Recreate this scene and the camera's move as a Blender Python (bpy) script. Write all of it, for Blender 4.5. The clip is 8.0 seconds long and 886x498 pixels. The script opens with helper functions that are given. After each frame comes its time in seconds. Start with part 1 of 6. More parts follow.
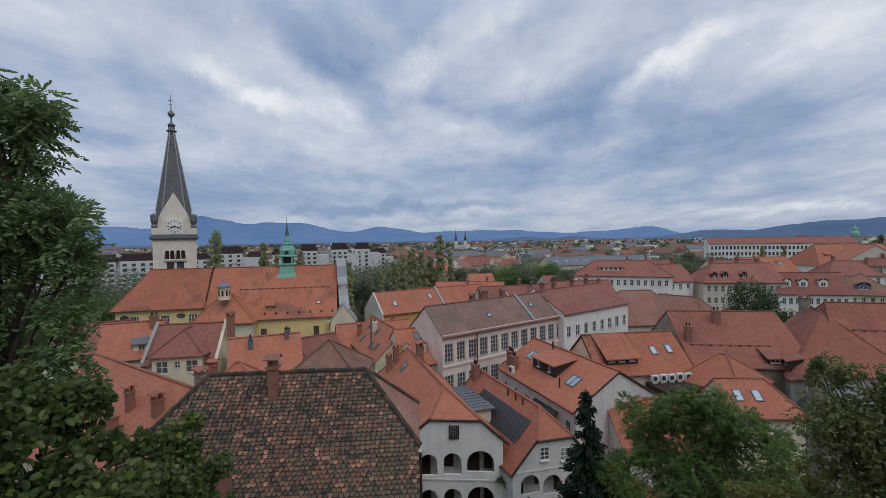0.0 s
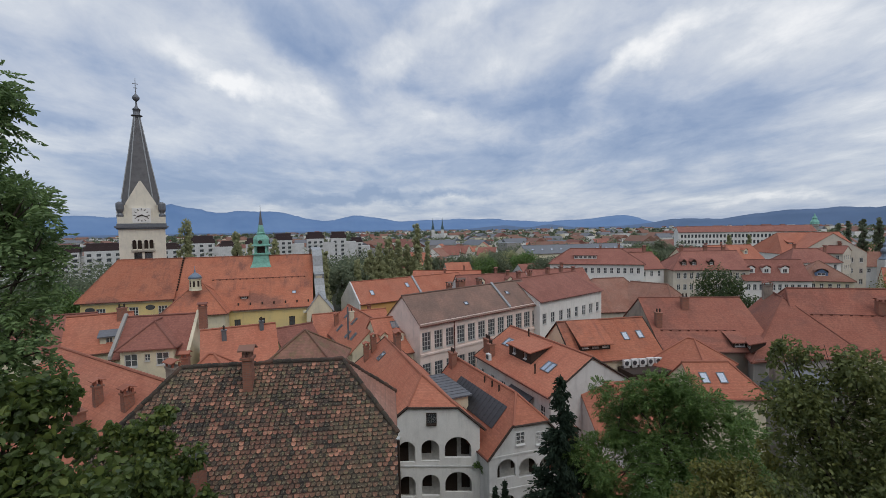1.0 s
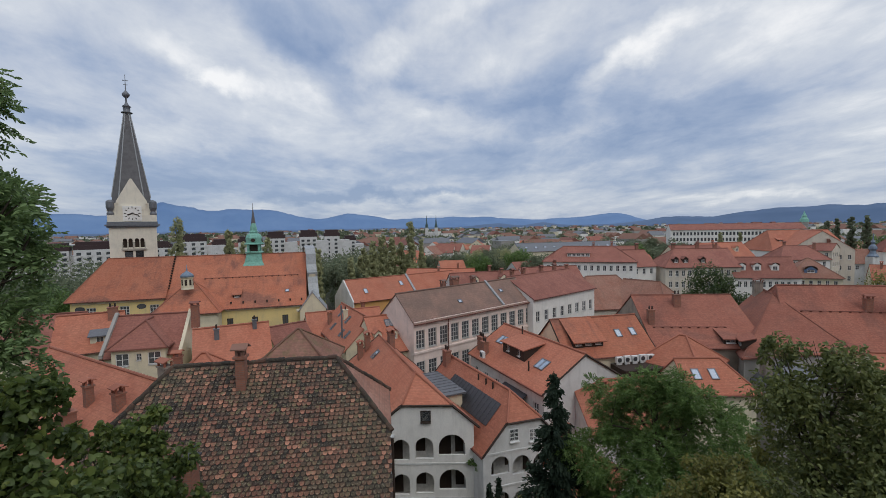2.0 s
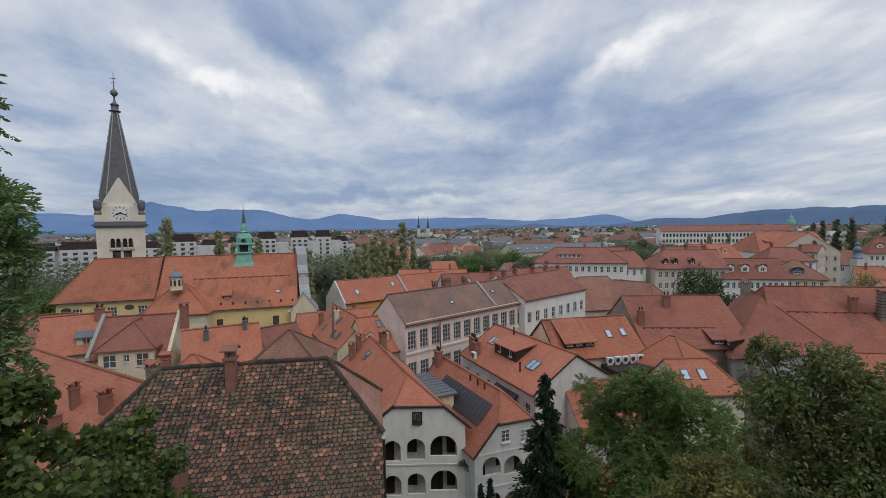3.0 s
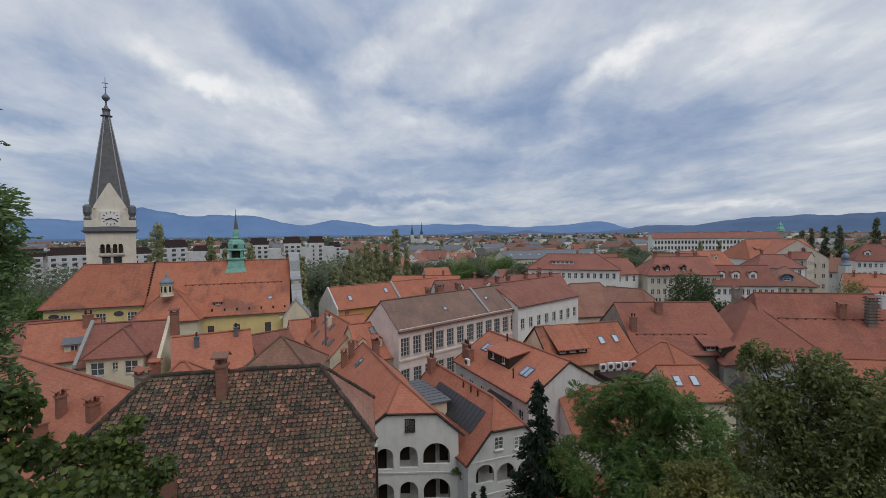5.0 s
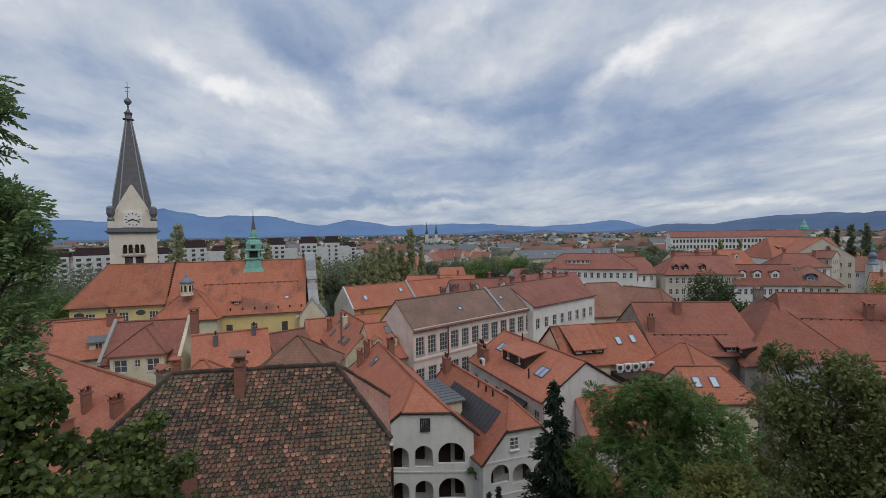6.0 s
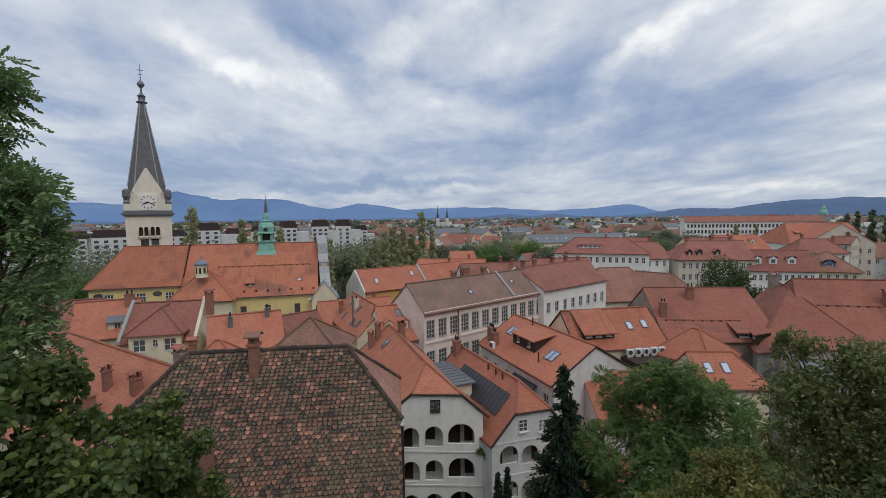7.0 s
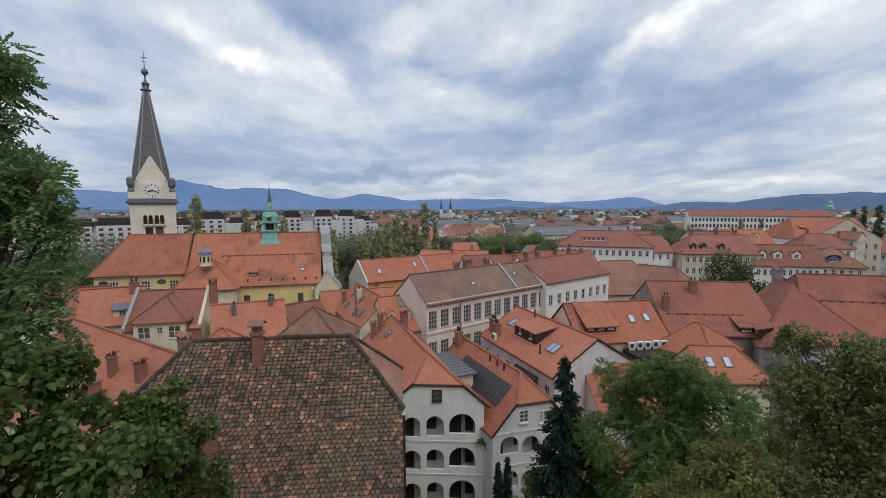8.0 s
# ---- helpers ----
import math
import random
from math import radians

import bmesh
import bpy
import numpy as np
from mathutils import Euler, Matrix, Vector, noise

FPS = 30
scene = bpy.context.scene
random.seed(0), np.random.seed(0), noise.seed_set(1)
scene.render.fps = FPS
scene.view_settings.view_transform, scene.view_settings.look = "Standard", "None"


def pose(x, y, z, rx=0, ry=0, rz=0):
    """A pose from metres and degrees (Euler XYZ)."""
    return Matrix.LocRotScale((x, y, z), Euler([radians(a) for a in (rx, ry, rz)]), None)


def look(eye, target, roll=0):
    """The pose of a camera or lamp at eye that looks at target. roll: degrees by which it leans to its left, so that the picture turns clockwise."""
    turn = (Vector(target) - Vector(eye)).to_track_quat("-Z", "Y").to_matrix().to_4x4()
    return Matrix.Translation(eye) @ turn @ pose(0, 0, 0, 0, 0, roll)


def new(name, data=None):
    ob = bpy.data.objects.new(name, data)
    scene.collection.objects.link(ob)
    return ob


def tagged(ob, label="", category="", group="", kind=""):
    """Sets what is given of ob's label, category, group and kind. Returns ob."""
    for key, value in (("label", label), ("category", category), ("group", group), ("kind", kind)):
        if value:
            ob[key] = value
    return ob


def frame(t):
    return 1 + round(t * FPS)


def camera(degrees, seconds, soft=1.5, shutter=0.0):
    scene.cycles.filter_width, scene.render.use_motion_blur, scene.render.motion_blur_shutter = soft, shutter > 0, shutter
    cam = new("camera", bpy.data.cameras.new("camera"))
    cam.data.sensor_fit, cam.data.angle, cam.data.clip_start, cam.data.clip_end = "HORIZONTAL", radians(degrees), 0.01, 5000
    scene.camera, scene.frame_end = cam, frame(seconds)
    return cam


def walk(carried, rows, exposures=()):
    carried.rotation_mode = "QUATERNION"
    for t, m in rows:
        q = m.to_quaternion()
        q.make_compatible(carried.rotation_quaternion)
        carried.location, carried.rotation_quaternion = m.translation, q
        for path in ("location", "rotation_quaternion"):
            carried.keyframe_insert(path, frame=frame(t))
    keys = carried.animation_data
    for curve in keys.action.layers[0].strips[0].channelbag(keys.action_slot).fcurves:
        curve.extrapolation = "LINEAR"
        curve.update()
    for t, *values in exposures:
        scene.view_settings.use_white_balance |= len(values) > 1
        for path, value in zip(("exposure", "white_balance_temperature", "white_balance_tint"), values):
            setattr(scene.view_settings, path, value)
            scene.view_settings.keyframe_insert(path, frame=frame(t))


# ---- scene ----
# the camera turns on the spot at a hillside rail, 25 m above the old town
cam = camera(89.77, 8.0, soft=0.65)
PATH = [
    (0, pose(0, 0, 25, 88.67, 0.90, 0.45)),
    (0.5, pose(0, 0, 25, 87.84, 0.88, -1.48)),
    (1, pose(0, 0, 25, 87.19, 0.96, -2.50)),
    (1.5, pose(0, 0, 25, 86.91, 1.02, -2.94)),
    (3, pose(0, 0, 25, 87.01, 0.84, -4.34)),
    (3.5, pose(0, 0, 25, 87.12, 0.72, -5.10)),
    (4, pose(0, 0, 25, 87.38, 0.68, -5.63)),
    (5.5, pose(0, 0, 25, 87.89, 0.74, -4.42)),
    (6, pose(0, 0, 25, 87.79, 0.89, -3.30)),
    (6.5, pose(0, 0, 25, 86.99, 0.97, -2.41)),
    (7, pose(0, 0, 25, 85.72, 0.68, -1.89)),
    (7.5, pose(0, 0, 25, 84.86, 0.34, -1.58)),
    (8, pose(0, 0, 25, 84.59, 0.11, -1.45)),
]
walk(cam, PATH, ((0.0, -0.34, 6180, 10), (0.5, -0.25, 6350, 10), (1.5, -0.18, 6430, 10), (4.0, -0.26, 6480, 10), (5.5, -0.3, 6450, 10), (6.5, -0.25, 6450, 10), (7.0, -0.15, 6480, 10), (8.0, -0.04, 6480, 10)))

# ---- world: an overcast sky with torn cloud sheets, a veiled sun high over the right shoulder ----
SUN_AZ, SUN_EL = radians(150), radians(48)  # clockwise from straight ahead, above the horizon
world = bpy.data.worlds.new("overcast_sky")
scene.world = world
world.use_nodes = True
wt = world.node_tree
wt.nodes.clear()


def wn(kind, **values):
    node = wt.nodes.new(kind)
    for key, value in values.items():
        node.inputs[key].default_value = value
    return node


def wmath(op, a, b=None):
    node = wt.nodes.new("ShaderNodeMath")
    node.operation = op
    for i, v in enumerate((a, b)):
        if v is None:
            continue
        if isinstance(v, (int, float)):
            node.inputs[i].default_value = v
        else:
            wt.links.new(v, node.inputs[i])
    return node.outputs[0]


sky = wt.nodes.new("ShaderNodeTexSky")
sky.sky_type = "NISHITA"
sky.sun_disc = False
sky.sun_elevation, sky.sun_rotation = SUN_EL, SUN_AZ
coord = wt.nodes.new("ShaderNodeTexCoord")
sep = wt.nodes.new("ShaderNodeSeparateXYZ")
wt.links.new(coord.outputs["Generated"], sep.inputs[0])
lift = wmath("ADD", wmath("MAXIMUM", sep.outputs["Z"], 0.0), 0.14)
plane = wt.nodes.new("ShaderNodeCombineXYZ")
wt.links.new(wmath("DIVIDE", sep.outputs["X"], lift), plane.inputs["X"])
wt.links.new(wmath("DIVIDE", sep.outputs["Y"], lift), plane.inputs["Y"])
turn = wt.nodes.new("ShaderNodeMapping")
turn.inputs["Location"].default_value = (3.1, -1.4, 0.0)
turn.inputs["Rotation"].default_value = (0, 0, radians(-4))
turn.inputs["Scale"].default_value = (0.72, 0.46, 1)
wt.links.new(plane.outputs[0], turn.inputs["Vector"])
big = wn("ShaderNodeTexNoise", Scale=1.25, Detail=9.0, Roughness=0.56, Distortion=0.35)
fine = wn("ShaderNodeTexNoise", Scale=4.2, Detail=7.0, Roughness=0.62, Distortion=0.3)
wt.links.new(turn.outputs[0], big.inputs["Vector"])
wt.links.new(turn.outputs[0], fine.inputs["Vector"])
cover = wmath("ADD", wmath("ADD", wmath("MULTIPLY", big.outputs["Fac"], 0.52), wmath("MULTIPLY", fine.outputs["Fac"], 0.26)), 0.115)
# the cloud sheets ahead: where they tear bright and where they gather blue-grey (bearing, height, half-length, half-width, tilt, depth)
TEARS = [(-0.441, 0.353, 0.241, 0.038, -27.0, 0.09), (-0.379, 0.308, 0.064, 0.028, -9.0, 0.11), (-0.301, 0.339, 0.102, 0.033, -49.0, 0.07), (0.04, 0.452, 0.203, 0.051, 36.0, 0.11), (-0.085, 0.359, 0.191, 0.043, 16.0, 0.09), (0.062, 0.244, 0.191, 0.038, -19.0, 0.09), (0.556, 0.412, 0.165, 0.038, 26.0, 0.12), (0.436, 0.328, 0.114, 0.041, 41.0, 0.1), (0.898, 0.462, 0.419, 0.14, 1.0, 0.06), (-0.698, 0.21, 0.279, 0.028, -4.0, 0.09), (1.023, 0.128, 0.305, 0.046, 11.0, 0.05), (0.059, 0.063, 0.14, 0.017, 1.0, 0.1), (0.306, 0.426, 0.203, 0.076, 31.0, 0.07), (0.81, 0.056, 0.229, 0.015, -1.0, 0.1)]
SHEETS = [(-0.264, 0.393, 0.267, 0.066, -41.0, 0.12), (0.163, 0.27, 0.216, 0.066, -9.0, 0.12), (0.599, 0.182, 0.318, 0.071, 13.0, 0.15), (-0.153, 0.07, 0.191, 0.017, 1.0, 0.22), (0.059, 0.078, 0.076, 0.013, 1.0, 0.14), (-0.521, 0.117, 0.407, 0.056, -2.0, 0.12), (0.149, 0.145, 0.432, 0.056, 6.0, 0.08), (-0.702, 0.352, 0.381, 0.114, -14.0, 0.13), (0.666, 0.279, 0.254, 0.051, 16.0, 0.07)]
ahead = wmath("MAXIMUM", sep.outputs["Y"], 0.05)
wall_of_sky = wt.nodes.new("ShaderNodeCombineXYZ")
wt.links.new(wmath("DIVIDE", sep.outputs["X"], ahead), wall_of_sky.inputs["X"])
wt.links.new(wmath("DIVIDE", sep.outputs["Z"], ahead), wall_of_sky.inputs["Y"])
ruffle = wn("ShaderNodeTexNoise", Scale=5.0, Detail=6.0, Roughness=0.6)
wt.links.new(wall_of_sky.outputs[0], ruffle.inputs["Vector"])
shift = wt.nodes.new("ShaderNodeVectorMath")
shift.operation = "MULTIPLY_ADD"
wt.links.new(ruffle.outputs["Color"], shift.inputs[0])
shift.inputs[1].default_value = (0.26, 0.13, 0)
shift.inputs[2].default_value = (-0.13, -0.065, 0)
torn = wt.nodes.new("ShaderNodeVectorMath")
torn.operation = "ADD"
wt.links.new(wall_of_sky.outputs[0], torn.inputs[0])
wt.links.new(shift.outputs[0], torn.inputs[1])
for sign, sheets in ((1.0, TEARS), (-1.0, SHEETS)):
    for bx, bz, rx, rz, tilt, depth in sheets:
        spot = wt.nodes.new("ShaderNodeMapping")
        spot.vector_type = "TEXTURE"
        spot.inputs["Location"].default_value = (bx, bz, 0)
        spot.inputs["Rotation"].default_value = (0, 0, radians(tilt))
        spot.inputs["Scale"].default_value = (rx * 1.25, rz * 1.25, 1)
        wt.links.new(torn.outputs[0], spot.inputs["Vector"])
        puff = wt.nodes.new("ShaderNodeTexGradient")
        puff.gradient_type = "SPHERICAL"
        wt.links.new(spot.outputs[0], puff.inputs["Vector"])
        cover = wmath("ADD", cover, wmath("MULTIPLY", puff.outputs["Fac"], sign * depth))
ramp = wt.nodes.new("ShaderNodeValToRGB")
wt.links.new(cover, ramp.inputs["Fac"])
stops = ((0.36, (0.26, 0.35, 0.53)), (0.44, (0.38, 0.46, 0.615)), (0.51, (0.54, 0.595, 0.70)), (0.57, (0.67, 0.71, 0.775)), (0.66, (0.98, 0.98, 0.98)))
while len(ramp.color_ramp.elements) < len(stops):
    ramp.color_ramp.elements.new(0.5)
for el, (at, c) in zip(ramp.color_ramp.elements, stops):
    el.position, el.color = at, (*c, 1)
# a paler, slightly warm band low down
low = wmath("POWER", wmath("SUBTRACT", 1.0, wmath("MINIMUM", wmath("MULTIPLY", wmath("MAXIMUM", sep.outputs["Z"], 0.0), 3.6), 1.0)), 1.5)
hor = wt.nodes.new("ShaderNodeMix")
hor.data_type = "RGBA"
wt.links.new(wmath("MULTIPLY", low, 0.34), hor.inputs["Factor"])
wt.links.new(ramp.outputs["Color"], hor.inputs["A"])
hor.inputs["B"].default_value = (0.37, 0.44, 0.55, 1)
clear = wt.nodes.new("ShaderNodeBackground")
clear.inputs["Strength"].default_value = 0.07
wt.links.new(sky.outputs["Color"], clear.inputs["Color"])
cloud = wt.nodes.new("ShaderNodeBackground")
# an overcast sky is brightest overhead
over_head = wmath("POWER", wmath("MAXIMUM", wmath("MULTIPLY", wmath("SUBTRACT", sep.outputs["Z"], 0.42), 1.72), 0.0), 1.0)
wt.links.new(wmath("ADD", 1.18, wmath("MULTIPLY", over_head, 0.9)), cloud.inputs["Strength"])
wt.links.new(hor.outputs["Result"], cloud.inputs["Color"])
blend = wt.nodes.new("ShaderNodeMixShader")
blend.inputs["Fac"].default_value = 0.88
wt.links.new(clear.outputs[0], blend.inputs[1])
wt.links.new(cloud.outputs[0], blend.inputs[2])
out = wt.nodes.new("ShaderNodeOutputWorld")
wt.links.new(blend.outputs[0], out.inputs["Surface"])

sun = new("sun", bpy.data.lights.new("sun", "SUN"))
sun.data.energy, sun.data.angle, sun.data.color = 1.0, radians(40), (1.0, 0.95, 0.88)
sun_way = Vector((math.sin(SUN_AZ) * math.cos(SUN_EL), math.cos(SUN_AZ) * math.cos(SUN_EL), math.sin(SUN_EL)))
sun.matrix_world = look(sun_way * 300, (0, 0, 0))


# ---- materials ----
def material(name, rough=0.85, metal=0.0):
    m = bpy.data.materials.new(name)
    m.use_nodes = True
    b = m.node_tree.nodes["Principled BSDF"]
    b.inputs["Roughness"].default_value = rough
    b.inputs["Metallic"].default_value = metal
    b.inputs["Specular IOR Level"].default_value = 0.3
    return m, m.node_tree, b


def node(nt, kind, **values):
    n = nt.nodes.new(kind)
    for key, value in values.items():
        n.inputs[key].default_value = value
    return n


def mixed(nt, fac, a, b, mode="MIX"):
    n = nt.nodes.new("ShaderNodeMix")
    n.data_type, n.blend_type = "RGBA", mode
    for key, v in (("Factor", fac), ("A", a), ("B", b)):
        if isinstance(v, (int, float)):
            n.inputs[key].default_value = v
        elif isinstance(v, tuple):
            n.inputs[key].default_value = (*v, 1)
        else:
            nt.links.new(v, n.inputs[key])
    return n.outputs["Result"]


def graph(nt, value, *stops):
    n = nt.nodes.new("ShaderNodeValToRGB")
    nt.links.new(value, n.inputs["Fac"])
    while len(n.color_ramp.elements) < len(stops):
        n.color_ramp.elements.new(0.5)
    for el, (at, v) in zip(n.color_ramp.elements, stops):
        el.position, el.color = at, ((v, v, v, 1) if isinstance(v, (int, float)) else (*v, 1))
    return n.outputs["Color"]


def bumped(nt, b, height, strength=0.3, distance=0.02):
    n = node(nt, "ShaderNodeBump", Strength=strength, Distance=distance)
    nt.links.new(height, n.inputs["Height"])
    nt.links.new(n.outputs[0], b.inputs["Normal"])


def roof_material(name, base, dark, pale, tile=(0.2, 0.17), stain=0.5, relief=0.6, moss=0.0, course=0.34, patches=0.0):
    """Clay tiles laid in courses: u along the eave and v up the slope, in metres, from the UV map."""
    m, nt, b = material(name, 0.9)
    uv = nt.nodes.new("ShaderNodeUVMap")
    obj = nt.nodes.new("ShaderNodeTexCoord")
    brick = node(nt, "ShaderNodeTexBrick", Scale=1.0, Color1=(0, 0, 0, 1), Color2=(1, 1, 1, 1), Mortar=(0.2, 0.2, 0.2, 1))
    brick.inputs["Brick Width"].default_value, brick.inputs["Row Height"].default_value = tile
    brick.inputs["Mortar Size"].default_value, brick.inputs["Mortar Smooth"].default_value = 0.012, 0.4
    nt.links.new(uv.outputs[0], brick.inputs["Vector"])
    large = node(nt, "ShaderNodeTexNoise", Scale=0.35, Detail=5.0, Roughness=0.6)
    mid = node(nt, "ShaderNodeTexNoise", Scale=2.2, Detail=6.0, Roughness=0.65)
    streak = node(nt, "ShaderNodeTexNoise", Scale=1.0, Detail=4.0, Roughness=0.6)
    nt.links.new(obj.outputs["Object"], large.inputs["Vector"])
    nt.links.new(obj.outputs["Object"], mid.inputs["Vector"])
    run = nt.nodes.new("ShaderNodeMapping")
    run.inputs["Scale"].default_value = (1.1, 0.12, 1)
    nt.links.new(uv.outputs[0], run.inputs["Vector"])
    nt.links.new(run.outputs[0], streak.inputs["Vector"])
    rnd = nt.nodes.new("ShaderNodeObjectInfo")
    c = mixed(nt, graph(nt, large.outputs["Fac"], (0.36, 0.0), (0.62, 1.0)), base, pale)
    c = mixed(nt, graph(nt, mid.outputs["Fac"], (0.52, 0.0), (0.85, stain * 0.2)), c, dark)
    c = mixed(nt, graph(nt, streak.outputs["Fac"], (0.54, 0.0), (0.8, stain * 0.75)), c, dark)
    if patches:
        blot = node(nt, "ShaderNodeTexNoise", Scale=0.16, Detail=5.0, Roughness=0.65, Distortion=0.6)
        nt.links.new(obj.outputs["Object"], blot.inputs["Vector"])
        c = mixed(nt, graph(nt, blot.outputs["Fac"], (0.5, 0.0), (0.62, patches)), c, dark)
    c = mixed(nt, 0.13, c, brick.outputs["Color"], "OVERLAY")
    uvw = nt.nodes.new("ShaderNodeSeparateXYZ")
    nt.links.new(uv.outputs[0], uvw.inputs[0])
    row = nt.nodes.new("ShaderNodeMath")
    row.operation = "DIVIDE"
    row.inputs[1].default_value = course
    nt.links.new(uvw.outputs["Y"], row.inputs[0])
    lap = nt.nodes.new("ShaderNodeMath")
    lap.operation = "FRACT"
    nt.links.new(row.outputs[0], lap.inputs[0])
    c = mixed(nt, graph(nt, lap.outputs[0], (0.0, 0.3), (0.25, 0.0)), c, dark)
    tint = nt.nodes.new("ShaderNodeHueSaturation")
    spread = nt.nodes.new("ShaderNodeMapRange")
    nt.links.new(rnd.outputs["Random"], spread.inputs["Value"])
    spread.inputs["To Min"].default_value, spread.inputs["To Max"].default_value = 0.86, 1.06
    nt.links.new(spread.outputs[0], tint.inputs["Value"])
    nt.links.new(c, tint.inputs["Color"])
    c = tint.outputs["Color"]
    if moss:
        grow = node(nt, "ShaderNodeTexNoise", Scale=1.3, Detail=8.0, Roughness=0.7)
        nt.links.new(obj.outputs["Object"], grow.inputs["Vector"])
        c = mixed(nt, graph(nt, grow.outputs["Fac"], (0.48, 0.0), (0.66, moss)), c, (0.12, 0.115, 0.05))
    nt.links.new(c, b.inputs["Base Color"])
    wave = nt.nodes.new("ShaderNodeMath")
    wave.operation = "MULTIPLY_ADD"
    nt.links.new(mid.outputs["Fac"], wave.inputs[0])
    wave.inputs[1].default_value = 0.35
    nt.links.new(brick.outputs["Color"], wave.inputs[2])
    bumped(nt, b, wave.outputs[0], relief, 0.03)
    return m


def plaster_material(name, base, dirt=(0.25, 0.24, 0.22), amount=0.35, rough=0.92):
    m, nt, b = material(name, rough)
    obj = nt.nodes.new("ShaderNodeTexCoord")
    large = node(nt, "ShaderNodeTexNoise", Scale=0.45, Detail=6.0, Roughness=0.65)
    grain = node(nt, "ShaderNodeTexNoise", Scale=9.0, Detail=5.0, Roughness=0.6)
    run = nt.nodes.new("ShaderNodeMapping")
    run.inputs["Scale"].default_value = (1.8, 1.8, 0.25)
    streak = node(nt, "ShaderNodeTexNoise", Scale=1.2, Detail=5.0, Roughness=0.65)
    for n in (large, grain, run):
        nt.links.new(obj.outputs["Object"], n.inputs["Vector"])
    nt.links.new(run.outputs[0], streak.inputs["Vector"])
    c = mixed(nt, graph(nt, large.outputs["Fac"], (0.45, 0.0), (0.75, amount)), base, dirt)
    c = mixed(nt, graph(nt, streak.outputs["Fac"], (0.52, 0.0), (0.8, amount)), c, dirt)
    c = mixed(nt, graph(nt, grain.outputs["Fac"], (0.4, 0.0), (0.8, 0.15)), c, dirt)
    nt.links.new(c, b.inputs["Base Color"])
    bumped(nt, b, grain.outputs["Fac"], 0.25, 0.01)
    return m


def plain_material(name, base, rough=0.6, metal=0.0, vary=0.3, scale=3.0, dark=None):
    m, nt, b = material(name, rough, metal)
    obj = nt.nodes.new("ShaderNodeTexCoord")
    n1 = node(nt, "ShaderNodeTexNoise", Scale=scale, Detail=6.0, Roughness=0.65)
    nt.links.new(obj.outputs["Object"], n1.inputs["Vector"])
    dark = dark or tuple(v * 0.5 for v in base)
    nt.links.new(mixed(nt, graph(nt, n1.outputs["Fac"], (0.4, 0.0), (0.75, vary * 2 if vary < 0.5 else 1.0)), base, dark), b.inputs["Base Color"])
    bumped(nt, b, n1.outputs["Fac"], 0.2, 0.01)
    return m


def leaf_material(name, greens, rough=0.42):
    """Foliage whose colour changes from leaf to leaf and from clump to clump."""
    m, nt, b = material(name, rough)
    geo = nt.nodes.new("ShaderNodeNewGeometry")
    obj = nt.nodes.new("ShaderNodeTexCoord")
    patch = node(nt, "ShaderNodeTexNoise", Scale=0.8, Detail=3.0)
    nt.links.new(obj.outputs["Object"], patch.inputs["Vector"])
    mixv = nt.nodes.new("ShaderNodeMath")
    mixv.operation = "MULTIPLY_ADD"
    nt.links.new(geo.outputs["Random Per Island"], mixv.inputs[0])
    mixv.inputs[1].default_value = 0.6
    half = nt.nodes.new("ShaderNodeMath")
    half.operation = "MULTIPLY"
    half.inputs[1].default_value = 0.4
    nt.links.new(patch.outputs["Fac"], half.inputs[0])
    nt.links.new(half.outputs[0], mixv.inputs[2])
    stops = [(i / (len(greens) - 1), g) for i, g in enumerate(greens)]
    col = graph(nt, mixv.outputs[0], *stops)
    nt.links.new(col, b.inputs["Base Color"])
    b.inputs["Transmission Weight"].default_value = 0.0
    thin = nt.nodes.new("ShaderNodeBsdfTranslucent")
    nt.links.new(col, thin.inputs["Color"])
    both = nt.nodes.new("ShaderNodeMixShader")
    both.inputs["Fac"].default_value = 0.45
    nt.links.new(b.outputs[0], both.inputs[1])
    nt.links.new(thin.outputs[0], both.inputs[2])
    nt.links.new(both.outputs[0], nt.nodes["Material Output"].inputs["Surface"])
    return m


ROOF_ORANGE = roof_material("orange_clay_tiles", (0.385, 0.132, 0.078), (0.20, 0.086, 0.062), (0.43, 0.165, 0.10), stain=0.5, patches=0.2)
ROOF_TERRACOTTA = roof_material("terracotta_tiles", (0.27, 0.096, 0.063), (0.135, 0.067, 0.053), (0.305, 0.117, 0.077), stain=0.6, patches=0.45)
ROOF_RED = roof_material("red_clay_tiles", (0.24, 0.095, 0.07), (0.12, 0.066, 0.055), (0.29, 0.12, 0.088), stain=0.55)
ROOF_CHURCH = roof_material("weathered_orange_tiles", (0.39, 0.132, 0.074), (0.17, 0.085, 0.065), (0.43, 0.16, 0.092), stain=0.85, patches=0.7)
ROOF_BROWN = roof_material("brown_weathered_tiles", (0.175, 0.115, 0.09), (0.08, 0.065, 0.056), (0.24, 0.145, 0.11), stain=0.6)
ROOF_FADED = roof_material("faded_old_tiles", (0.27, 0.125, 0.085), (0.13, 0.09, 0.07), (0.31, 0.165, 0.12), stain=0.7)
ROOF_MOSSY = roof_material("old_mossy_tiles", (0.2, 0.095, 0.065), (0.09, 0.06, 0.05), (0.27, 0.14, 0.1), stain=0.7, moss=0.6)
WHITE = plaster_material("white_plaster", (0.75, 0.725, 0.67), amount=0.24)
OFFWHITE = plaster_material("grey_white_plaster", (0.62, 0.61, 0.58), amount=0.4)
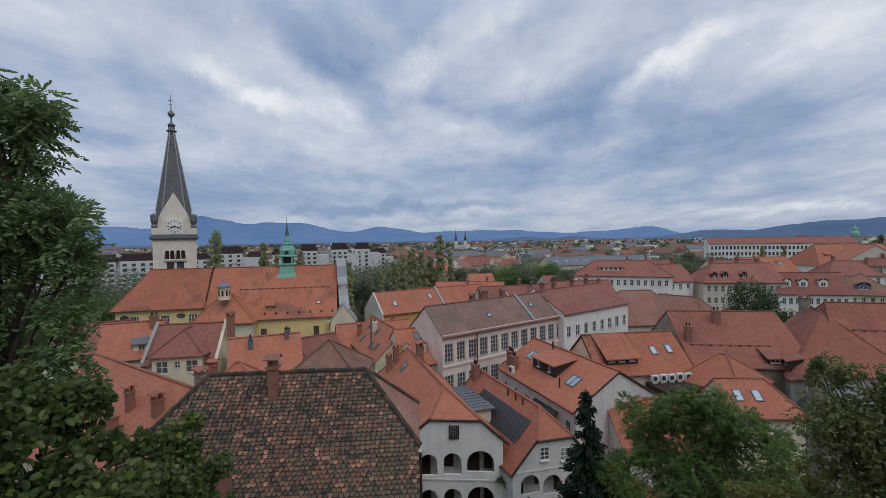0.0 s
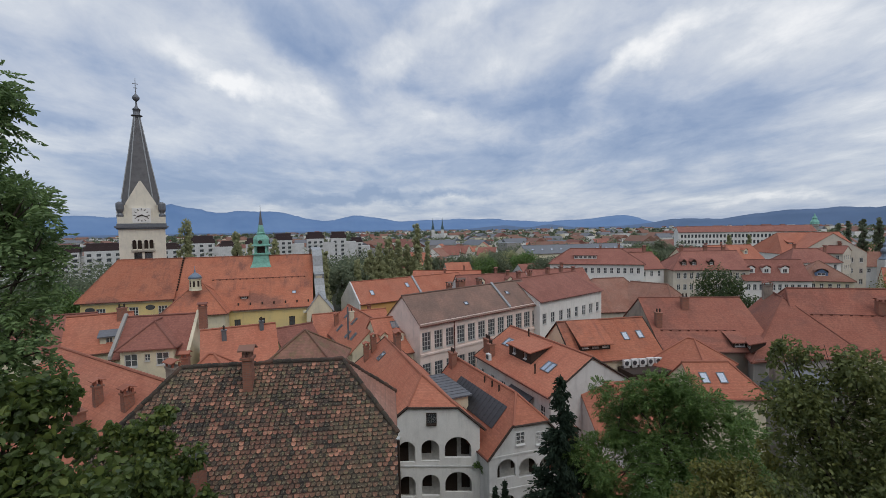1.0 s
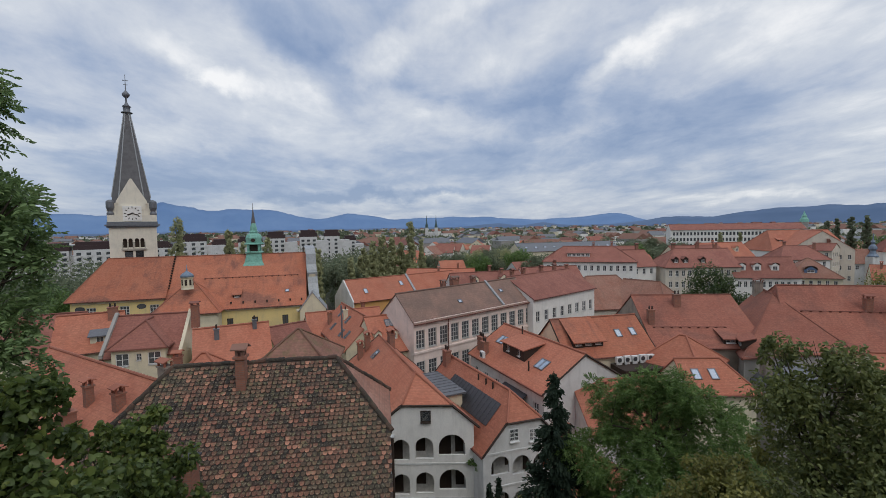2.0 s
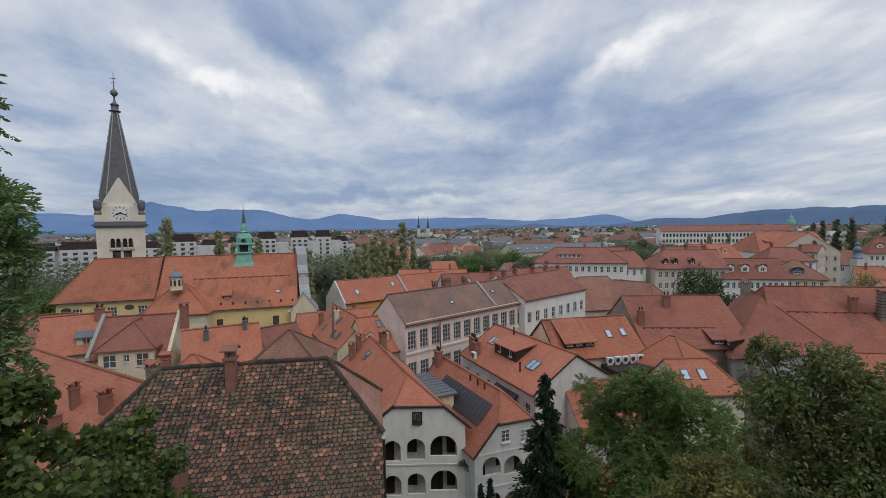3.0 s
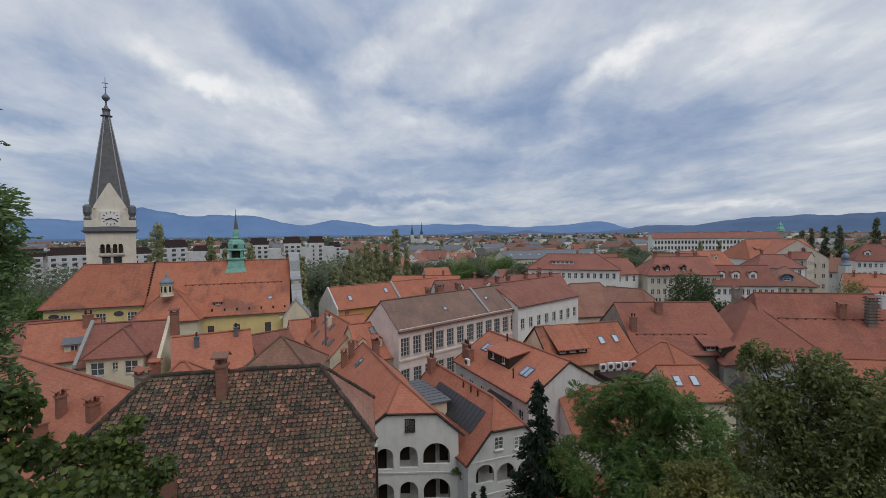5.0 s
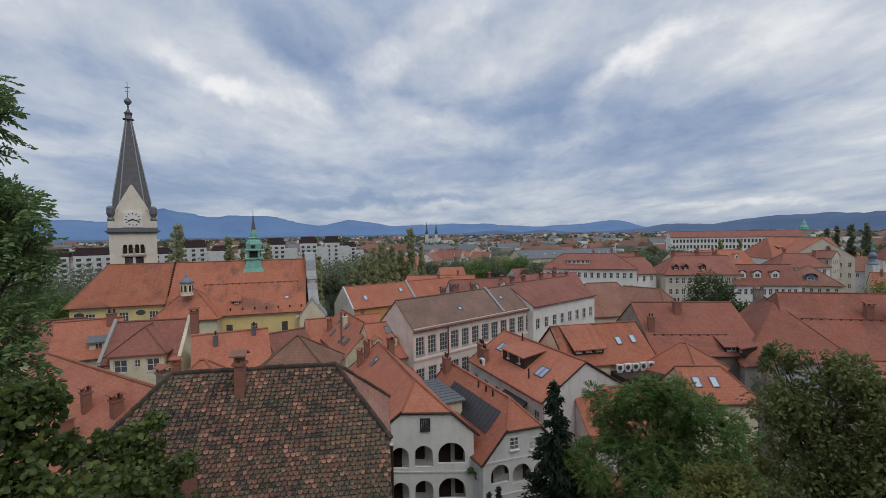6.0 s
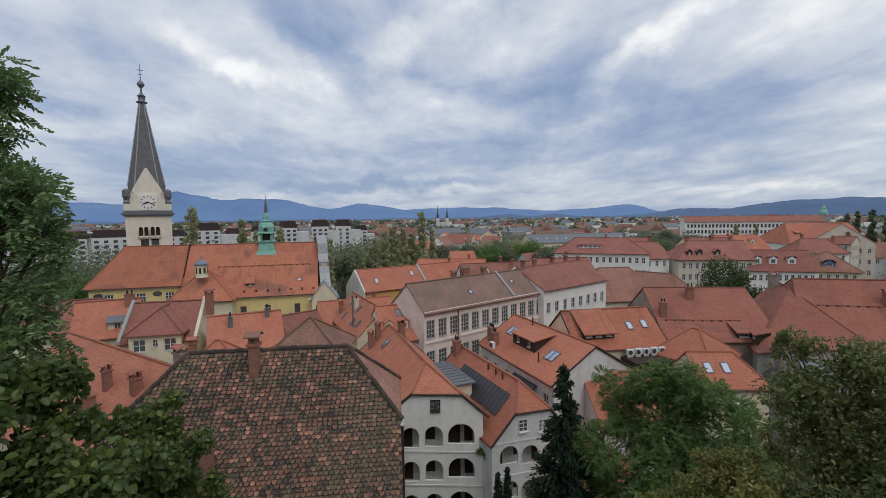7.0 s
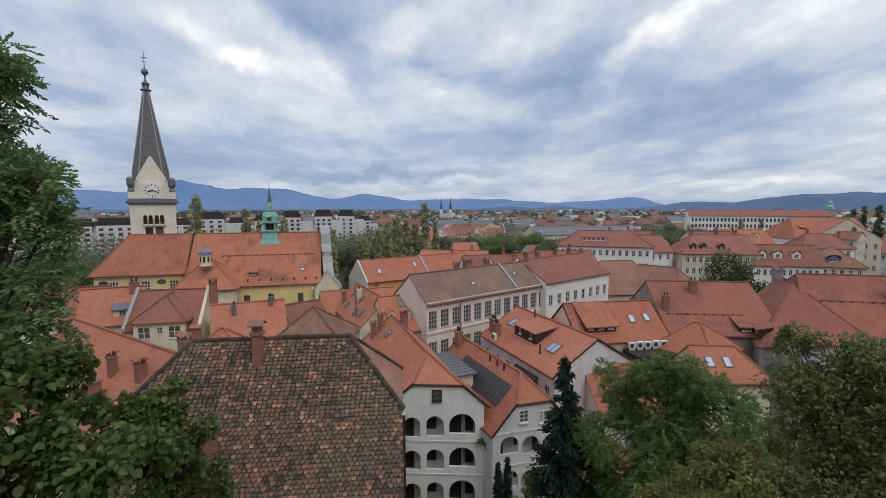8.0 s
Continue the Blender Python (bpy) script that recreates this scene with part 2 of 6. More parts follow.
CREAM = plaster_material("cream_plaster", (0.68, 0.60, 0.43), amount=0.35)
YELLOW = plaster_material("yellow_plaster", (0.72, 0.56, 0.24), amount=0.3)
PALE_YELLOW = plaster_material("pale_yellow_plaster", (0.66, 0.59, 0.42), amount=0.35)
ORANGE_WALL = plaster_material("orange_plaster", (0.55, 0.29, 0.09), amount=0.3)
PINK = plaster_material("pink_beige_plaster", (0.75, 0.61, 0.53), amount=0.35)
BEIGE = plaster_material("beige_plaster", (0.58, 0.52, 0.42), amount=0.35)
GREY_WALL = plaster_material("grey_render", (0.33, 0.31, 0.28), amount=0.5)
TOWER_WALL = plaster_material("pale_tower_plaster", (0.70, 0.64, 0.52), amount=0.3)
STONE = plaster_material("pale_stone", (0.45, 0.41, 0.34), (0.16, 0.14, 0.12), 0.6)
RUBBLE = plaster_material("rubble_stone", (0.30, 0.25, 0.20), (0.1, 0.09, 0.08), 0.8)
BRICK = plaster_material("chimney_brick", (0.25, 0.115, 0.08), (0.07, 0.055, 0.05), 0.7)
cnt = BRICK.node_tree
cbr = node(cnt, "ShaderNodeTexBrick", Scale=1.0, Color1=(0.36, 0.14, 0.085, 1), Color2=(0.24, 0.10, 0.065, 1), Mortar=(0.2, 0.17, 0.14, 1))
cbr.inputs["Brick Width"].default_value, cbr.inputs["Row Height"].default_value, cbr.inputs["Mortar Size"].default_value = 0.26, 0.08, 0.008
cxy = cnt.nodes.new("ShaderNodeTexCoord")
csep = cnt.nodes.new("ShaderNodeSeparateXYZ")
cnt.links.new(cxy.outputs["Object"], csep.inputs[0])
cadd = cnt.nodes.new("ShaderNodeMath")
cnt.links.new(csep.outputs["X"], cadd.inputs[0])
cnt.links.new(csep.outputs["Y"], cadd.inputs[1])
ccomb = cnt.nodes.new("ShaderNodeCombineXYZ")
cnt.links.new(cadd.outputs[0], ccomb.inputs["X"])
cnt.links.new(csep.outputs["Z"], ccomb.inputs["Y"])
cnt.links.new(ccomb.outputs[0], cbr.inputs["Vector"])
cb = cnt.nodes["Principled BSDF"]
old = cb.inputs["Base Color"].links[0].from_socket
cnt.links.new(mixed(cnt, 0.6, old, cbr.outputs["Color"]), cb.inputs["Base Color"])
BLUE_FRAME = plain_material("blue_grey_painted_timber", (0.10, 0.15, 0.24), 0.5)
BROWN_PAINT = plain_material("red_brown_painted_sheet", (0.13, 0.045, 0.03), 0.55)
WOOD_DARK = plain_material("dark_timber", (0.045, 0.03, 0.022), 0.8)
WOOD_WHITE = plain_material("white_painted_timber", (0.66, 0.65, 0.62), 0.5, vary=0.15)
WOOD_GREY = plain_material("weathered_grey_white_timber", (0.46, 0.45, 0.42), 0.6, vary=0.2)
GLASS_DARK = plain_material("window_glass", (0.075, 0.08, 0.085), 0.06, vary=0.2)
GLASS_DARK.node_tree.nodes["Principled BSDF"].inputs["Specular IOR Level"].default_value = 1.0
GLASS_SKY = plain_material("skylight_glass", (0.48, 0.51, 0.54), 0.08, 0.75, vary=0.1)
GLASS_SKY.node_tree.nodes["Principled BSDF"].inputs["Specular IOR Level"].default_value = 1.0
PALE_SCREEN = plain_material("pale_weathered_screen", (0.52, 0.53, 0.53), 0.3, vary=0.35, scale=1.4)
METAL_GREY = plain_material("grey_sheet_metal", (0.16, 0.165, 0.175), 0.5, 0.3)
METAL_DARK = plain_material("dark_seamed_metal", (0.075, 0.075, 0.08), 0.45, 0.4)
SLATE = plain_material("slate_spire", (0.135, 0.13, 0.13), 0.75, scale=1.2)
LEAD = plain_material("pale_lead", (0.32, 0.33, 0.33), 0.5, 0.2)
BLUE_LEAD = plain_material("blue_grey_painted_sheet", (0.17, 0.22, 0.28), 0.5, 0.1)
COPPER = plain_material("green_copper", (0.20, 0.43, 0.34), 0.6, vary=0.4, scale=1.5, dark=(0.09, 0.2, 0.16))
INSIDE = plain_material("gallery_plaster", (0.68, 0.66, 0.61), 0.9)
BARK = plain_material("bark", (0.075, 0.058, 0.042), 0.95, scale=8.0)
SOIL = plain_material("hillside_grass_and_town_ground", (0.055, 0.06, 0.03), 0.95, vary=0.4, scale=0.05, dark=(0.05, 0.048, 0.042))


# ---- building blocks ----
def part(name, bm, mat, parent=None, label="", smooth=False):
    me = bpy.data.meshes.new(name)
    bm.normal_update()
    bm.to_mesh(me)
    bm.free()
    for m in (mat if isinstance(mat, (list, tuple)) else [mat]):
        me.materials.append(m)
    if smooth:
        for p in me.polygons:
            p.use_smooth = True
    ob = new(name, me)
    if parent:
        ob.parent = parent
    if label:
        ob["label"] = label
    return ob


def shared(name, me, parent, m):
    ob = new(name, me)
    ob.parent = parent
    ob.matrix_basis = m
    return ob


def thing(name, label, category, m=None, group=""):
    ob = new(name)
    ob.empty_display_size = 0.3
    if m is not None:
        ob.matrix_basis = m
    return tagged(ob, label, category, group)


def box(bm, x0, x1, y0, y1, z0, z1, m=None, mat=0):
    v = [bm.verts.new((x, y, z)) for z in (z0, z1) for x, y in ((x0, y0), (x1, y0), (x1, y1), (x0, y1))]
    if m is not None:
        for p in v:
            p.co = m @ p.co
    for f in ((3, 2, 1, 0), (4, 5, 6, 7), (0, 1, 5, 4), (1, 2, 6, 5), (2, 3, 7, 6), (3, 0, 4, 7)):
        bm.faces.new([v[i] for i in f]).material_index = mat
    return v


def lathe(bm, profile, sides=12, at=(0, 0, 0), turn=0.0, mat=0, caps=True):
    rings = []
    for r, z in profile:
        rings.append([bm.verts.new((at[0] + r * math.cos(turn + 2 * math.pi * i / sides), at[1] + r * math.sin(turn + 2 * math.pi * i / sides), at[2] + z)) for i in range(sides)])
    for a, b in zip(rings, rings[1:]):
        for i in range(sides):
            bm.faces.new((a[i], a[(i + 1) % sides], b[(i + 1) % sides], b[i])).material_index = mat
    if caps:
        bm.faces.new(rings[0][::-1]).material_index = mat
        bm.faces.new(rings[-1]).material_index = mat


def tube(bm, a, b, r0, r1=None, sides=6):
    a, b = Vector(a), Vector(b)
    r1 = r0 if r1 is None else r1
    q = (b - a).to_track_quat("Z", "Y").to_matrix()
    rings = [[bm.verts.new(p + q @ Vector((r * math.cos(2 * math.pi * i / sides), r * math.sin(2 * math.pi * i / sides), 0))) for i in range(sides)] for p, r in ((a, r0), (b, r1))]
    for i in range(sides):
        bm.faces.new((rings[0][i], rings[0][(i + 1) % sides], rings[1][(i + 1) % sides], rings[1][i]))
    bm.faces.new(rings[0][::-1])
    bm.faces.new(rings[1])


def facade(bm, origin, along, length, z0, z1, holes, depth=0.22, arches=()):
    """An upright wall from origin along a unit direction, seen from its right-hand side, with openings (x, z, width, height) cut through
    and their reveals. arches: the same, closed above by a round head."""
    along = Vector((along[0], along[1], 0)).normalized()
    inward = Vector((-along.y, along.x, 0))
    o = Vector(origin)

    def at(x, z, d=0.0):
        return bm.verts.new((o.x + along.x * x + inward.x * d, o.y + along.y * x + inward.y * d, z))

    cuts = [h for h in (*holes, *arches) if h[0] - h[2] / 2 > 0.05 and h[0] + h[2] / 2 < length - 0.05 and h[1] > z0 + 0.02 and h[1] + h[3] < z1 - 0.02]
    xs = sorted({0.0, length, *(round(h[0] - h[2] / 2, 4) for h in cuts), *(round(h[0] + h[2] / 2, 4) for h in cuts)})
    zs = sorted({z0, z1, *(round(h[1], 4) for h in cuts), *(round(h[1] + h[3], 4) for h in cuts)})
    for xa, xb in zip(xs, xs[1:]):
        for za, zb in zip(zs, zs[1:]):
            mx, mz = (xa + xb) / 2, (za + zb) / 2
            if any(abs(mx - h[0]) < h[2] / 2 and h[1] < mz < h[1] + h[3] for h in cuts):
                continue
            bm.faces.new((at(xa, za), at(xb, za), at(xb, zb), at(xa, zb)))
    for h in cuts:
        l, r, d, u = h[0] - h[2] / 2, h[0] + h[2] / 2, h[1], h[1] + h[3]
        ring = [(l, d), (r, d)]
        if h in arches:
            s = u - min(h[2] / 2, h[3] * 0.6)
            curve = [(h[0] + h[2] / 2 * math.cos(t), s + (u - s) * math.sin(t)) for t in [math.pi * i / 12 for i in range(13)]]
            ring += curve
            for half in (curve[:7], curve[6:]):
                corner = (r, u) if half is not curve[6:] and half[0][0] > h[0] else (l, u)
                for p, q in zip(half, half[1:]):
                    bm.faces.new((at(*p), at(*corner), at(*q)))
        else:
            ring += [(r, u), (l, u)]
        for p, q in zip(ring, ring[1:] + ring[:1]):
            if p != q:
                bm.faces.new((at(*p), at(*q), at(*q, depth), at(*p, depth)))
    return cuts


WINDOWS = {}


def window_meshes(w, h, bars, frame_mat, glass):
    key = (round(w, 2), round(h, 2), bars, frame_mat.name, glass.name)
    if key in WINDOWS:
        return WINDOWS[key]
    f = min(0.09, w * 0.09)
    bm = bmesh.new()
    # one lattice: outer frame and glazing bars, with the sill joined to its foot
    cuts_x = [-w / 2, -w / 2 + f] + [c for i in range(1, bars[0]) for c in (-w / 2 + w * i / bars[0] - f * 0.4, -w / 2 + w * i / bars[0] + f * 0.4)] + [w / 2 - f, w / 2]
    cuts_z = [0.0, f] + [c for i in range(1, bars[1]) for c in (h * i / bars[1] - f * 0.3, h * i / bars[1] + f * 0.3)] + [h - f, h]
    known = {}

    def knot(i, k, y):
        if (i, k, y) not in known:
            known[i, k, y] = bm.verts.new((cuts_x[i], y, cuts_z[k]))
        return known[i, k, y]

    nx, nz = len(cuts_x) - 1, len(cuts_z) - 1
    solid = {(i, k) for i in range(nx) for k in range(nz) if i % 2 == 0 or k % 2 == 0}
    for i, k in solid:
        ring = ((i, k), (i + 1, k), (i + 1, k + 1), (i, k + 1))
        bm.faces.new([knot(*p, 0.09) for p in ring])
        for (p, q), beside in zip(zip(ring, ring[1:] + ring[:1]), ((i, k - 1), (i + 1, k), (i, k + 1), (i - 1, k))):
            if beside not in solid:
                bm.faces.new((knot(*q, 0.09), knot(*p, 0.09), knot(*p, 0.16), knot(*q, 0.16)))
    foot = [knot(0, 0, 0.16), knot(nx, 0, 0.16)]
    edge = [bm.verts.new((x, -0.09, z)) for x, z in ((-w / 2, 0.0), (w / 2, 0.0), (w / 2, -0.07), (-w / 2, -0.07))]
    bm.faces.new((edge[0], edge[1], foot[1], foot[0]))
    bm.faces.new((edge[3], edge[2], edge[1], edge[0]))
    fr = bpy.data.meshes.new("window")
    bm.to_mesh(fr)
    bm.free()
    fr.materials.append(frame_mat)
    bm = bmesh.new()
    box(bm, -w / 2 + f * 0.6, w / 2 - f * 0.6, 0.12, 0.14, f * 0.6, h - f * 0.6)
    pn = bpy.data.meshes.new("pane")
    bm.to_mesh(pn)
    bm.free()
    pn.materials.append(glass)
    WINDOWS[key] = (fr, pn)
    return fr, pn


def add_windows(parent, origin, along, cuts, bars=(2, 2), frame_mat=None, glass=None):
    ang = math.atan2(along[1], along[0])
    for x, z, w, h in cuts:
        fr, pn = window_meshes(w, h, bars, frame_mat or WOOD_WHITE, glass or GLASS_DARK)
        m = Matrix.Translation((origin[0] + math.cos(ang) * x, origin[1] + math.sin(ang) * x, z)) @ Matrix.Rotation(ang, 4, "Z")
        win = shared("window", fr, parent, m)
        shared("pane", pn, win, Matrix())


def rows(n, length, zs, w, h, margin=1.2):
    """Openings in even columns along a wall, one row for each height."""
    if n < 2:
        xs = [length / 2]
    else:
        xs = [margin + (length - 2 * margin) * i / (n - 1) for i in range(n)]
    return [(x, z, w, h) for z in zs for x in xs]


class House:
    """A house with a pitched roof: half-length a and half-width b round (cx, cy), eaves at ze, ridge at zr, hips of inset i and fraction k at its ends."""

    def __init__(self, name, label, cx, cy, yaw, a, b, ze, zr, i0=0, i1=0, k0=None, k1=None, z0=-3.0, skew=0.0,
                 wall=None, roof=None, wins=None, bars=(2, 2), over=0.35, category="house", cap=True, frame_mat=None, verge=0.12, arches=None, top=True, trim=None):
        self.a, self.b, self.ze, self.zr, self.z0 = a, b, ze, zr, z0
        self.V = Vector((-math.sin(radians(skew)), math.cos(radians(skew)), 0))
        self.k0 = (1 if i0 else 0) if k0 is None else k0
        self.k1 = (1 if i1 else 0) if k1 is None else k1
        self.i0, self.i1, self.over = i0, i1, over
        self.roof_mat = roof or ROOF_ORANGE
        self.ob = thing(name, label, category, Matrix.Translation((cx, cy, 0)) @ Matrix.Rotation(radians(yaw), 4, "Z"), group="old town houses" if name == "house" else "")
        self.cuts = {}
        self.walls(wall or WHITE, wins or {}, bars, frame_mat, arches or {})
        if top:
            self.roof(cap, verge, trim)

    def at(self, u, v, z):
        return Vector((u + self.V.x * v, self.V.y * v, z))

    def slope_z(self, v):
        return self.zr - abs(v) / self.b * (self.zr - self.ze)

    def walls(self, mat, wins, bars, frame_mat, arches):
        bm = bmesh.new()
        a, b = self.a, self.b
        c = {"front": (self.at(-a, -b, 0), self.at(a, -b, 0)), "right": (self.at(a, -b, 0), self.at(a, b, 0)),
             "back": (self.at(a, b, 0), self.at(-a, b, 0)), "left": (self.at(-a, b, 0), self.at(-a, -b, 0))}
        self.sides = c
        for side, (p, q) in c.items():
            d = q - p
            holes = wins.get(side, ())
            if callable(holes):
                holes = holes(d.length)
            low = self.z0
            self.cuts[side] = facade(bm, p, d, d.length, low, self.ze, [h for h in holes if h not in arches.get(side, ())], arches=arches.get(side, ()))
        for s, k, u in ((-1, self.k0, -a), (1, self.k1, a)):
            if k < 0.99:
                zh = self.zr - k * (self.zr - self.ze)
                pts = [self.at(u, -b, self.ze), self.at(u, b, self.ze)]
                pts += [self.at(u, b * k, zh - 0.02), self.at(u, -b * k, zh - 0.02)] if k > 0.01 else [self.at(u, 0, self.zr - 0.02)]
                bm.faces.new([bm.verts.new(p) for p in (pts if s > 0 else pts[::-1])])
        bmesh.ops.remove_doubles(bm, verts=bm.verts[:], dist=0.003)
        part("wall", bm, mat, self.ob)
        for side, (p, q) in c.items():
            good = [h for h in self.cuts[side] if h not in arches.get(side, ())]
            add_windows(self.ob, p, q - p, good, bars, frame_mat)

    def roof(self, cap, verge, trim):
        a, b, o = self.a, self.b, self.over
        tan = (self.zr - self.ze) / b
        bm = bmesh.new()
        uv = bm.loops.layers.uv.new("UVMap")
        lift = 0.06
        slope = math.sqrt(1 + tan * tan)

        def face(pts, kind):
            thick = 0.14
            topv = [bm.verts.new(p + Vector((0, 0, lift))) for p, _ in pts]
            lowv = [bm.verts.new(p + Vector((0, 0, lift - thick))) for p, _ in pts]
            f = bm.faces.new(topv)
            for l, (_, t) in zip(f.loops, pts):
                l[uv].uv = t
            bm.faces.new(lowv[::-1])
            n = len(topv)
            for i in range(n):
                bm.faces.new((topv[i], lowv[i], lowv[(i + 1) % n], topv[(i + 1) % n]))

        e0 = o if self.k0 > 0.99 else verge
        e1 = o if self.k1 > 0.99 else verge
        for s in (-1, 1):
            pts = [(-a - e0, b + o), (a + e1, b + o)]
            if 0.01 < self.k1:
                if self.k1 < 0.99:
                    pts.append((a + e1, b * self.k1))
                pts.append((a - self.i1, 0))
            else:
                pts.append((a + e1, 0))
            if 0.01 < self.k0:
                pts.append((-a + self.i0, 0))
                if self.k0 < 0.99:
                    pts.append((-a - e0, b * self.k0))
            else:
                pts.append((-a - e0, 0))
            poly = [(self.at(u, s * v, self.zr - v * tan), (u, (b - v) * slope)) for u, v in pts]
            face(poly if s < 0 else poly[::-1], s)
        for s, k, i in ((-1, self.k0, self.i0), (1, self.k1, self.i1)):
            if k > 0.01:
                e = o if k > 0.99 else verge + 0.1
                vv = b * k + (o if k > 0.99 else 0.0)
                zh = self.zr - vv * tan
                u = s * (a + e)
                hs = math.hypot(i + e, self.zr - zh)
                poly = [(self.at(u, -vv, zh), (-vv, 0)), (self.at(u, vv, zh), (vv, 0)), (self.at(s * (a - i), 0, self.zr), (0, hs))]
                face(poly if s > 0 else poly[::-1], 2)
        part("roof", bm, self.roof_mat, self.ob)
        if cap:
            bm = bmesh.new()
            r0, r1 = self.at(-a + self.i0 - (0 if self.k0 > 0.01 else e0), 0, self.zr + 0.09), self.at(a - self.i1 + (0 if self.k1 > 0.01 else e1), 0, self.zr + 0.09)
            tube(bm, r0, r1, 0.12)
            for s, k, i, r in ((-1, self.k0, self.i0, r0), (1, self.k1, self.i1, r1)):
                if k > 0.01:
                    e = o if k > 0.99 else verge + 0.1
                    vv = b * k + (o if k > 0.99 else 0.0)
                    for t in (-1, 1):
                        tube(bm, r, self.at(s * (a + e), t * vv, self.zr - vv * tan + 0.09), 0.1)
            part("ridge_tiles", bm, self.roof_mat, self.ob)
        for s in (-1, 1):
            bm = bmesh.new()
            z = self.ze - o * tan - 0.02
            tube(bm, self.at(-a - e0, s * (b + o + 0.06), z), self.at(a + e1, s * (b + o + 0.06), z), 0.075)
            part("gutter", bm, BROWN_PAINT, self.ob)
        if trim:
            for s, k, i, e in ((-1, self.k0, self.i0, e0), (1, self.k1, self.i1, e1)):
                zh = self.zr - k * (self.zr - self.ze)
                for t in (-1, 1):
                    if k < 0.99:
                        bm = bmesh.new()
                        tube(bm, self.at(s * (a + e), t * (b + o), self.ze - o * tan), self.at(s * (a + e), t * b * k, zh), 0.11, sides=4)
                        part("bargeboard", bm, trim, self.ob)
                if k > 0.01:
                    bm = bmesh.new()
                    tube(bm, self.at(s * (a + e + 0.1), -b * k, zh - 0.02), self.at(s * (a + e + 0.1), b * k, zh - 0.02), 0.09, sides=4)
                    part("bargeboard", bm, trim, self.ob)

    def chimney(self, u, v, h=1.3, w=0.55, d=0.55, mat=None, style=0):
        z = self.slope_z(v) - 0.5
        top = self.slope_z(v) + h
        p = self.at(u, v, 0)
        bm = bmesh.new()
        box(bm, p.x - w / 2, p.x + w / 2, p.y - d / 2, p.y + d / 2, z, top)
        box(bm, p.x - w / 2 - 0.07, p.x + w / 2 + 0.07, p.y - d / 2 - 0.07, p.y + d / 2 + 0.07, top, top + 0.12)
        ch = part("chimney", bm, mat or BRICK, self.ob)
        bm = bmesh.new()
        if style == 0:
            for sx in (-1, 1):
                for sy in (-1, 1):
                    box(bm, p.x + sx * (w / 2 - 0.07) - 0.06, p.x + sx * (w / 2 - 0.07) + 0.06, p.y + sy * (d / 2 - 0.07) - 0.06, p.y + sy * (d / 2 - 0.07) + 0.06, top + 0.12, top + 0.4)
            for s in (-1, 1):
                vs = [bm.verts.new(q) for q in ((p.x - w / 2 - 0.14, p.y + s * (d / 2 + 0.14), top + 0.4), (p.x + w / 2 + 0.14, p.y + s * (d / 2 + 0.14), top + 0.4), (p.x + w / 2 + 0.14, p.y, top + 0.58), (p.x - w / 2 - 0.14, p.y, top + 0.58))]
                bm.faces.new(vs)
                vs2 = [bm.verts.new(q.co + Vector((0, 0, 0.06))) for q in vs]
                bm.faces.new(vs2)
                for i in range(4):
                    bm.faces.new((vs[i], vs[(i + 1) % 4], vs2[(i + 1) % 4], vs2[i]))
            part("chimney_cap", bm, self.roof_mat, ch)
        else:
            n = max(1, int(w / 0.35))
            for i in range(n):
                lathe(bm, ((0.1, 0), (0.1, 0.35), (0.15, 0.37), (0.02, 0.5)), 8, (p.x - w / 2 + w * (i + 0.5) / n, p.y, top + 0.12))
            part("flue_pot", bm, WOOD_DARK, ch)

    def skylight(self, u, frac, w=0.8, h=1.3, side=-1, panes=1):
        """A roof window at u along the ridge, frac of the way from ridge to eave."""
        tan = (self.zr - self.ze) / self.b
        ang = math.atan(tan)
        v = frac * self.b
        m = Matrix.Translation(self.at(u, side * v, self.zr - v * tan + 0.09)) @ Matrix.Rotation(0 if side < 0 else math.pi, 4, "Z") @ Matrix.Rotation(ang, 4, "X")
        bm = bmesh.new()
        t = 0.07
        for x0, x1, y0, y1 in ((-w / 2, -w / 2 + t, -h / 2, h / 2), (w / 2 - t, w / 2, -h / 2, h / 2), (-w / 2 + t, w / 2 - t, -h / 2, -h / 2 + t), (-w / 2 + t, w / 2 - t, h / 2 - t, h / 2)):
            box(bm, x0, x1, y0, y1, -0.06, 0.09)
        for i in range(1, panes):
            x = -w / 2 + w * i / panes
            box(bm, x - t * 0.7, x + t * 0.7, -h / 2 + t, h / 2 - t, -0.06, 0.085)
        fr = part("skylight", bm, METAL_GREY, self.ob)
        fr.matrix_basis = m
        bm = bmesh.new()
        box(bm, -w / 2 + t * 0.8, w / 2 - t * 0.8, -h / 2 + t * 0.8, h / 2 - t * 0.8, -0.02, 0.05)
        part("pane", bm, GLASS_SKY, fr)

    def shed_dormer(self, u, w, f0, f1, rise=1.2, side=-1, n=2, roof_mat=None, wall_mat=None, wh=(0.7, 0.8), droop=0.3):
        """A dormer with one gentle roof plane: from f0 to f1 of the slope, with n windows in its front."""
        tan = (self.zr - self.ze) / self.b
        v0, v1 = f0 * self.b, f1 * self.b
        z_top = self.zr - v0 * tan + 0.1
        z_base = self.zr - v1 * tan
        z_front = z_base + rise
        m = Matrix.Translation(self.at(u, 0, 0)) @ Matrix.Rotation(0 if side < 0 else math.pi, 4, "Z")
        bm = bmesh.new()
        cuts = facade(bm, (-w / 2, -v1, 0), (1, 0), w, z_base - 0.3, z_front, [(x, z_base + rise - wh[1] - 0.14, wh[0], wh[1]) for x in [w * (i + 0.5) / n for i in range(n)]])
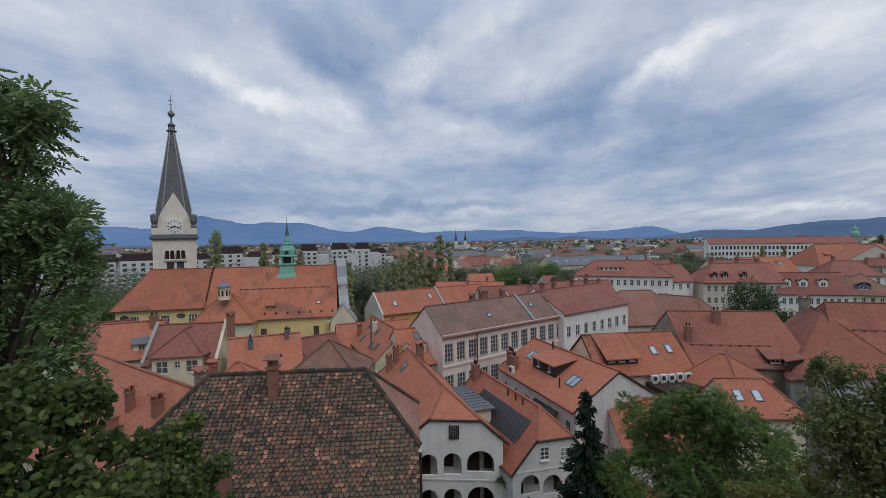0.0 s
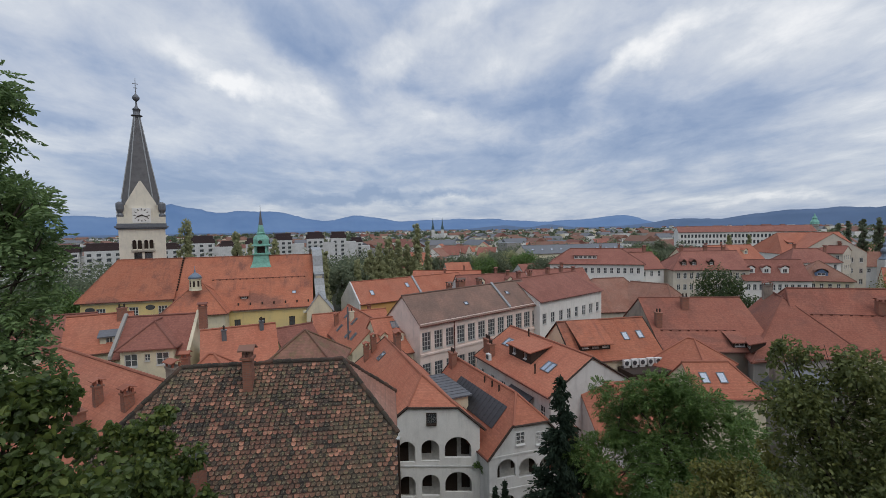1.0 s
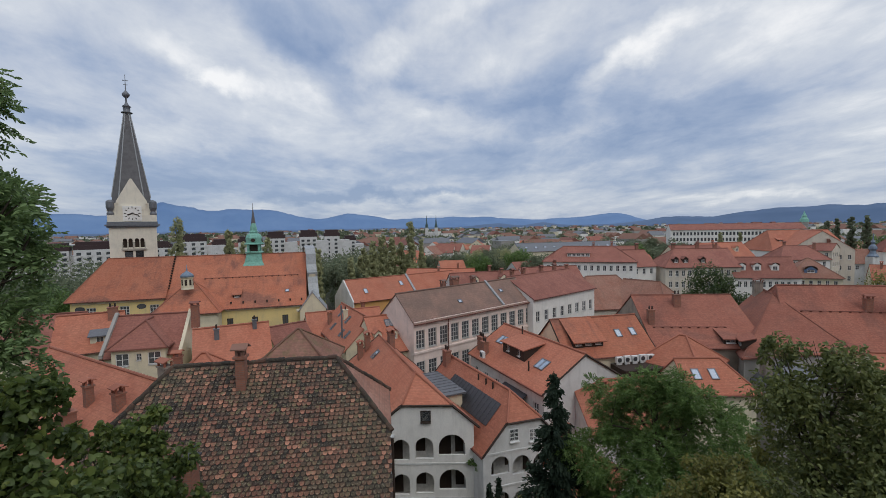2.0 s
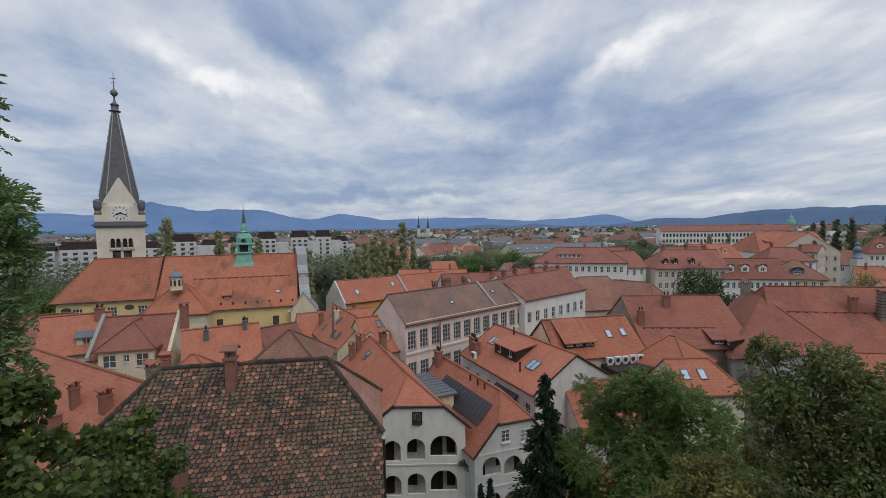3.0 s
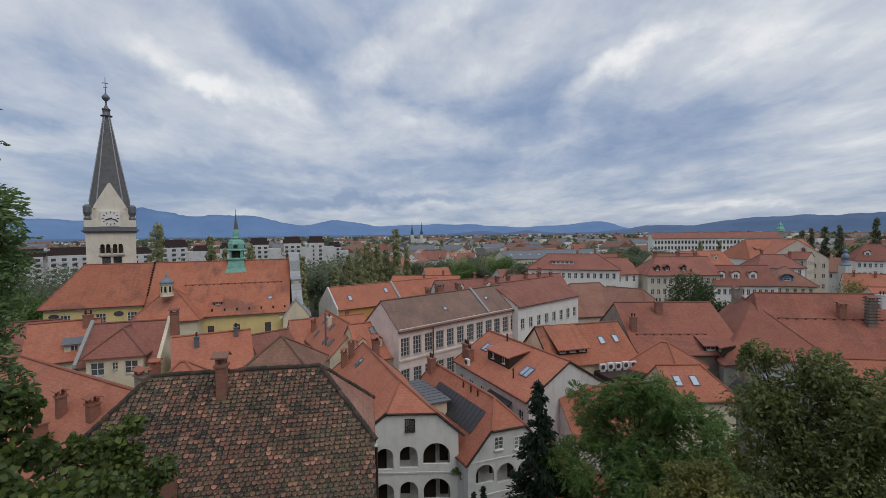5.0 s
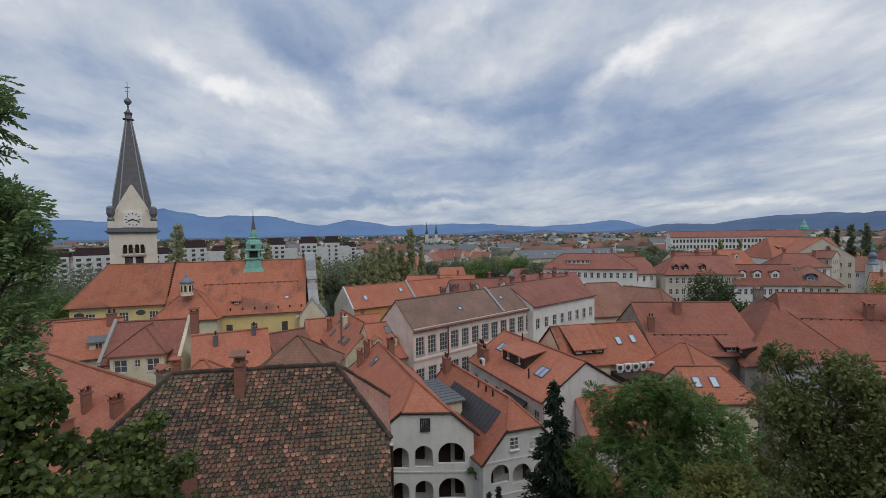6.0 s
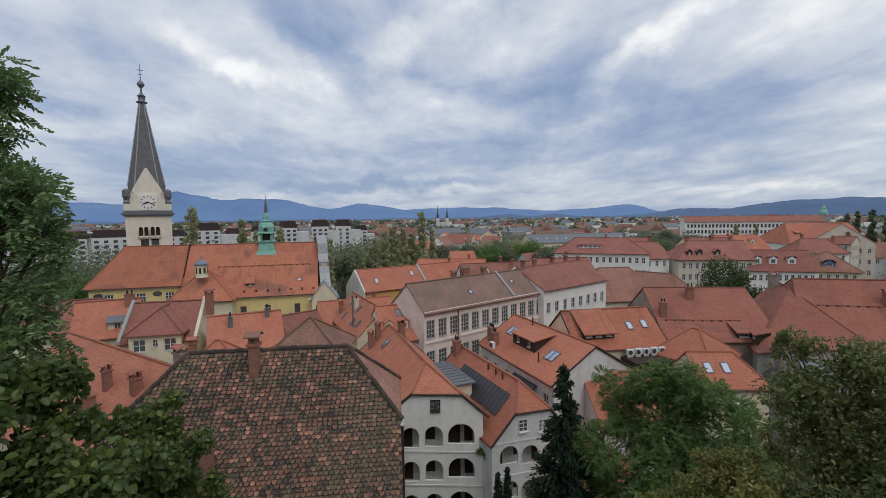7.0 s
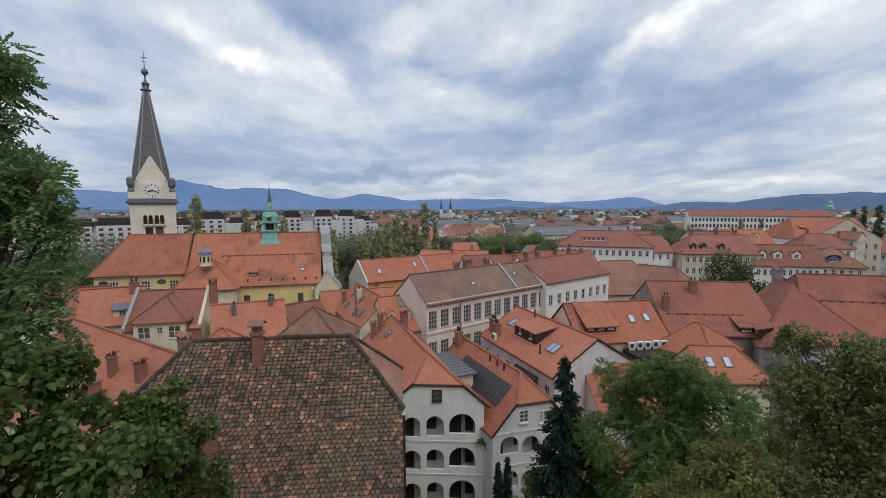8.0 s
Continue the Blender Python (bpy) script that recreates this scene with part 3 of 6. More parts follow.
        for s in (-1, 1):
            tri = [bm.verts.new(q) for q in ((s * w / 2, -v1, z_base - 0.3), (s * w / 2, -v1, z_front), (s * w / 2, -v0, z_top), (s * w / 2, -v0, z_top - 0.3))]
            bm.faces.new(tri if s < 0 else tri[::-1])
        do = part("dormer", bm, wall_mat or WOOD_DARK, self.ob)
        do.matrix_basis = m
        bm = bmesh.new()
        uv = bm.loops.layers.uv.new("UVMap")
        k = (z_top - z_front) / (v1 - v0)
        pts = [(-w / 2 - 0.2, -v1 - droop, z_front - droop * k), (w / 2 + 0.2, -v1 - droop, z_front - droop * k), (w / 2 + 0.2, -v0, z_top), (-w / 2 - 0.2, -v0, z_top)]
        hi = [bm.verts.new((x, y, z + 0.12)) for x, y, z in pts]
        lo = [bm.verts.new(p) for p in pts]
        f = bm.faces.new(hi)
        for l, (x, y, z) in zip(f.loops, pts):
            l[uv].uv = (x, y * 1.2)
        bm.faces.new(lo[::-1])
        for i in range(4):
            bm.faces.new((hi[i], lo[i], lo[(i + 1) % 4], hi[(i + 1) % 4]))
        part("dormer_roof", bm, roof_mat or self.roof_mat, do)
        for x, z, ww, hh in cuts:
            fr, pn = window_meshes(ww, hh, (2, 1), WOOD_WHITE, GLASS_DARK)
            win = shared("window", fr, do, Matrix.Translation((-w / 2 + x, -v1, z)))
            pane = shared("window_pane", pn, do, Matrix.Translation((-w / 2 + x, -v1, z)))

    def gable_dormer(self, u, frac, w=1.1, h=1.2, side=-1, mat=None, arched=False):
        tan = (self.zr - self.ze) / self.b
        v = frac * self.b
        zb = self.zr - v * tan
        m = Matrix.Translation(self.at(u, 0, 0)) @ Matrix.Rotation(0 if side < 0 else math.pi, 4, "Z")
        bm = bmesh.new()
        cuts = facade(bm, (-w / 2, -v, 0), (1, 0), w, zb - 0.15, zb + h, [(w / 2, zb + 0.15, w * 0.6, h * 0.75)])
        back = min(v - 0.1, h / tan)
        for s in (-1, 1):
            q = [bm.verts.new(p) for p in ((s * w / 2, -v, zb - 0.15), (s * w / 2, -v, zb + h), (s * w / 2, -v + back, zb + h), (s * w / 2, -v + back, zb + h - 0.4))]
            bm.faces.new(q if s < 0 else q[::-1])
        peak = w * (0.35 if arched else 0.5)
        g = [bm.verts.new(p) for p in ((-w / 2, -v, zb + h), (w / 2, -v, zb + h), (0, -v, zb + h + peak))]
        bm.faces.new(g)
        do = part("dormer", bm, mat or CREAM, self.ob)
        do.matrix_basis = m
        bm = bmesh.new()
        uv = bm.loops.layers.uv.new("UVMap")
        deep = min(v, (h + peak) / tan + 0.1)
        n = 6 if arched else 2
        prof = [(math.cos(math.pi * i / n) * (w / 2 + 0.12), zb + h + 0.02 + math.sin(math.pi * i / n) * (peak + 0.05)) for i in range(n + 1)]
        for (x0, za), (x1, zc) in zip(prof, prof[1:]):
            hi = [bm.verts.new(p) for p in ((x0, -v - 0.15, za + 0.08), (x0, -v + deep, za + 0.08), (x1, -v + deep, zc + 0.08), (x1, -v - 0.15, zc + 0.08))]
            lo = [bm.verts.new(p.co - Vector((0, 0, 0.08))) for p in hi]
            f = bm.faces.new(hi)
            for l in f.loops:
                l[uv].uv = (l.vert.co.y, l.vert.co.x)
            bm.faces.new(lo[::-1])
            for i in range(4):
                bm.faces.new((hi[i], lo[i], lo[(i + 1) % 4], hi[(i + 1) % 4]))
        bmesh.ops.remove_doubles(bm, verts=bm.verts[:], dist=0.002)
        part("dormer_roof", bm, self.roof_mat, do)
        for x, z, ww, hh in cuts:
            fr, pn = window_meshes(ww, hh, (2, 1), WOOD_WHITE, GLASS_DARK)
            shared("window", fr, do, Matrix.Translation((-w / 2 + x, -v, z)))
            shared("window_pane", pn, do, Matrix.Translation((-w / 2 + x, -v, z)))

    def snow_guard(self, frac, u0, u1, side=-1):
        tan = (self.zr - self.ze) / self.b
        v = frac * self.b
        z = self.zr - v * tan
        bm = bmesh.new()
        n = int((u1 - u0) / 1.1)
        tube(bm, self.at(u0, side * v, z + 0.22), self.at(u1, side * v, z + 0.22), 0.035, sides=4)
        for i in range(n + 1):
            p = self.at(u0 + (u1 - u0) * i / n, side * v, z)
            box(bm, p.x - 0.14, p.x + 0.14, p.y - 0.05, p.y + 0.05, z - 0.1, z + 0.24)
        part("snow_guard", bm, BROWN_PAINT, self.ob)


# ---- ground: a hillside that falls away under the camera, then the level town and the plain ----
def ground_height(x, y):
    d = y - 0.05 * abs(x)
    knots = ((-60, 30.0), (-3, 23.6), (0.7, 23.3), (3, 20.6), (8, 14.6), (13, 11.2), (20, 9.0), (27, 3.0), (34, -2.0), (40, -3.0), (9000, -3.0))
    for (d0, h0), (d1, h1) in zip(knots, knots[1:]):
        if d <= d1:
            t = max(0.0, (d - d0) / (d1 - d0))
            return h0 + (h1 - h0) * t
    return -3.0


def spaced(near, far, n):
    return [near + (far - near) * (i / n) ** 3 for i in range(n + 1)]


xs = [-v for v in spaced(60, 4600, 12)[::-1]] + [-60 + 3 * i for i in range(1, 40)] + spaced(60, 4600, 12)
ys = [-40, -20, -10, -6, -3] + [0.7 * i for i in range(0, 52)] + spaced(42, 4700, 16)
bm = bmesh.new()
grid = [[bm.verts.new((x, y, ground_height(x, y) + (0.25 * noise.noise((x * 0.3, y * 0.3, 0)) if y < 30 else 0))) for x in xs] for y in ys]
for r0, r1 in zip(grid, grid[1:]):
    for i in range(len(xs) - 1):
        bm.faces.new((r0[i], r0[i + 1], r1[i + 1], r1[i]))
tagged(part("ground", bm, SOIL), "grassy hillside falling to the level town and plain", "ground", kind="structure")


# ---- the old town ----
def std(n, zs, w=1.0, h=1.5, margin=1.3):
    return lambda length: rows(n, length, zs, w, h, margin)


def lead_strip(h, u, w):
    """A lead-covered fire wall that stands a hand above the slope, from ridge to eave."""
    bm = bmesh.new()
    vs = [h.at(u + d, -v, h.slope_z(v) + 0.08) for d, v in ((0, h.b + 0.15), (w, h.b + 0.15), (w, 0), (0, 0))]
    lo = [bm.verts.new(p) for p in vs]
    hi = [bm.verts.new(p + Vector((0, 0, 0.25))) for p in vs]
    bm.faces.new(hi)
    for i in range(4):
        bm.faces.new((lo[i], lo[(i + 1) % 4], hi[(i + 1) % 4], hi[i]))
    part("firewall_coping", bm, LEAD, h.ob)


# long pink-beige school
school = House("school", "long pink-beige plastered school with brown weathered tile roof", 6.4, 64.8, 37.0, 11.73, 3.73, 13.0, 16.1,
               wall=PINK, roof=ROOF_BROWN, bars=(3, 4), category="school", frame_mat=WOOD_GREY,
               wins={"front": lambda L: rows(12, L, (1.4, 5.5, 9.5), 1.36, 2.35, 1.05)})
# white three-storey range that continues the school
H = House("house", "white plastered three-storey row house with red tile roof", 21.3, 76.8, 37.5, 8.8, 5.4, 13.4, 16.3, wall=WHITE, roof=ROOF_RED,
          bars=(2, 2), wins={"front": lambda L: rows(8, L, (1.6, 5.4, 9.6), 1.0, 1.7, 1.2), "left": lambda L: rows(3, L, (5.4, 9.6), 0.9, 1.6, 1.6)})
for u in (-6, -3, 2, 6):
    H.chimney(u, 1.2, 1.2)
# orange house with a long tile roof
H = House("house", "orange plastered house with long orange tile roof", -3.6, 100.6, 32.6, 14.0, 4.54, 10.0, 13.8, wall=ORANGE_WALL, roof=ROOF_ORANGE,
          wins={"front": lambda L: rows(8, L, (2.2, 6.6), 1.0, 1.6, 1.6)})
H.skylight(-10.5, 0.6)
H.skylight(-1.5, 0.4)
bm = bmesh.new()
vs = [(-14.3, -4.7, -2.0), (-14.3, 4.7, -2.0), (-14.3, 4.7, 10.0), (-14.3, 0.0, 14.0), (-14.3, -4.7, 10.0)]
a_ = [bm.verts.new(p) for p in vs]
b_ = [bm.verts.new((x + 0.28, y, z)) for x, y, z in vs]
bm.faces.new(a_)
bm.faces.new(b_[::-1])
for i in range(5):
    bm.faces.new((a_[i], b_[i], b_[(i + 1) % 5], a_[(i + 1) % 5]))
part("firewall", bm, OFFWHITE, H.ob, "pale grey plastered gable wall")
lead_strip(H, 0.6, 0.5)
# roofs with skylights below the church
H = L7l = House("house", "cream house with orange tile roof and slanting skylights", -9.5, 66.3, -65.6, 7.66, 3.6, 9.0, 12.5, wall=CREAM, roof=ROOF_ORANGE)
for u, f in ((-4, 0.3), (-2.6, 0.75), (0.5, 0.35), (2.2, 0.75), (4.5, 0.7)):
    H.skylight(u, f, 0.7, 1.3, panes=2)
H = L7r = House("house", "cream house with orange tile roof and small dormers", -4.8, 59.5, 23.5, 2.6, 4.47, 9.5, 13.0, wall=CREAM, roof=ROOF_ORANGE)
H.skylight(0.8, 0.25, 2.0, 1.2, panes=3)
for u in (-1.8, 0.3, 2.0):
    H.gable_dormer(u, 0.72, 0.9, 0.9)
# white arcaded house
b_arches = [(x, z - 2.95 * k, w, h) for k in range(3) for x, z, w, h in ((1.75, 5.5, 1.4, 1.75), (3.7, 5.62, 1.5, 1.78), (6.0, 5.9, 2.2, 1.75))]
B = House("house", "white arcaded house with half-hipped orange tile roof", -2.2, 44.4, -72.6, 8.75, 3.91, 8.64, 11.97, i1=2.81, k1=0.53, skew=-21.4,
          wall=WHITE, roof=ROOF_ORANGE, over=0.4, trim=WOOD_DARK, arches={"right": b_arches}, wins={"right": b_arches})
c_arches = [(x, z - 2.95 * k, 1.6, 1.5) for k in range(2) for x, z in ((1.5, 4.75), (3.4, 4.5), (5.3, 4.4))]
C = House("house", "grey-white arcaded house with half-hipped orange tile roof", 5.75, 41.75, -68.4, 7.02, 3.6, 6.58, 10.7, i1=1.95, k1=0.43, skew=-6.6,
          wall=OFFWHITE, roof=ROOF_ORANGE, over=0.12, trim=WOOD_DARK, arches={"right": c_arches}, wins={"right": c_arches})


def gallery(house, floors, length):
    """The shaded walk behind the arches: a floor and a back wall with doors on each storey."""
    p, q = house.sides["right"]
    ang = math.atan2((q - p).y, (q - p).x)
    m = Matrix.Translation((p.x, p.y, 0)) @ Matrix.Rotation(ang, 4, "Z")
    bm = bmesh.new()
    box(bm, 0.1, length - 0.1, 1.7, 1.9, floors[-1] - 1.2, floors[0] + 2.2)
    g = part("gallery_wall", bm, INSIDE, house.ob)
    g.matrix_basis = m
    for z in floors:
        bm = bmesh.new()
        box(bm, 0.1, length - 0.1, 0.23, 1.69, z - 1.0, z - 0.8)
        part("gallery_floor", bm, INSIDE, house.ob).matrix_basis = m
        for x, w, h in ((0.16, 0.9, 2.0), (0.42, 0.8, 1.3), (0.68, 1.2, 2.0), (0.86, 0.9, 1.4)):
            bm = bmesh.new()
            box(bm, x * length - w / 2, x * length + w / 2, 1.64, 1.72, z - 0.8 + (2.05 - h), z + 1.25)
            part("gallery_door", bm, WOOD_DARK, house.ob).matrix_basis = m
    return m


bm_frame = gallery(B, (5.5, 2.55, -0.4), 7.8)
cm_frame = gallery(C, (4.5, 1.55), 7.4)
# string courses under the arcades and the attic windows, proud of the gables
for h, m, zs, length in ((B, bm_frame, (5.2, 2.25), 7.75), (C, cm_frame, (6.55, 3.75), 7.35)):
    for z in zs:
        bm = bmesh.new()
        box(bm, 0.05, length, -0.06, 0.02, z - 0.07, z + 0.07)
        part("string_course", bm, OFFWHITE, h.ob).matrix_basis = m
for h, m, x, z, w, hh, fm in ((B, bm_frame, 3.85, 8.75, 0.85, 0.95, WOOD_DARK), (C, cm_frame, 2.75, 7.3, 0.85, 1.05, WOOD_WHITE), (C, cm_frame, 4.55, 7.05, 0.85, 1.05, WOOD_WHITE)):
    fr, pn = window_meshes(w, hh, (2, 3) if fm is WOOD_WHITE else (1, 1), fm, GLASS_DARK)
    win = shared("window", fr, h.ob, m @ Matrix.Translation((x, -0.12, z)))
    shared("pane", pn, win, Matrix())
for k in range(3):
    bm = bmesh.new()
    box(bm, 0.2, 1.2, -0.45, -0.38, 5.2 - 2.9 * k, 7.6 - 2.9 * k)
    box(bm, 0.15, 1.25, -0.49, 0.0, 7.6 - 2.9 * k, 7.7 - 2.9 * k)
    part("glazed_screen", bm, PALE_SCREEN, B.ob, "pale weathered balcony screen").matrix_basis = bm_frame
B.skylight(-4.5, 0.35, 0.9, 1.2)
B.skylight(5.2, 0.8, 0.6, 0.8)
for u, v in ((-7.8, -1.6), (-7.0, -2.6), (-5.6, 0.6), (-4.6, 0.5)):
    B.chimney(u, v, 1.5, 0.6, 0.6)
C.chimney(-6.2, -0.6, 1.4, 0.9, 0.6, style=1)
for u in (0.4, 1.8, 3.0):
    bm = bmesh.new()
    p = C.at(u, -0.4, C.slope_z(0.4))
    tube(bm, p, p + Vector((0, 0, 0.6)), 0.08)
    part("vent_pipe", bm, WOOD_DARK, C.ob)
# standing-seam sheet on one slope, and the flat dormer beside it
tan = (C.zr - C.ze) / C.b
for i in range(14):
    bm = bmesh.new()
    u0 = -3.4 + 0.62 * i
    vs = [C.at(u, -v, C.zr - v * tan + 0.13) for u, v in ((u0, 2.4), (u0 + 0.6, 2.4), (u0 + 0.6, 0.95), (u0, 0.95))]
    lo_ = [bm.verts.new(p) for p in vs]
    hi_ = [bm.verts.new(p + Vector((0, 0, 0.03))) for p in vs]
    bm.faces.new(hi_)
    for k in range(4):
        bm.faces.new((lo_[k], lo_[(k + 1) % 4], hi_[(k + 1) % 4], hi_[k]))
    tube(bm, vs[0] + Vector((0, 0, 0.05)), vs[3] + Vector((0, 0, 0.05)), 0.035, sides=4)
    part("roof_panel", bm, METAL_DARK, C.ob, "dark standing-seam metal panel")
bm = bmesh.new()
box(bm, -5.6, 0.4, -4.9, -2.2, 6.5, 9.35)
part("dormer", bm, CREAM, C.ob)
bm = bmesh.new()
box(bm, -5.8, 0.7, -5.2, -1.9, 9.36, 9.5)
flat = part("dormer_roof", bm, METAL_GREY, C.ob, "grey seamed metal dormer roof")
for i in range(9):
    bm = bmesh.new()
    box(bm, -5.8 + 0.72 * i, -5.74 + 0.72 * i, -5.2, -1.9, 9.5, 9.55)
    part("seam", bm, METAL_GREY, flat)
N1 = House("house", "white house with orange tile roof and wide shed dormer", 14.1, 51.1, -70, 7.88, 5.08, 8.5, 11.6, wall=OFFWHITE, roof=ROOF_ORANGE, trim=WOOD_DARK,
           wins={"front": lambda L: rows(6, L, (5.6, 2.2), 0.9, 1.4, 1.4)})
N1.shed_dormer(-0.4, 4.6, 0.12, 0.66, 1.35)
N1.skylight(-4.9, 0.42, 1.5, 1.3, panes=2)
N1.skylight(4.4, 0.55, 1.5, 1.4, panes=2)
N1.chimney(-6.5, -4.2, 1.6, 1.2, 0.7, style=1)
N1.chimney(-5.0, -4.6, 1.6, 0.8, 0.7, style=1)
for u, f in ((-2.8, 0.1), (3.6, 0.78)):
    bm = bmesh.new()
    p = N1.at(u, -N1.b * f, N1.slope_z(N1.b * f))
    tube(bm, p, p + Vector((0, 0, 1.1)), 0.09)
    part("vent_pipe", bm, WOOD_DARK, N1.ob)
bm = bmesh.new()
box(bm, -4.2, -3.4, -5.75, -5.4, 8.9, 9.65)
ac = part("air_conditioner", bm, WOOD_WHITE, N1.ob, "white air-conditioning unit")
bm = bmesh.new()
lathe(bm, ((0.28, -0.02), (0.28, 0.02)), 14)
part("fan_grille", bm, METAL_DARK, ac).matrix_basis = Matrix.Translation((-3.85, -5.77, 9.27)) @ Matrix.Rotation(math.pi / 2, 4, "X")
# dark lean-to roof over the passage
bm = bmesh.new()
vs = [(0.6, -6.9, 6.2), (5.0, -6.9, 6.2), (5.0, -5.1, 7.2), (0.6, -5.1, 7.2)]
hi_ = [bm.verts.new((x, y, z + 0.1)) for x, y, z in vs]
lo_ = [bm.verts.new(p) for p in vs]
bm.faces.new(hi_)
bm.faces.new(lo_[::-1])
for i in range(4):
    bm.faces.new((hi_[i], lo_[i], lo_[(i + 1) % 4], hi_[(i + 1) % 4]))
part("lean_to_roof", bm, METAL_DARK, N1.ob, "dark sheet lean-to roof")
R1 = House("house", "cream house with orange tile roof and broad shed dormer", 22.7, 56.4, 8.9, 6.04, 4.37, 9.0, 12.6, wall=CREAM, roof=ROOF_CHURCH, trim=WOOD_DARK,
           wins={"left": lambda L: rows(2, L, (6.4,), 0.9, 1.3, 2.4)})
R1.shed_dormer(-2.7, 4.0, 0.03, 0.8, 1.0, n=3, wh=(0.9, 0.5), droop=0.5)
R1.skylight(2.2, 0.5, 0.8, 1.2)
R1.skylight(4.3, 0.48, 0.8, 1.2)
R2 = House("house", "large house with orange tile roof and rubble-stone gable", 37.6, 61.6, -8, 6.8, 8.6, 9.2, 14.3, wall=RUBBLE, roof=ROOF_TERRACOTTA)
R2.snow_guard(0.68, -5.8, 3.2)
R2.chimney(-5.9, -4.9, 1.7, 0.75, 0.9, style=1)
R2.chimney(-1.3, -1.9, 1.5, 0.9, 0.9, style=1)
House("house", "house with faded hipped tile roof", 35.8, 87.1, 6.1, 8.2, 6.4, 9.0, 14.2, i0=6.0, i1=4.0, wall=BEIGE, roof=ROOF_FADED)
R3 = House("house", "long house with wide orange tile roof", 65.0, 57.6, -15, 16.0, 8.5, 8.5, 15.4, i0=2.2, wall=CREAM, roof=ROOF_TERRACOTTA)
R3.snow_guard(0.45, -12.5, 15)
R5 = House("house", "low house with orange tile roof and two skylights", 31.2, 46.2, -4.7, 3.4, 3.2, 7.4, 9.9, i1=2.0, wall=CREAM, roof=ROOF_ORANGE)
R5.skylight(-1.9, 0.5)
R5.skylight(-0.1, 0.5)
House("house", "house with mossy pyramid tile roof", -11.5, 42.6, 1.1, 3.4, 3.4, 12.6, 15.3, i0=3.3, i1=3.3, wall=CREAM, roof=ROOF_MOSSY)
L2 = House("house", "cream house with red tile roof", -31.4, 54.1, 10.5, 3.79, 3.9, 11.5, 15.0, wall=CREAM, roof=ROOF_RED)
L3 = House("house", "house with orange-brown tile roof", -39.5, 55.6, 25.4, 3.2, 3.87, 11.5, 15.0, wall=CREAM, roof=ROOF_ORANGE)
L3.shed_dormer(1.2, 1.8, 0.5, 0.85, 0.9, n=1, roof_mat=METAL_GREY, wall_mat=CREAM)
L3.chimney(2.2, -0.7, 1.3, 1.0, 0.6, style=1)
L4 = House("house", "house with plain orange tile roof", -21.8, 52.6, 23.4, 3.9, 4.6, 9.9, 13.7, wall=CREAM, roof=ROOF_ORANGE)
House("house", "house with red tile roof", -17.4, 58.8, 40.8, 2.6, 4.4, 8.9, 12.3, wall=CREAM, roof=ROOF_RED)
L1 = House("house", "house with broad orange tile roof", -24.6, 35.6, -34.2, 10.2, 6.5, 10.2, 14.6, wall=CREAM, roof=ROOF_ORANGE)
L1.chimney(3.6, -2.4, 1.3, 0.5, 0.5)
L1.chimney(5.2, -4.2, 1.7, 1.1, 0.7, style=1)
L1.chimney(7.0, -2.0, 1.0, 0.6, 0.6)
L1.chimney(8.2, 0.4, 1.2, 0.9, 0.6, RUBBLE)
MOSS = House("house", "old house with mossy dark tile roof", -7.3, 20.1, 4.8, 5.67, 5.6, 12.9, 18.9, i0=2.2, i1=2.2, k0=0.42, k1=0.42, z0=6, top=False, wall=GREY_WALL, roof=ROOF_MOSSY)
# houses across the market street
House("house", "white four-storey house with red hipped roof", 45.6, 116.7, -20, 11.4, 5.4, 15.1, 18.6, i0=5, i1=5, wall=WHITE, roof=ROOF_RED,
      wins={"front": std(14, (3.4, 6.5, 9.5, 12.6), 0.8, 1.4), "right": std(6, (6.5, 9.5, 12.6), 0.8, 1.4)}).shed_dormer(-2.5, 5.6, 0.45, 0.72, 0.95, n=5, wall_mat=WHITE, wh=(0.8, 0.6))
BC = House("house", "beige four-storey corner house", 72, 113, -8, 9, 6, 13.5, 17.6, i0=4.5, wall=BEIGE, roof=ROOF_RED, wins={"front": std(11, (2.4, 5.4, 8.3, 11.1), 0.85, 1.45), "right": std(6, (5.4, 8.3, 11.1), 0.85, 1.45)})
for u in (-6.0, -3.6, 0.6):
    BC.gable_dormer(u, 0.8, 1.3, 0.9, mat=WOOD_DARK)
for u in (-4.5, 1.5, 6.0):
    BC.chimney(u, 0.5, 1.3, 0.8, 0.6)
WB = House("house", "white house with arched dormers", 86.3, 108.2, -14, 7.4, 5.0, 11.0, 15.4, wall=WHITE, roof=ROOF_RED, wins={"front": std(10, (2.2, 5.2, 8.4), 0.8, 1.45)})
for u in (-5, -1.6, 2.4):
    WB.gable_dormer(u, 0.7, 1.7, 1.3, mat=WHITE, arched=True)
House("house", "house with faded old tile roof", 44.0, 82.2, -51, 5.0, 4.6, 9.6, 13.6, i1=3, wall=BEIGE, roof=ROOF_FADED)
BW = House("house", "cream house with faded hipped roof and broad blue arched window", 100.6, 109.0, -26, 5.4, 5.2, 10.5, 14.8, i0=5.2, i1=5.2, wall=PALE_YELLOW, roof=ROOF_FADED, wins={"front": std(6, (5.0, 8.2), 0.8, 1.4), "left": std(6, (5.0, 8.2), 0.8, 1.4)})
BW.gable_dormer(-0.6, 0.8, 2.6, 0.8, mat=BLUE_FRAME, arched=True)
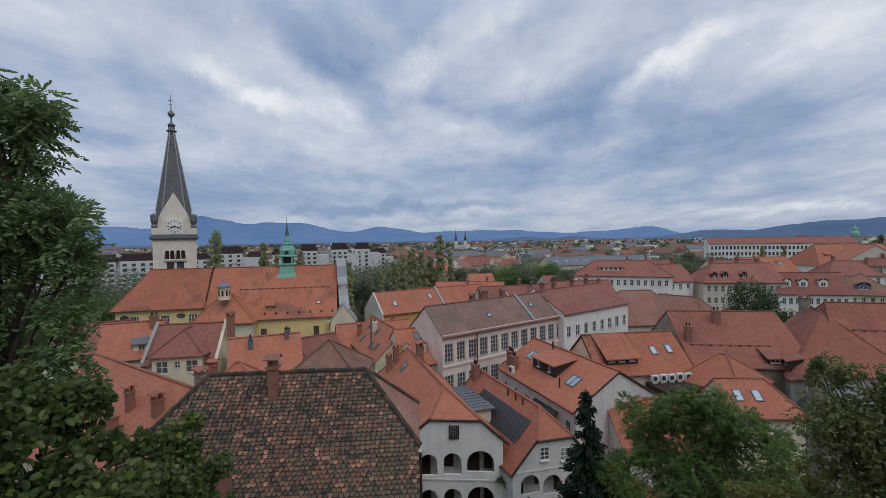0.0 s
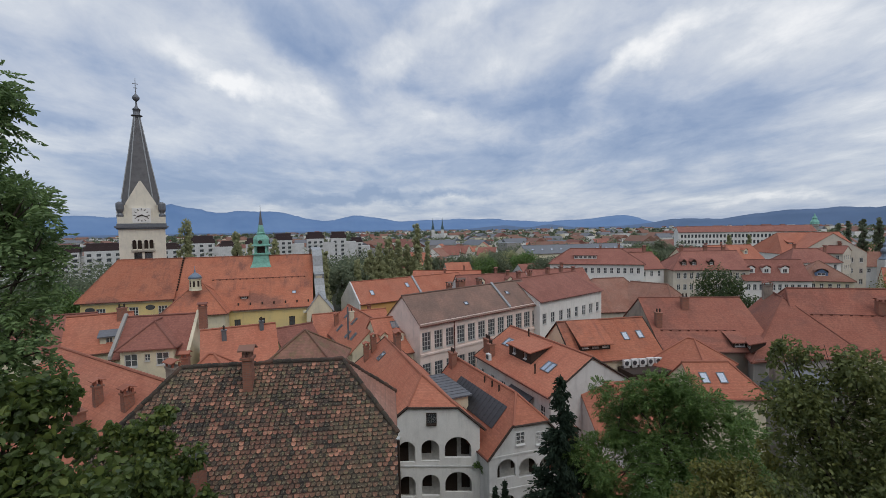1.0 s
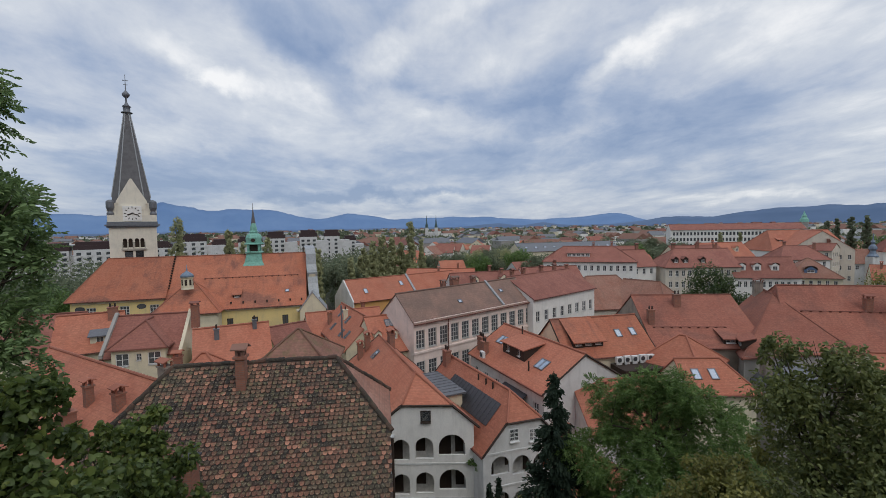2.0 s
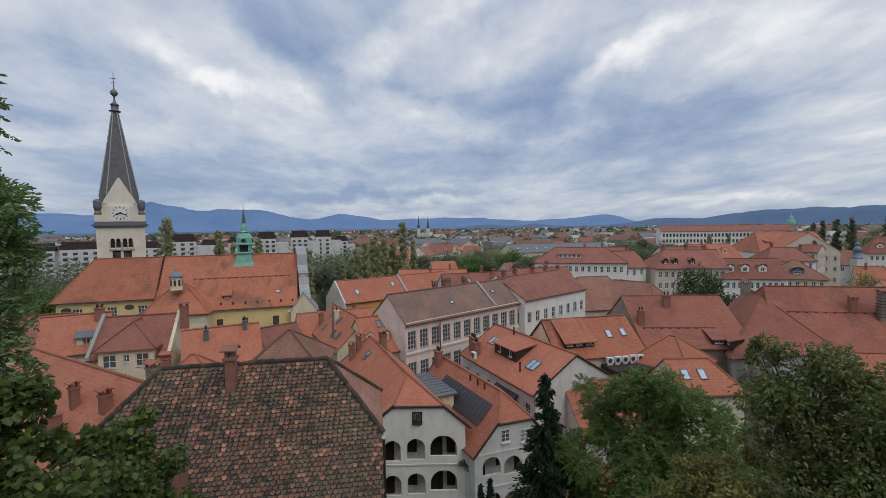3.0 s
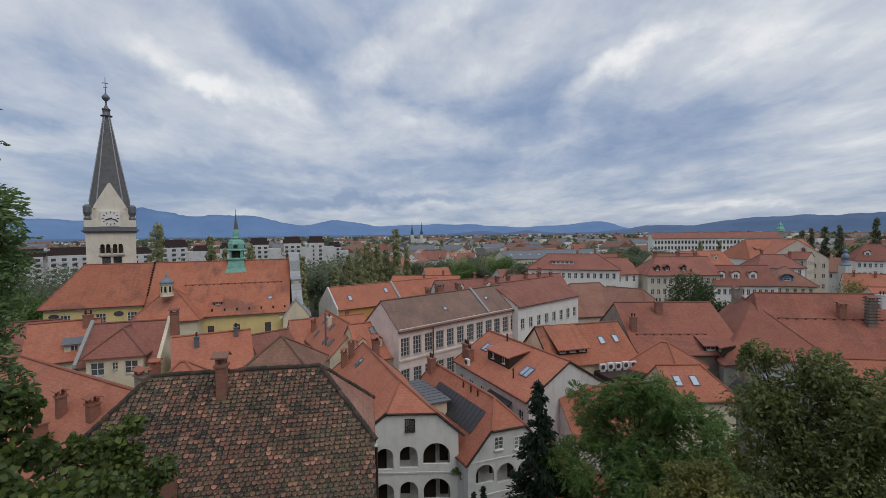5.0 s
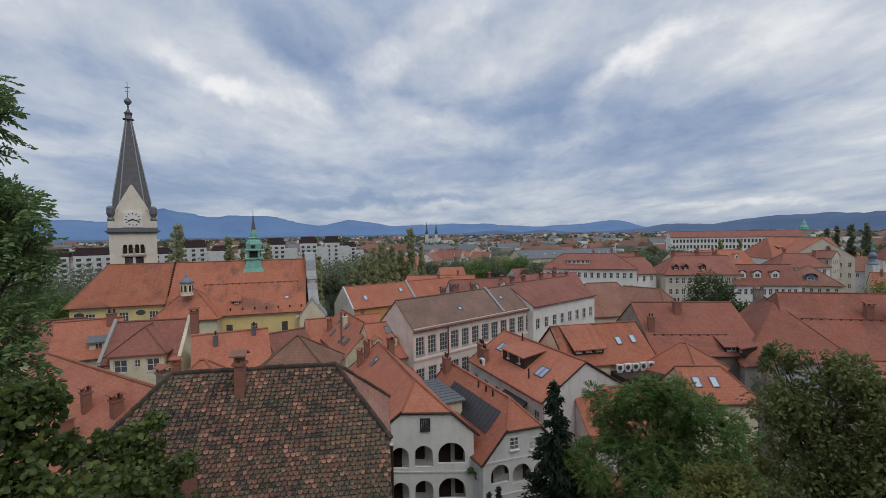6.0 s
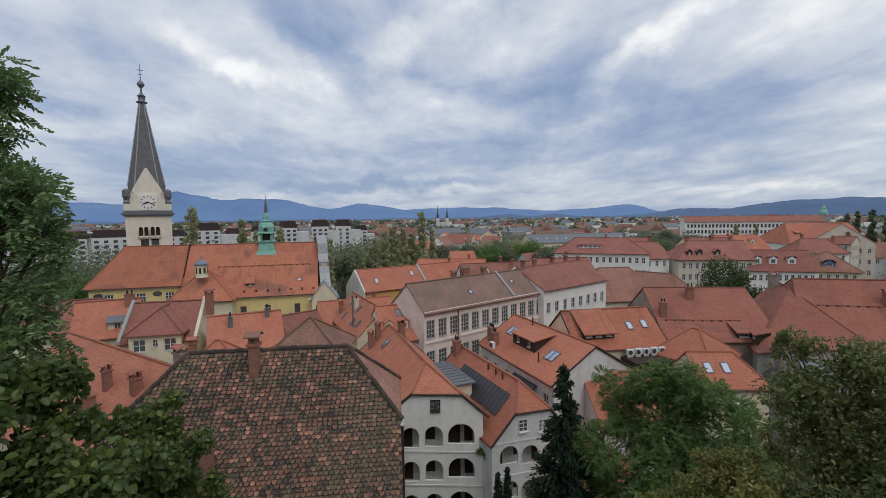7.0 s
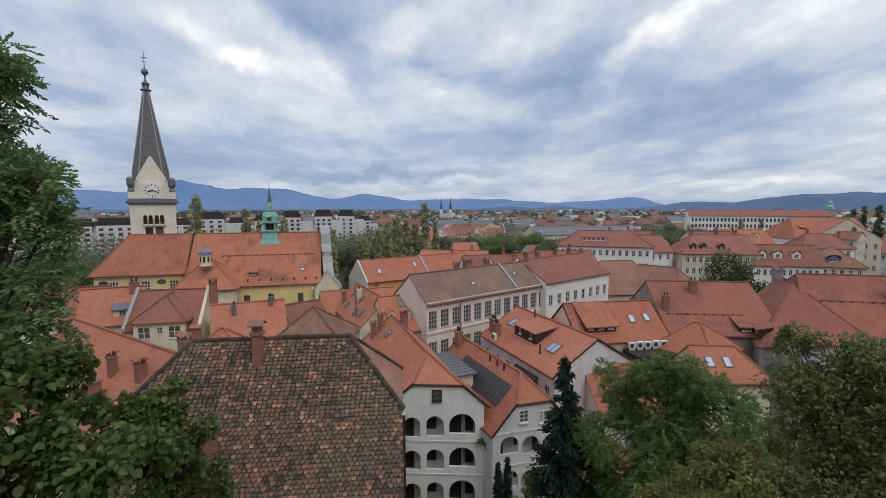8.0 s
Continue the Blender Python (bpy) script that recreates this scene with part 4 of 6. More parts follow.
House("house", "big beige gabled building", 134.7, 145.1, -116.3, 10.0, 8.4, 15.0, 21.0, wall=BEIGE, roof=ROOF_ORANGE, wins={"right": std(7, (11.8, 8.4, 5.0), 0.9, 1.5), "front": std(8, (11.8, 8.4, 5.0), 0.9, 1.5), "back": std(9, (11.8, 8.4, 5.0), 0.9, 1.5)})
BO = House("house", "big building with bright orange tile roof and dark hatches", 138.0, 157.0, -6, 13.0, 10.0, 14.0, 20.8, i0=4.5, wall=WHITE, roof=ROOF_ORANGE, wins={"front": std(12, (11.0, 7.6), 0.9, 1.5)})
for u, f in ((-7.5, 0.5), (-3.5, 0.62), (0.5, 0.45), (2.5, 0.7)):
    BO.shed_dormer(u, 1.8, f - 0.1, f + 0.06, 0.6, n=1, wh=(1.3, 0.35))
House("house", "white house with hipped red roof", 166.0, 143.5, -30, 6.4, 5.4, 13.6, 18.9, i0=4.2, i1=4.0, wall=WHITE, roof=ROOF_RED, wins={"front": std(8, (11.0, 7.8, 4.6), 0.8, 1.4)}).gable_dormer(-2.5, 0.72, 1.6, 1.1, mat=WHITE, arched=True)


def absorb(main, other):
    """Makes the parts of one range of a building parts of another."""
    for c in list(other.ob.children):
        keep = main.ob.matrix_basis.inverted() @ other.ob.matrix_basis @ c.matrix_basis
        c.parent = main.ob
        c.matrix_basis = keep
    bpy.data.objects.remove(other.ob)


def upright(house, name, bm, mat, label="", at=(0, 0, 0), smooth=False):
    ob = part(name, bm, mat, house.ob, label, smooth)
    ob.matrix_basis = Matrix.Translation(at)
    return ob


# ---- the church, its axes along the nave ----
church = House("church", "yellow baroque church with weathered orange tile roof and slate spire", -30, 91.6, 12.5, 7.0, 8.0, 11.0, 19.8, wall=YELLOW, roof=ROOF_CHURCH, category="church", bars=(2, 3),
               frame_mat=WOOD_DARK, wins={"front": lambda L: [(x, 6.2, 1.05, 2.5) for x in (0.7, 4.9, 10.2)]}, over=0.5)
middle = House("range", "church range", -41.7, 89.0, 12.5, 5.0, 8.0, 11.0, 19.8, wall=YELLOW, roof=ROOF_CHURCH, over=0.5)
choir = House("range", "church choir", -53.6, 86.35, 12.5, 7.25, 6.3, 13.5, 19.8, i0=3.6, wall=YELLOW, roof=ROOF_CHURCH, frame_mat=WOOD_WHITE, bars=(3, 4),
              wins={"front": lambda L: [(x, 9.4, 1.5, 2.4) for x in (3.0, 8.0, 12.6)]}, over=0.6)
chapel = House("range", "church chapel", -40.9, 82.3, 12.5, 5.0, 4.6, 11.0, 15.4, i0=4.4, i1=4.4, wall=PALE_YELLOW, roof=ROOF_CHURCH, over=0.5,
               wins={"front": lambda L: [(L / 2, 6.5, 1.3, 2.2)], "right": lambda L: [(L / 2, 6.0, 1.3, 2.4)]}, frame_mat=WOOD_DARK)
for r in (middle, choir, chapel):
    absorb(church, r)
for u, w in ((-30.2, 0), (-25.5, 0), (-21.0, 0)):
    bm = bmesh.new()
    lathe(bm, ((0.75, -0.1), (0.75, 0.1)), 16)
    o = upright(church, "round_window", bm, GLASS_DARK)
    o.matrix_basis = Matrix.Translation((u + 0.2, -6.26, 11.6)) @ Matrix.Rotation(math.pi / 2, 4, "X") @ Matrix.Diagonal((1, 0.62, 1, 1))
church.snow_guard(0.48, -11, 5.5)
# dark seam between the roofs, and small roof hatches
bm = bmesh.new()
for i in range(14):
    z = 19.8 - i * 0.42
    box(bm, -16.9, -16.65, -0.4 - i * 0.38, -0.1 - i * 0.38, z - 0.1, z + 0.22)
upright(church, "roof_steps", bm, WOOD_DARK)
church.shed_dormer(-5.2, 1.3, 0.7, 0.86, 0.7, n=1, wh=(0.9, 0.4))
church.skylight(3.6, 0.78, 0.7, 0.6)
# small vents along the eave
for i in range(7):
    bm = bmesh.new()
    z = church.slope_z(7.7)
    box(bm, -6.2 + i * 2.05, -5.95 + i * 2.05, -7.85, -7.6, z - 0.1, z + 0.35)
    upright(church, "roof_vent", bm, WOOD_DARK)
# cornice bands under the eaves
for u0, u1, v, z in ((-7.0, 7.0, -8.05, 10.35), (-31.0, -17.2, -6.35, 12.75)):
    bm = bmesh.new()
    box(bm, u0, u1, v - 0.25, v, z, z + 0.35)
    box(bm, u0, u1, v - 0.12, v, z - 0.3, z)
    upright(church, "cornice", bm, CREAM)

# bell tower behind the choir
tx, ty, tw = -25.9, 6.6, 3.8
bm = bmesh.new()
for k in range(4):
    r = Matrix.Rotation(k * math.pi / 2, 3, "Z")
    o = r @ Vector((-tw, -tw, 0))
    d = r @ Vector((1, 0, 0))
    facade(bm, (tx + o.x, ty + o.y, 0), d, 2 * tw, -3, 26.2, [(tw - 0.85, 19.2, 1.3, 1.9), (tw + 0.85, 19.2, 1.3, 1.9)], 0.45,
           arches=[(tw + x, 21.75, 0.66, 1.75) for x in (-1.38, -0.52, 0.52, 1.38)])
top = [bm.verts.new((tx + sx * tw, ty + sy * tw, 26.2)) for sx, sy in ((-1, -1), (1, -1), (1, 1), (-1, 1))]
bm.faces.new(top)
tower = upright(church, "tower", bm, TOWER_WALL)
tower.matrix_basis = Matrix.Translation((tx, ty, 0)) @ Matrix.Rotation(radians(19), 4, "Z") @ Matrix.Translation((-tx, -ty, 0))
bm = bmesh.new()
box(bm, tx - tw + 0.5, tx + tw - 0.5, ty - tw + 0.5, ty + tw - 0.5, 18.9, 24.0)
part("bell_chamber", bm, WOOD_DARK, tower)
bm = bmesh.new()
for x in (-0.85, 0.85):
    for i in range(9):
        box(bm, tx + x - 0.64, tx + x + 0.64, ty - tw + 0.12, ty - tw + 0.3, 19.25 + i * 0.2, 19.17 + i * 0.2)
part("louvre", bm, METAL_GREY, tower)
bm = bmesh.new()
box(bm, tx - 2.0, tx + 2.0, ty - tw - 0.3, ty - tw - 0.002, 21.3, 21.55)
box(bm, tx - 1.85, tx + 1.85, ty - tw - 0.18, ty - tw - 0.004, 21.12, 21.3)
part("balcony_sill", bm, STONE, tower)
bm = bmesh.new()
for x in (-1.82, -0.95, -0.11, 0.11, 0.95, 1.82):
    lathe(bm, ((0.1, 0), (0.07, 0.15), (0.07, 1.1), (0.12, 1.25)), 8, (tx + x * 0.98, ty - tw - 0.08, 21.55))
part("colonnette", bm, STONE, tower)
bm = bmesh.new()
for a0, z0, z1 in ((0.3, 25.6, 25.9), (0.6, 25.9, 26.2), (0.25, 26.2, 26.7)):
    box(bm, tx - tw - a0, tx + tw + a0, ty - tw - a0, ty + tw + a0, z0, z1)
part("cornice", bm, METAL_GREY, tower, "grey sheet-covered tower cornice")
# clock storey: four gabled faces with corner scrolls
bm = bmesh.new()
c = 3.3
box(bm, tx - 3.9, tx + 3.9, ty - 3.9, ty + 3.9, 26.7, 28.0)
box(bm, tx - 3.2, tx + 3.2, ty - 3.2, ty + 3.2, 28.0, 30.3)
for k in (0, 2):
    r = Matrix.Translation((tx, ty, 0)) @ Matrix.Rotation(k * math.pi / 2, 4, "Z")
    front = [(-2.2, 28.0), (2.2, 28.0), (2.2, 30.2), (2.55, 30.2), (2.45, 30.7), (0.15, 35.0), (-0.15, 35.0), (-2.45, 30.7), (-2.55, 30.2), (-2.2, 30.2)]
    f0 = [bm.verts.new(r @ Vector((x, -c - 0.1, z))) for x, z in front]
    f1 = [bm.verts.new(r @ Vector((x, -c + 1.6, z))) for x, z in front]
    bm.faces.new(f0)
    bm.faces.new(f1[::-1])
    for i in range(len(front)):
        j = (i + 1) % len(front)
        bm.faces.new((f0[i], f1[i], f1[j], f0[j]))
part("clock_storey", bm, TOWER_WALL, tower)
for sx in (-1, 1):
    for sy in (-1, 1):
        bm = bmesh.new()
        prof = [(0.55, 28.0), (0.6, 28.3), (0.36, 28.7), (0.5, 29.0), (0.66, 29.4), (0.66, 30.5), (0.52, 30.7), (0.2, 30.9)]
        lathe(bm, prof, 10, (tx + sx * 3.4, ty + sy * 3.4, 0))
        part("corner_urn", bm, METAL_GREY, tower)
for k in (0, 1, 3):
    r = Matrix.Translation((tx, ty, 0)) @ Matrix.Rotation(k * math.pi / 2, 4, "Z") @ Matrix.Translation((0, -3.97, 28.3)) @ Matrix.Rotation(math.pi / 2, 4, "X")
    bm = bmesh.new()
    box(bm, -1.5, 1.5, -1.45, 1.42, -0.6, 0.06)
    dial = part("clock_face", bm, WHITE, tower, "white square clock face")
    dial.matrix_basis = r
    bm = bmesh.new()
    for h in range(12):
        q = Matrix.Rotation(h * math.pi / 6, 4, "Z")
        box(bm, -0.07, 0.07, 0.95, 1.3, 0.062, 0.085, q)
    part("hour_mark", bm, WOOD_DARK, dial)
    for ang, ln, w in ((-110, 1.1, 0.09), (112, 0.85, 0.13)):
        bm = bmesh.new()
        box(bm, -w, w, -0.2, ln, 0.09, 0.11, Matrix.Rotation(radians(ang), 4, "Z"))
        part("clock_hand", bm, WOOD_DARK, dial)
# spire: four slate sides with pale lead hips, then lantern, ball and cross
bm = bmesh.new()
ring = []
for z, rad in ((30.0, 3.1), (31.5, 3.0), (40.0, 1.7), (48.2, 0.46)):
    ring.append([bm.verts.new((tx + rad * math.cos(math.pi / 4 + k * math.pi / 2 + d) * (1.25 if abs(d) < 0.01 else 1.22), ty + rad * math.sin(math.pi / 4 + k * math.pi / 2 + d) * (1.25 if abs(d) < 0.01 else 1.22), z)) for k in range(4) for d in (-0.22, 0.22)])
for a0, b0 in zip(ring, ring[1:]):
    for i in range(8):
        bm.faces.new((a0[i], a0[(i + 1) % 8], b0[(i + 1) % 8], b0[i]))
spire = part("spire", bm, SLATE, tower, "dark slate spire with pale lead hips")
for i in range(8):
    bm = bmesh.new()
    for a0, b0 in (((31.5, 3.05), (40.0, 1.7)), ((40.0, 1.7), (48.2, 0.46))):
        k, d = divmod(i, 2)
        an = math.pi / 4 + k * math.pi / 2 + (-0.22, 0.22)[d]
        tube(bm, (tx + a0[1] * 1.22 * math.cos(an), ty + a0[1] * 1.22 * math.sin(an), a0[0]), (tx + b0[1] * 1.22 * math.cos(an), ty + b0[1] * 1.22 * math.sin(an), b0[0]), 0.11, sides=4)
    part("lead_hip", bm, LEAD, spire)
bm = bmesh.new()
lathe(bm, ((0.95, 0), (1.0, 0.15), (0.6, 0.3), (0.62, 1.2), (0.8, 1.3), (0.35, 1.7), (0.16, 2.2), (0.14, 2.9), (0.3, 3.0), (0.62, 3.4), (0.66, 3.7), (0.4, 4.1), (0.12, 4.4), (0.07, 5.2), (0.05, 7.5)), 12, (tx, ty, 48.1))
fin = part("finial", bm, METAL_GREY, tower, "", True)
bm = bmesh.new()
box(bm, tx - 0.5, tx + 0.5, ty - 0.05, ty + 0.05, 54.4, 54.52)
box(bm, tx - 0.32, tx + 0.32, ty - 0.05, ty + 0.05, 53.6, 53.7)
part("cross", bm, METAL_GREY, fin)

# copper ridge turret
gx = -2.75
bm = bmesh.new()
lathe(bm, ((3.0, 17.4), (2.3, 18.6), (1.9, 20.2), (1.8, 20.6)), 4, (gx, 0, 0), math.pi / 4)
lathe(bm, ((2.2, 20.6), (2.25, 20.85), (1.75, 21.0)), 4, (gx, 0, 0), math.pi / 4)
turret = upright(church, "ridge_turret", bm, COPPER, "green copper ridge turret")
turret.matrix_basis = Matrix.Translation((gx, 0, 17.4)) @ Matrix.Diagonal((1, 1, 0.85, 1)) @ Matrix.Translation((-gx, 0, -17.4))
bm = bmesh.new()
for sx in (-1, 1):
    for sy in (-1, 1):
        box(bm, gx + sx * 1.0 - 0.2, gx + sx * 1.0 + 0.2, sy - 0.2, sy + 0.2, 21.0, 22.6)
part("turret_post", bm, COPPER, turret)
bm = bmesh.new()
box(bm, gx - 0.7, gx + 0.7, -0.7, 0.7, 21.0, 22.5)
part("turret_core", bm, WOOD_DARK, turret)
bm = bmesh.new()
lathe(bm, ((1.9, 22.6), (1.95, 22.8), (1.55, 23.0), (1.6, 24.2), (1.3, 24.9), (0.9, 25.2), (0.75, 25.5), (1.0, 25.6), (0.7, 25.8), (0.62, 26.6), (0.4, 27.6)), 8, (gx, 0, 0), math.pi / 8)
part("turret_dome", bm, COPPER, turret)
for k in range(4):
    bm = bmesh.new()
    lathe(bm, ((0.42, -0.06), (0.42, 0.06)), 12)
    o = part("turret_opening", bm, WOOD_DARK, turret)
    o.matrix_basis = Matrix.Translation((gx, 0, 23.6)) @ Matrix.Rotation(k * math.pi / 2, 4, "Z") @ Matrix.Translation((0, -1.5, 0)) @ Matrix.Rotation(math.pi / 2, 4, "X")
bm = bmesh.new()
lathe(bm, ((0.42, 27.5), (0.2, 29.6), (0.05, 31.0), (0.03, 32.2)), 8, (gx, 0, 0))
part("turret_needle", bm, SLATE, turret)
# lantern with a dark dome over the chapel
lx, ly = -12.7, -9.1
bm = bmesh.new()
lathe(bm, ((1.05, 14.6), (0.96, 14.9), (0.96, 16.5), (1.12, 16.6), (1.12, 16.72)), 8, (lx, ly, 0), math.pi / 8)
lantern = upright(church, "lantern", bm, PALE_YELLOW)
bm = bmesh.new()
lathe(bm, ((1.14, 16.73), (1.0, 17.1), (0.66, 17.4), (0.3, 17.65), (0.1, 17.85), (0.16, 18.05), (0.05, 18.25), (0.04, 18.9)), 12, (lx, ly, 0))
part("lantern_dome", bm, BLUE_LEAD, lantern, "", True)
for k in range(8):
    bm = bmesh.new()
    box(bm, -0.17, 0.17, -0.03, 0.03, 15.3, 16.3)
    o = part("lantern_window", bm, WOOD_DARK, lantern)
    o.matrix_basis = Matrix.Translation((lx, ly, 0)) @ Matrix.Rotation(k * math.pi / 4, 4, "Z") @ Matrix.Translation((0, -0.9, 0))
SWING = Matrix.Translation((7.4, 0, 0)) @ Matrix.Rotation(radians(7), 4, "Z") @ Matrix.Translation((-7.4, 0, 0))
# west front: a volute gable above and a side pavilion with a pediment
bm = bmesh.new()
prof = [(-8.6, 7.5), (-8.6, 11.4), (-7.6, 11.8), (-6.6, 12.6), (-5.9, 13.8), (-5.4, 15.2), (-5.6, 15.9), (-4.6, 16.2), (-4.0, 17.4), (-3.6, 19.4), (-2.4, 20.6), (0, 21.0)]
prof += [(-y, z) for y, z in prof[::-1][1:]]
f0 = [bm.verts.new((7.0, y, z)) for y, z in prof]
f1 = [bm.verts.new((8.2, y, z)) for y, z in prof]
bm.faces.new(f0[::-1])
bm.faces.new(f1)
for i in range(len(prof)):
    j = (i + 1) % len(prof)
    bm.faces.new((f0[i], f0[j], f1[j], f1[i]))
vg = upright(church, "volute_gable", bm, PALE_YELLOW)
vg.matrix_basis = SWING
bm = bmesh.new()
rim = [[bm.verts.new((x, y, z + lift)) for x, lift in ((6.7, 0.02), (8.6, 0.02), (8.6, 0.3), (6.7, 0.3))] for y, z in prof[1:-1]]
for a_, b_ in zip(rim, rim[1:]):
    for i in range(4):
        bm.faces.new((a_[i], a_[(i + 1) % 4], b_[(i + 1) % 4], b_[i]))
bm.faces.new(rim[0][::-1])
bm.faces.new(rim[-1])
gc = upright(church, "gable_coping", bm, LEAD)
gc.matrix_basis = SWING
pav = House("range", "pavilion", -20.3, 86.1, 102.5, 2.6, 2.3, 9.9, 12.9, wall=PALE_YELLOW, roof=LEAD, over=0.3, cap=False)
absorb(church, pav)
bm = bmesh.new()
for x0, x1, z0, z1 in ((5.35, 9.95, 9.5, 9.9), (5.35, 9.95, 6.0, 6.35), (5.9, 9.4, 6.9, 9.2)):
    box(bm, x0, x1, -10.0 if z1 - z0 < 1 else -9.92, -9.7, z0, z1)
upright(church, "pediment_moulding", bm, CREAM)


# ---- further houses of the old town ----
R2w = House("house", "orange hipped wing with slit dormers", 49.6, 58.4, -116.0, 9.0, 7.2, 8.8, 14.2, i1=11.3, skew=28.9, wall=GREY_WALL, roof=ROOF_TERRACOTTA)
R2w.chimney(-7.6, -0.8, 1.7, 1.3, 1.1, RUBBLE)
R2w.chimney(-1.0, 3.0, 0.9, 0.7, 0.6)
for u, w, f in ((0.23, 2.0, 0.87), (9.43, 3.4, 0.87)):
    R2w.shed_dormer(u, w, f - 0.2, f, 0.75, n=1, wh=(w * 0.8, 0.45))
R4 = House("house", "low house with plain orange hipped roof", 32.0, 51.8, -55, 3.4, 3.6, 8.2, 11.0, i0=3.0, i1=3.0, wall=OFFWHITE, roof=ROOF_ORANGE)
# lean-to terrace with air conditioners
bm = bmesh.new()
box(bm, -0.4, 5.2, -7.6, -4.6, 6.6, 7.9)
o = part("terrace", bm, WOOD_DARK, R1.ob)
for i in range(5):
    bm = bmesh.new()
    x = -0.1 + i * 1.05
    box(bm, x, x + 0.85, -5.5, -5.1, 8.15 + 0.05 * (i % 2), 8.85 + 0.05 * (i % 2))
    box(bm, x + 0.1, x + 0.75, -5.4, -5.2, 7.9, 8.15)
    ac = part("air_conditioner", bm, WOOD_WHITE, R1.ob, "white air-conditioning unit")
    bm = bmesh.new()
    lathe(bm, ((0.27, -0.02), (0.27, 0.02)), 14)
    f = part("fan_grille", bm, METAL_DARK, ac)
    f.matrix_basis = Matrix.Translation((x + 0.34, -5.51, 8.5)) @ Matrix.Rotation(math.pi / 2, 4, "X")

shed = House("shed", "low shed with grey hipped sheet roof", 43.0, 49.2, 2, 3.4, 2.6, 6.2, 7.8, i0=2.2, i1=2.2, wall=GREY_WALL, roof=METAL_GREY, category="shed")
shed.chimney(-3.0, -0.6, 2.6, 0.9, 0.9, RUBBLE, 1)
# cream house: hipped front bay and dark side wall
bay = House("range", "front bay", -30.95, 51.9, 100.5, 2.5, 2.6, 12.5, 14.75, i0=2.4, wall=CREAM, roof=ROOF_RED, z0=7.0, bars=(2, 2),
            wins={"left": lambda L: [(1.0, 10.35, 1.3, 1.4), (2.6, 10.9, 0.55, 0.75), (4.1, 10.35, 1.3, 1.4)]})
absorb(L2, bay)
for u in (3.79, -3.95):
    bm = bmesh.new()
    vs = [(u, -4.3, 7.5), (u, 4.3, 7.5), (u, 4.3, 11.6), (u, 0, 15.5), (u, -4.3, 11.6)]
    a_ = [bm.verts.new(p) for p in vs]
    b_ = [bm.verts.new((x + 0.35, y, z)) for x, y, z in vs]
    bm.faces.new(a_[::-1])
    bm.faces.new(b_)
    for i in range(5):
        bm.faces.new((a_[i], a_[(i + 1) % 5], b_[(i + 1) % 5], b_[i]))
    part("firewall", bm, GREY_WALL if u < 0 else CREAM, L2.ob)
L2.chimney(4.8, -1.2, 2.0, 0.8, 0.6, BRICK)

low_specs = (
    # label, cx, cy, yaw, a, b, ze, zr, i0, i1, wall, roof
    ("house with brown tile roof behind the trees", -46.5, 58.0, 20, 4.0, 4.2, 11.0, 14.6, 0, 0, CREAM, ROOF_RED),
    ("house with small pyramid of orange tiles", -18.4, 38.5, 10, 3.4, 3.2, 11.4, 14.4, 3.2, 3.2, CREAM, ROOF_ORANGE),
    ("orange-roofed house below the church", -12.5, 74.0, 20, 6.0, 5.0, 7.5, 11.2, 0, 0, CREAM, ROOF_ORANGE),
    ("annex with bright orange tile roof", 13.6, 36.5, -60, 4.5, 3.6, 2.6, 5.6, 0, 0, OFFWHITE, ROOF_ORANGE),
    ("low annex with orange tile roof", 20.5, 44.5, 5, 5.0, 4.2, 5.4, 8.6, 0, 0, OFFWHITE, ROOF_ORANGE),
    ("long low house with orange tile roof", 58.0, 42.0, -15, 10.0, 5.0, 6.5, 10.4, 0, 0, CREAM, ROOF_ORANGE),
    ("row house with red tile roof", 14.5, 96.0, 12, 8.0, 5.0, 11.0, 14.6, 0, 0, OFFWHITE, ROOF_RED),
    ("row house with dormered red roof", 30.0, 101.0, 8, 7.0, 5.0, 11.2, 14.9, 0, 0, OFFWHITE, ROOF_RED),
    ("row house with orange tile roof", 6.0, 118.0, -10, 9.0, 5.5, 9.5, 13.4, 0, 0, CREAM, ROOF_ORANGE),
    ("white corner house with steep red roof", 56.5, 116.0, 8, 4.5, 5.0, 13.6, 17.4, 0, 0, WHITE, ROOF_RED),
    ("cream house with red tile roof", 82.0, 128.0, 5, 8.0, 6.0, 13.0, 17.6, 0, 0, CREAM, ROOF_RED),
    ("white house with red tile roof", 62.0, 140.0, -12, 8.0, 6.0, 13.0, 17.2, 0, 0, WHITE, ROOF_RED),
    ("small white house under a red hipped roof", 108.5, 122.0, -14, 6.0, 5.0, 13.8, 17.2, 3.0, 3.0, WHITE, ROOF_RED),
    ("house with orange tile roof by the square", 100.0, 142.0, 4, 8.0, 6.0, 13.0, 17.5, 0, 0, WHITE, ROOF_ORANGE),
    ("cream plastered house with gabled orange roof", 136.0, 118.0, -40, 6.0, 5.0, 7.5, 11.2, 0, 0, PALE_YELLOW, ROOF_ORANGE),
    ("house with long orange roof", 96.0, 70.0, -18, 12.0, 7.0, 9.0, 14.0, 0, 0, CREAM, ROOF_ORANGE),
    ("tall grey house at the street corner", 130.0, 135.5, -60, 3.4, 4.0, 15.0, 17.0, 0, 0, BEIGE, ROOF_RED),
)
rng = random.Random(4)
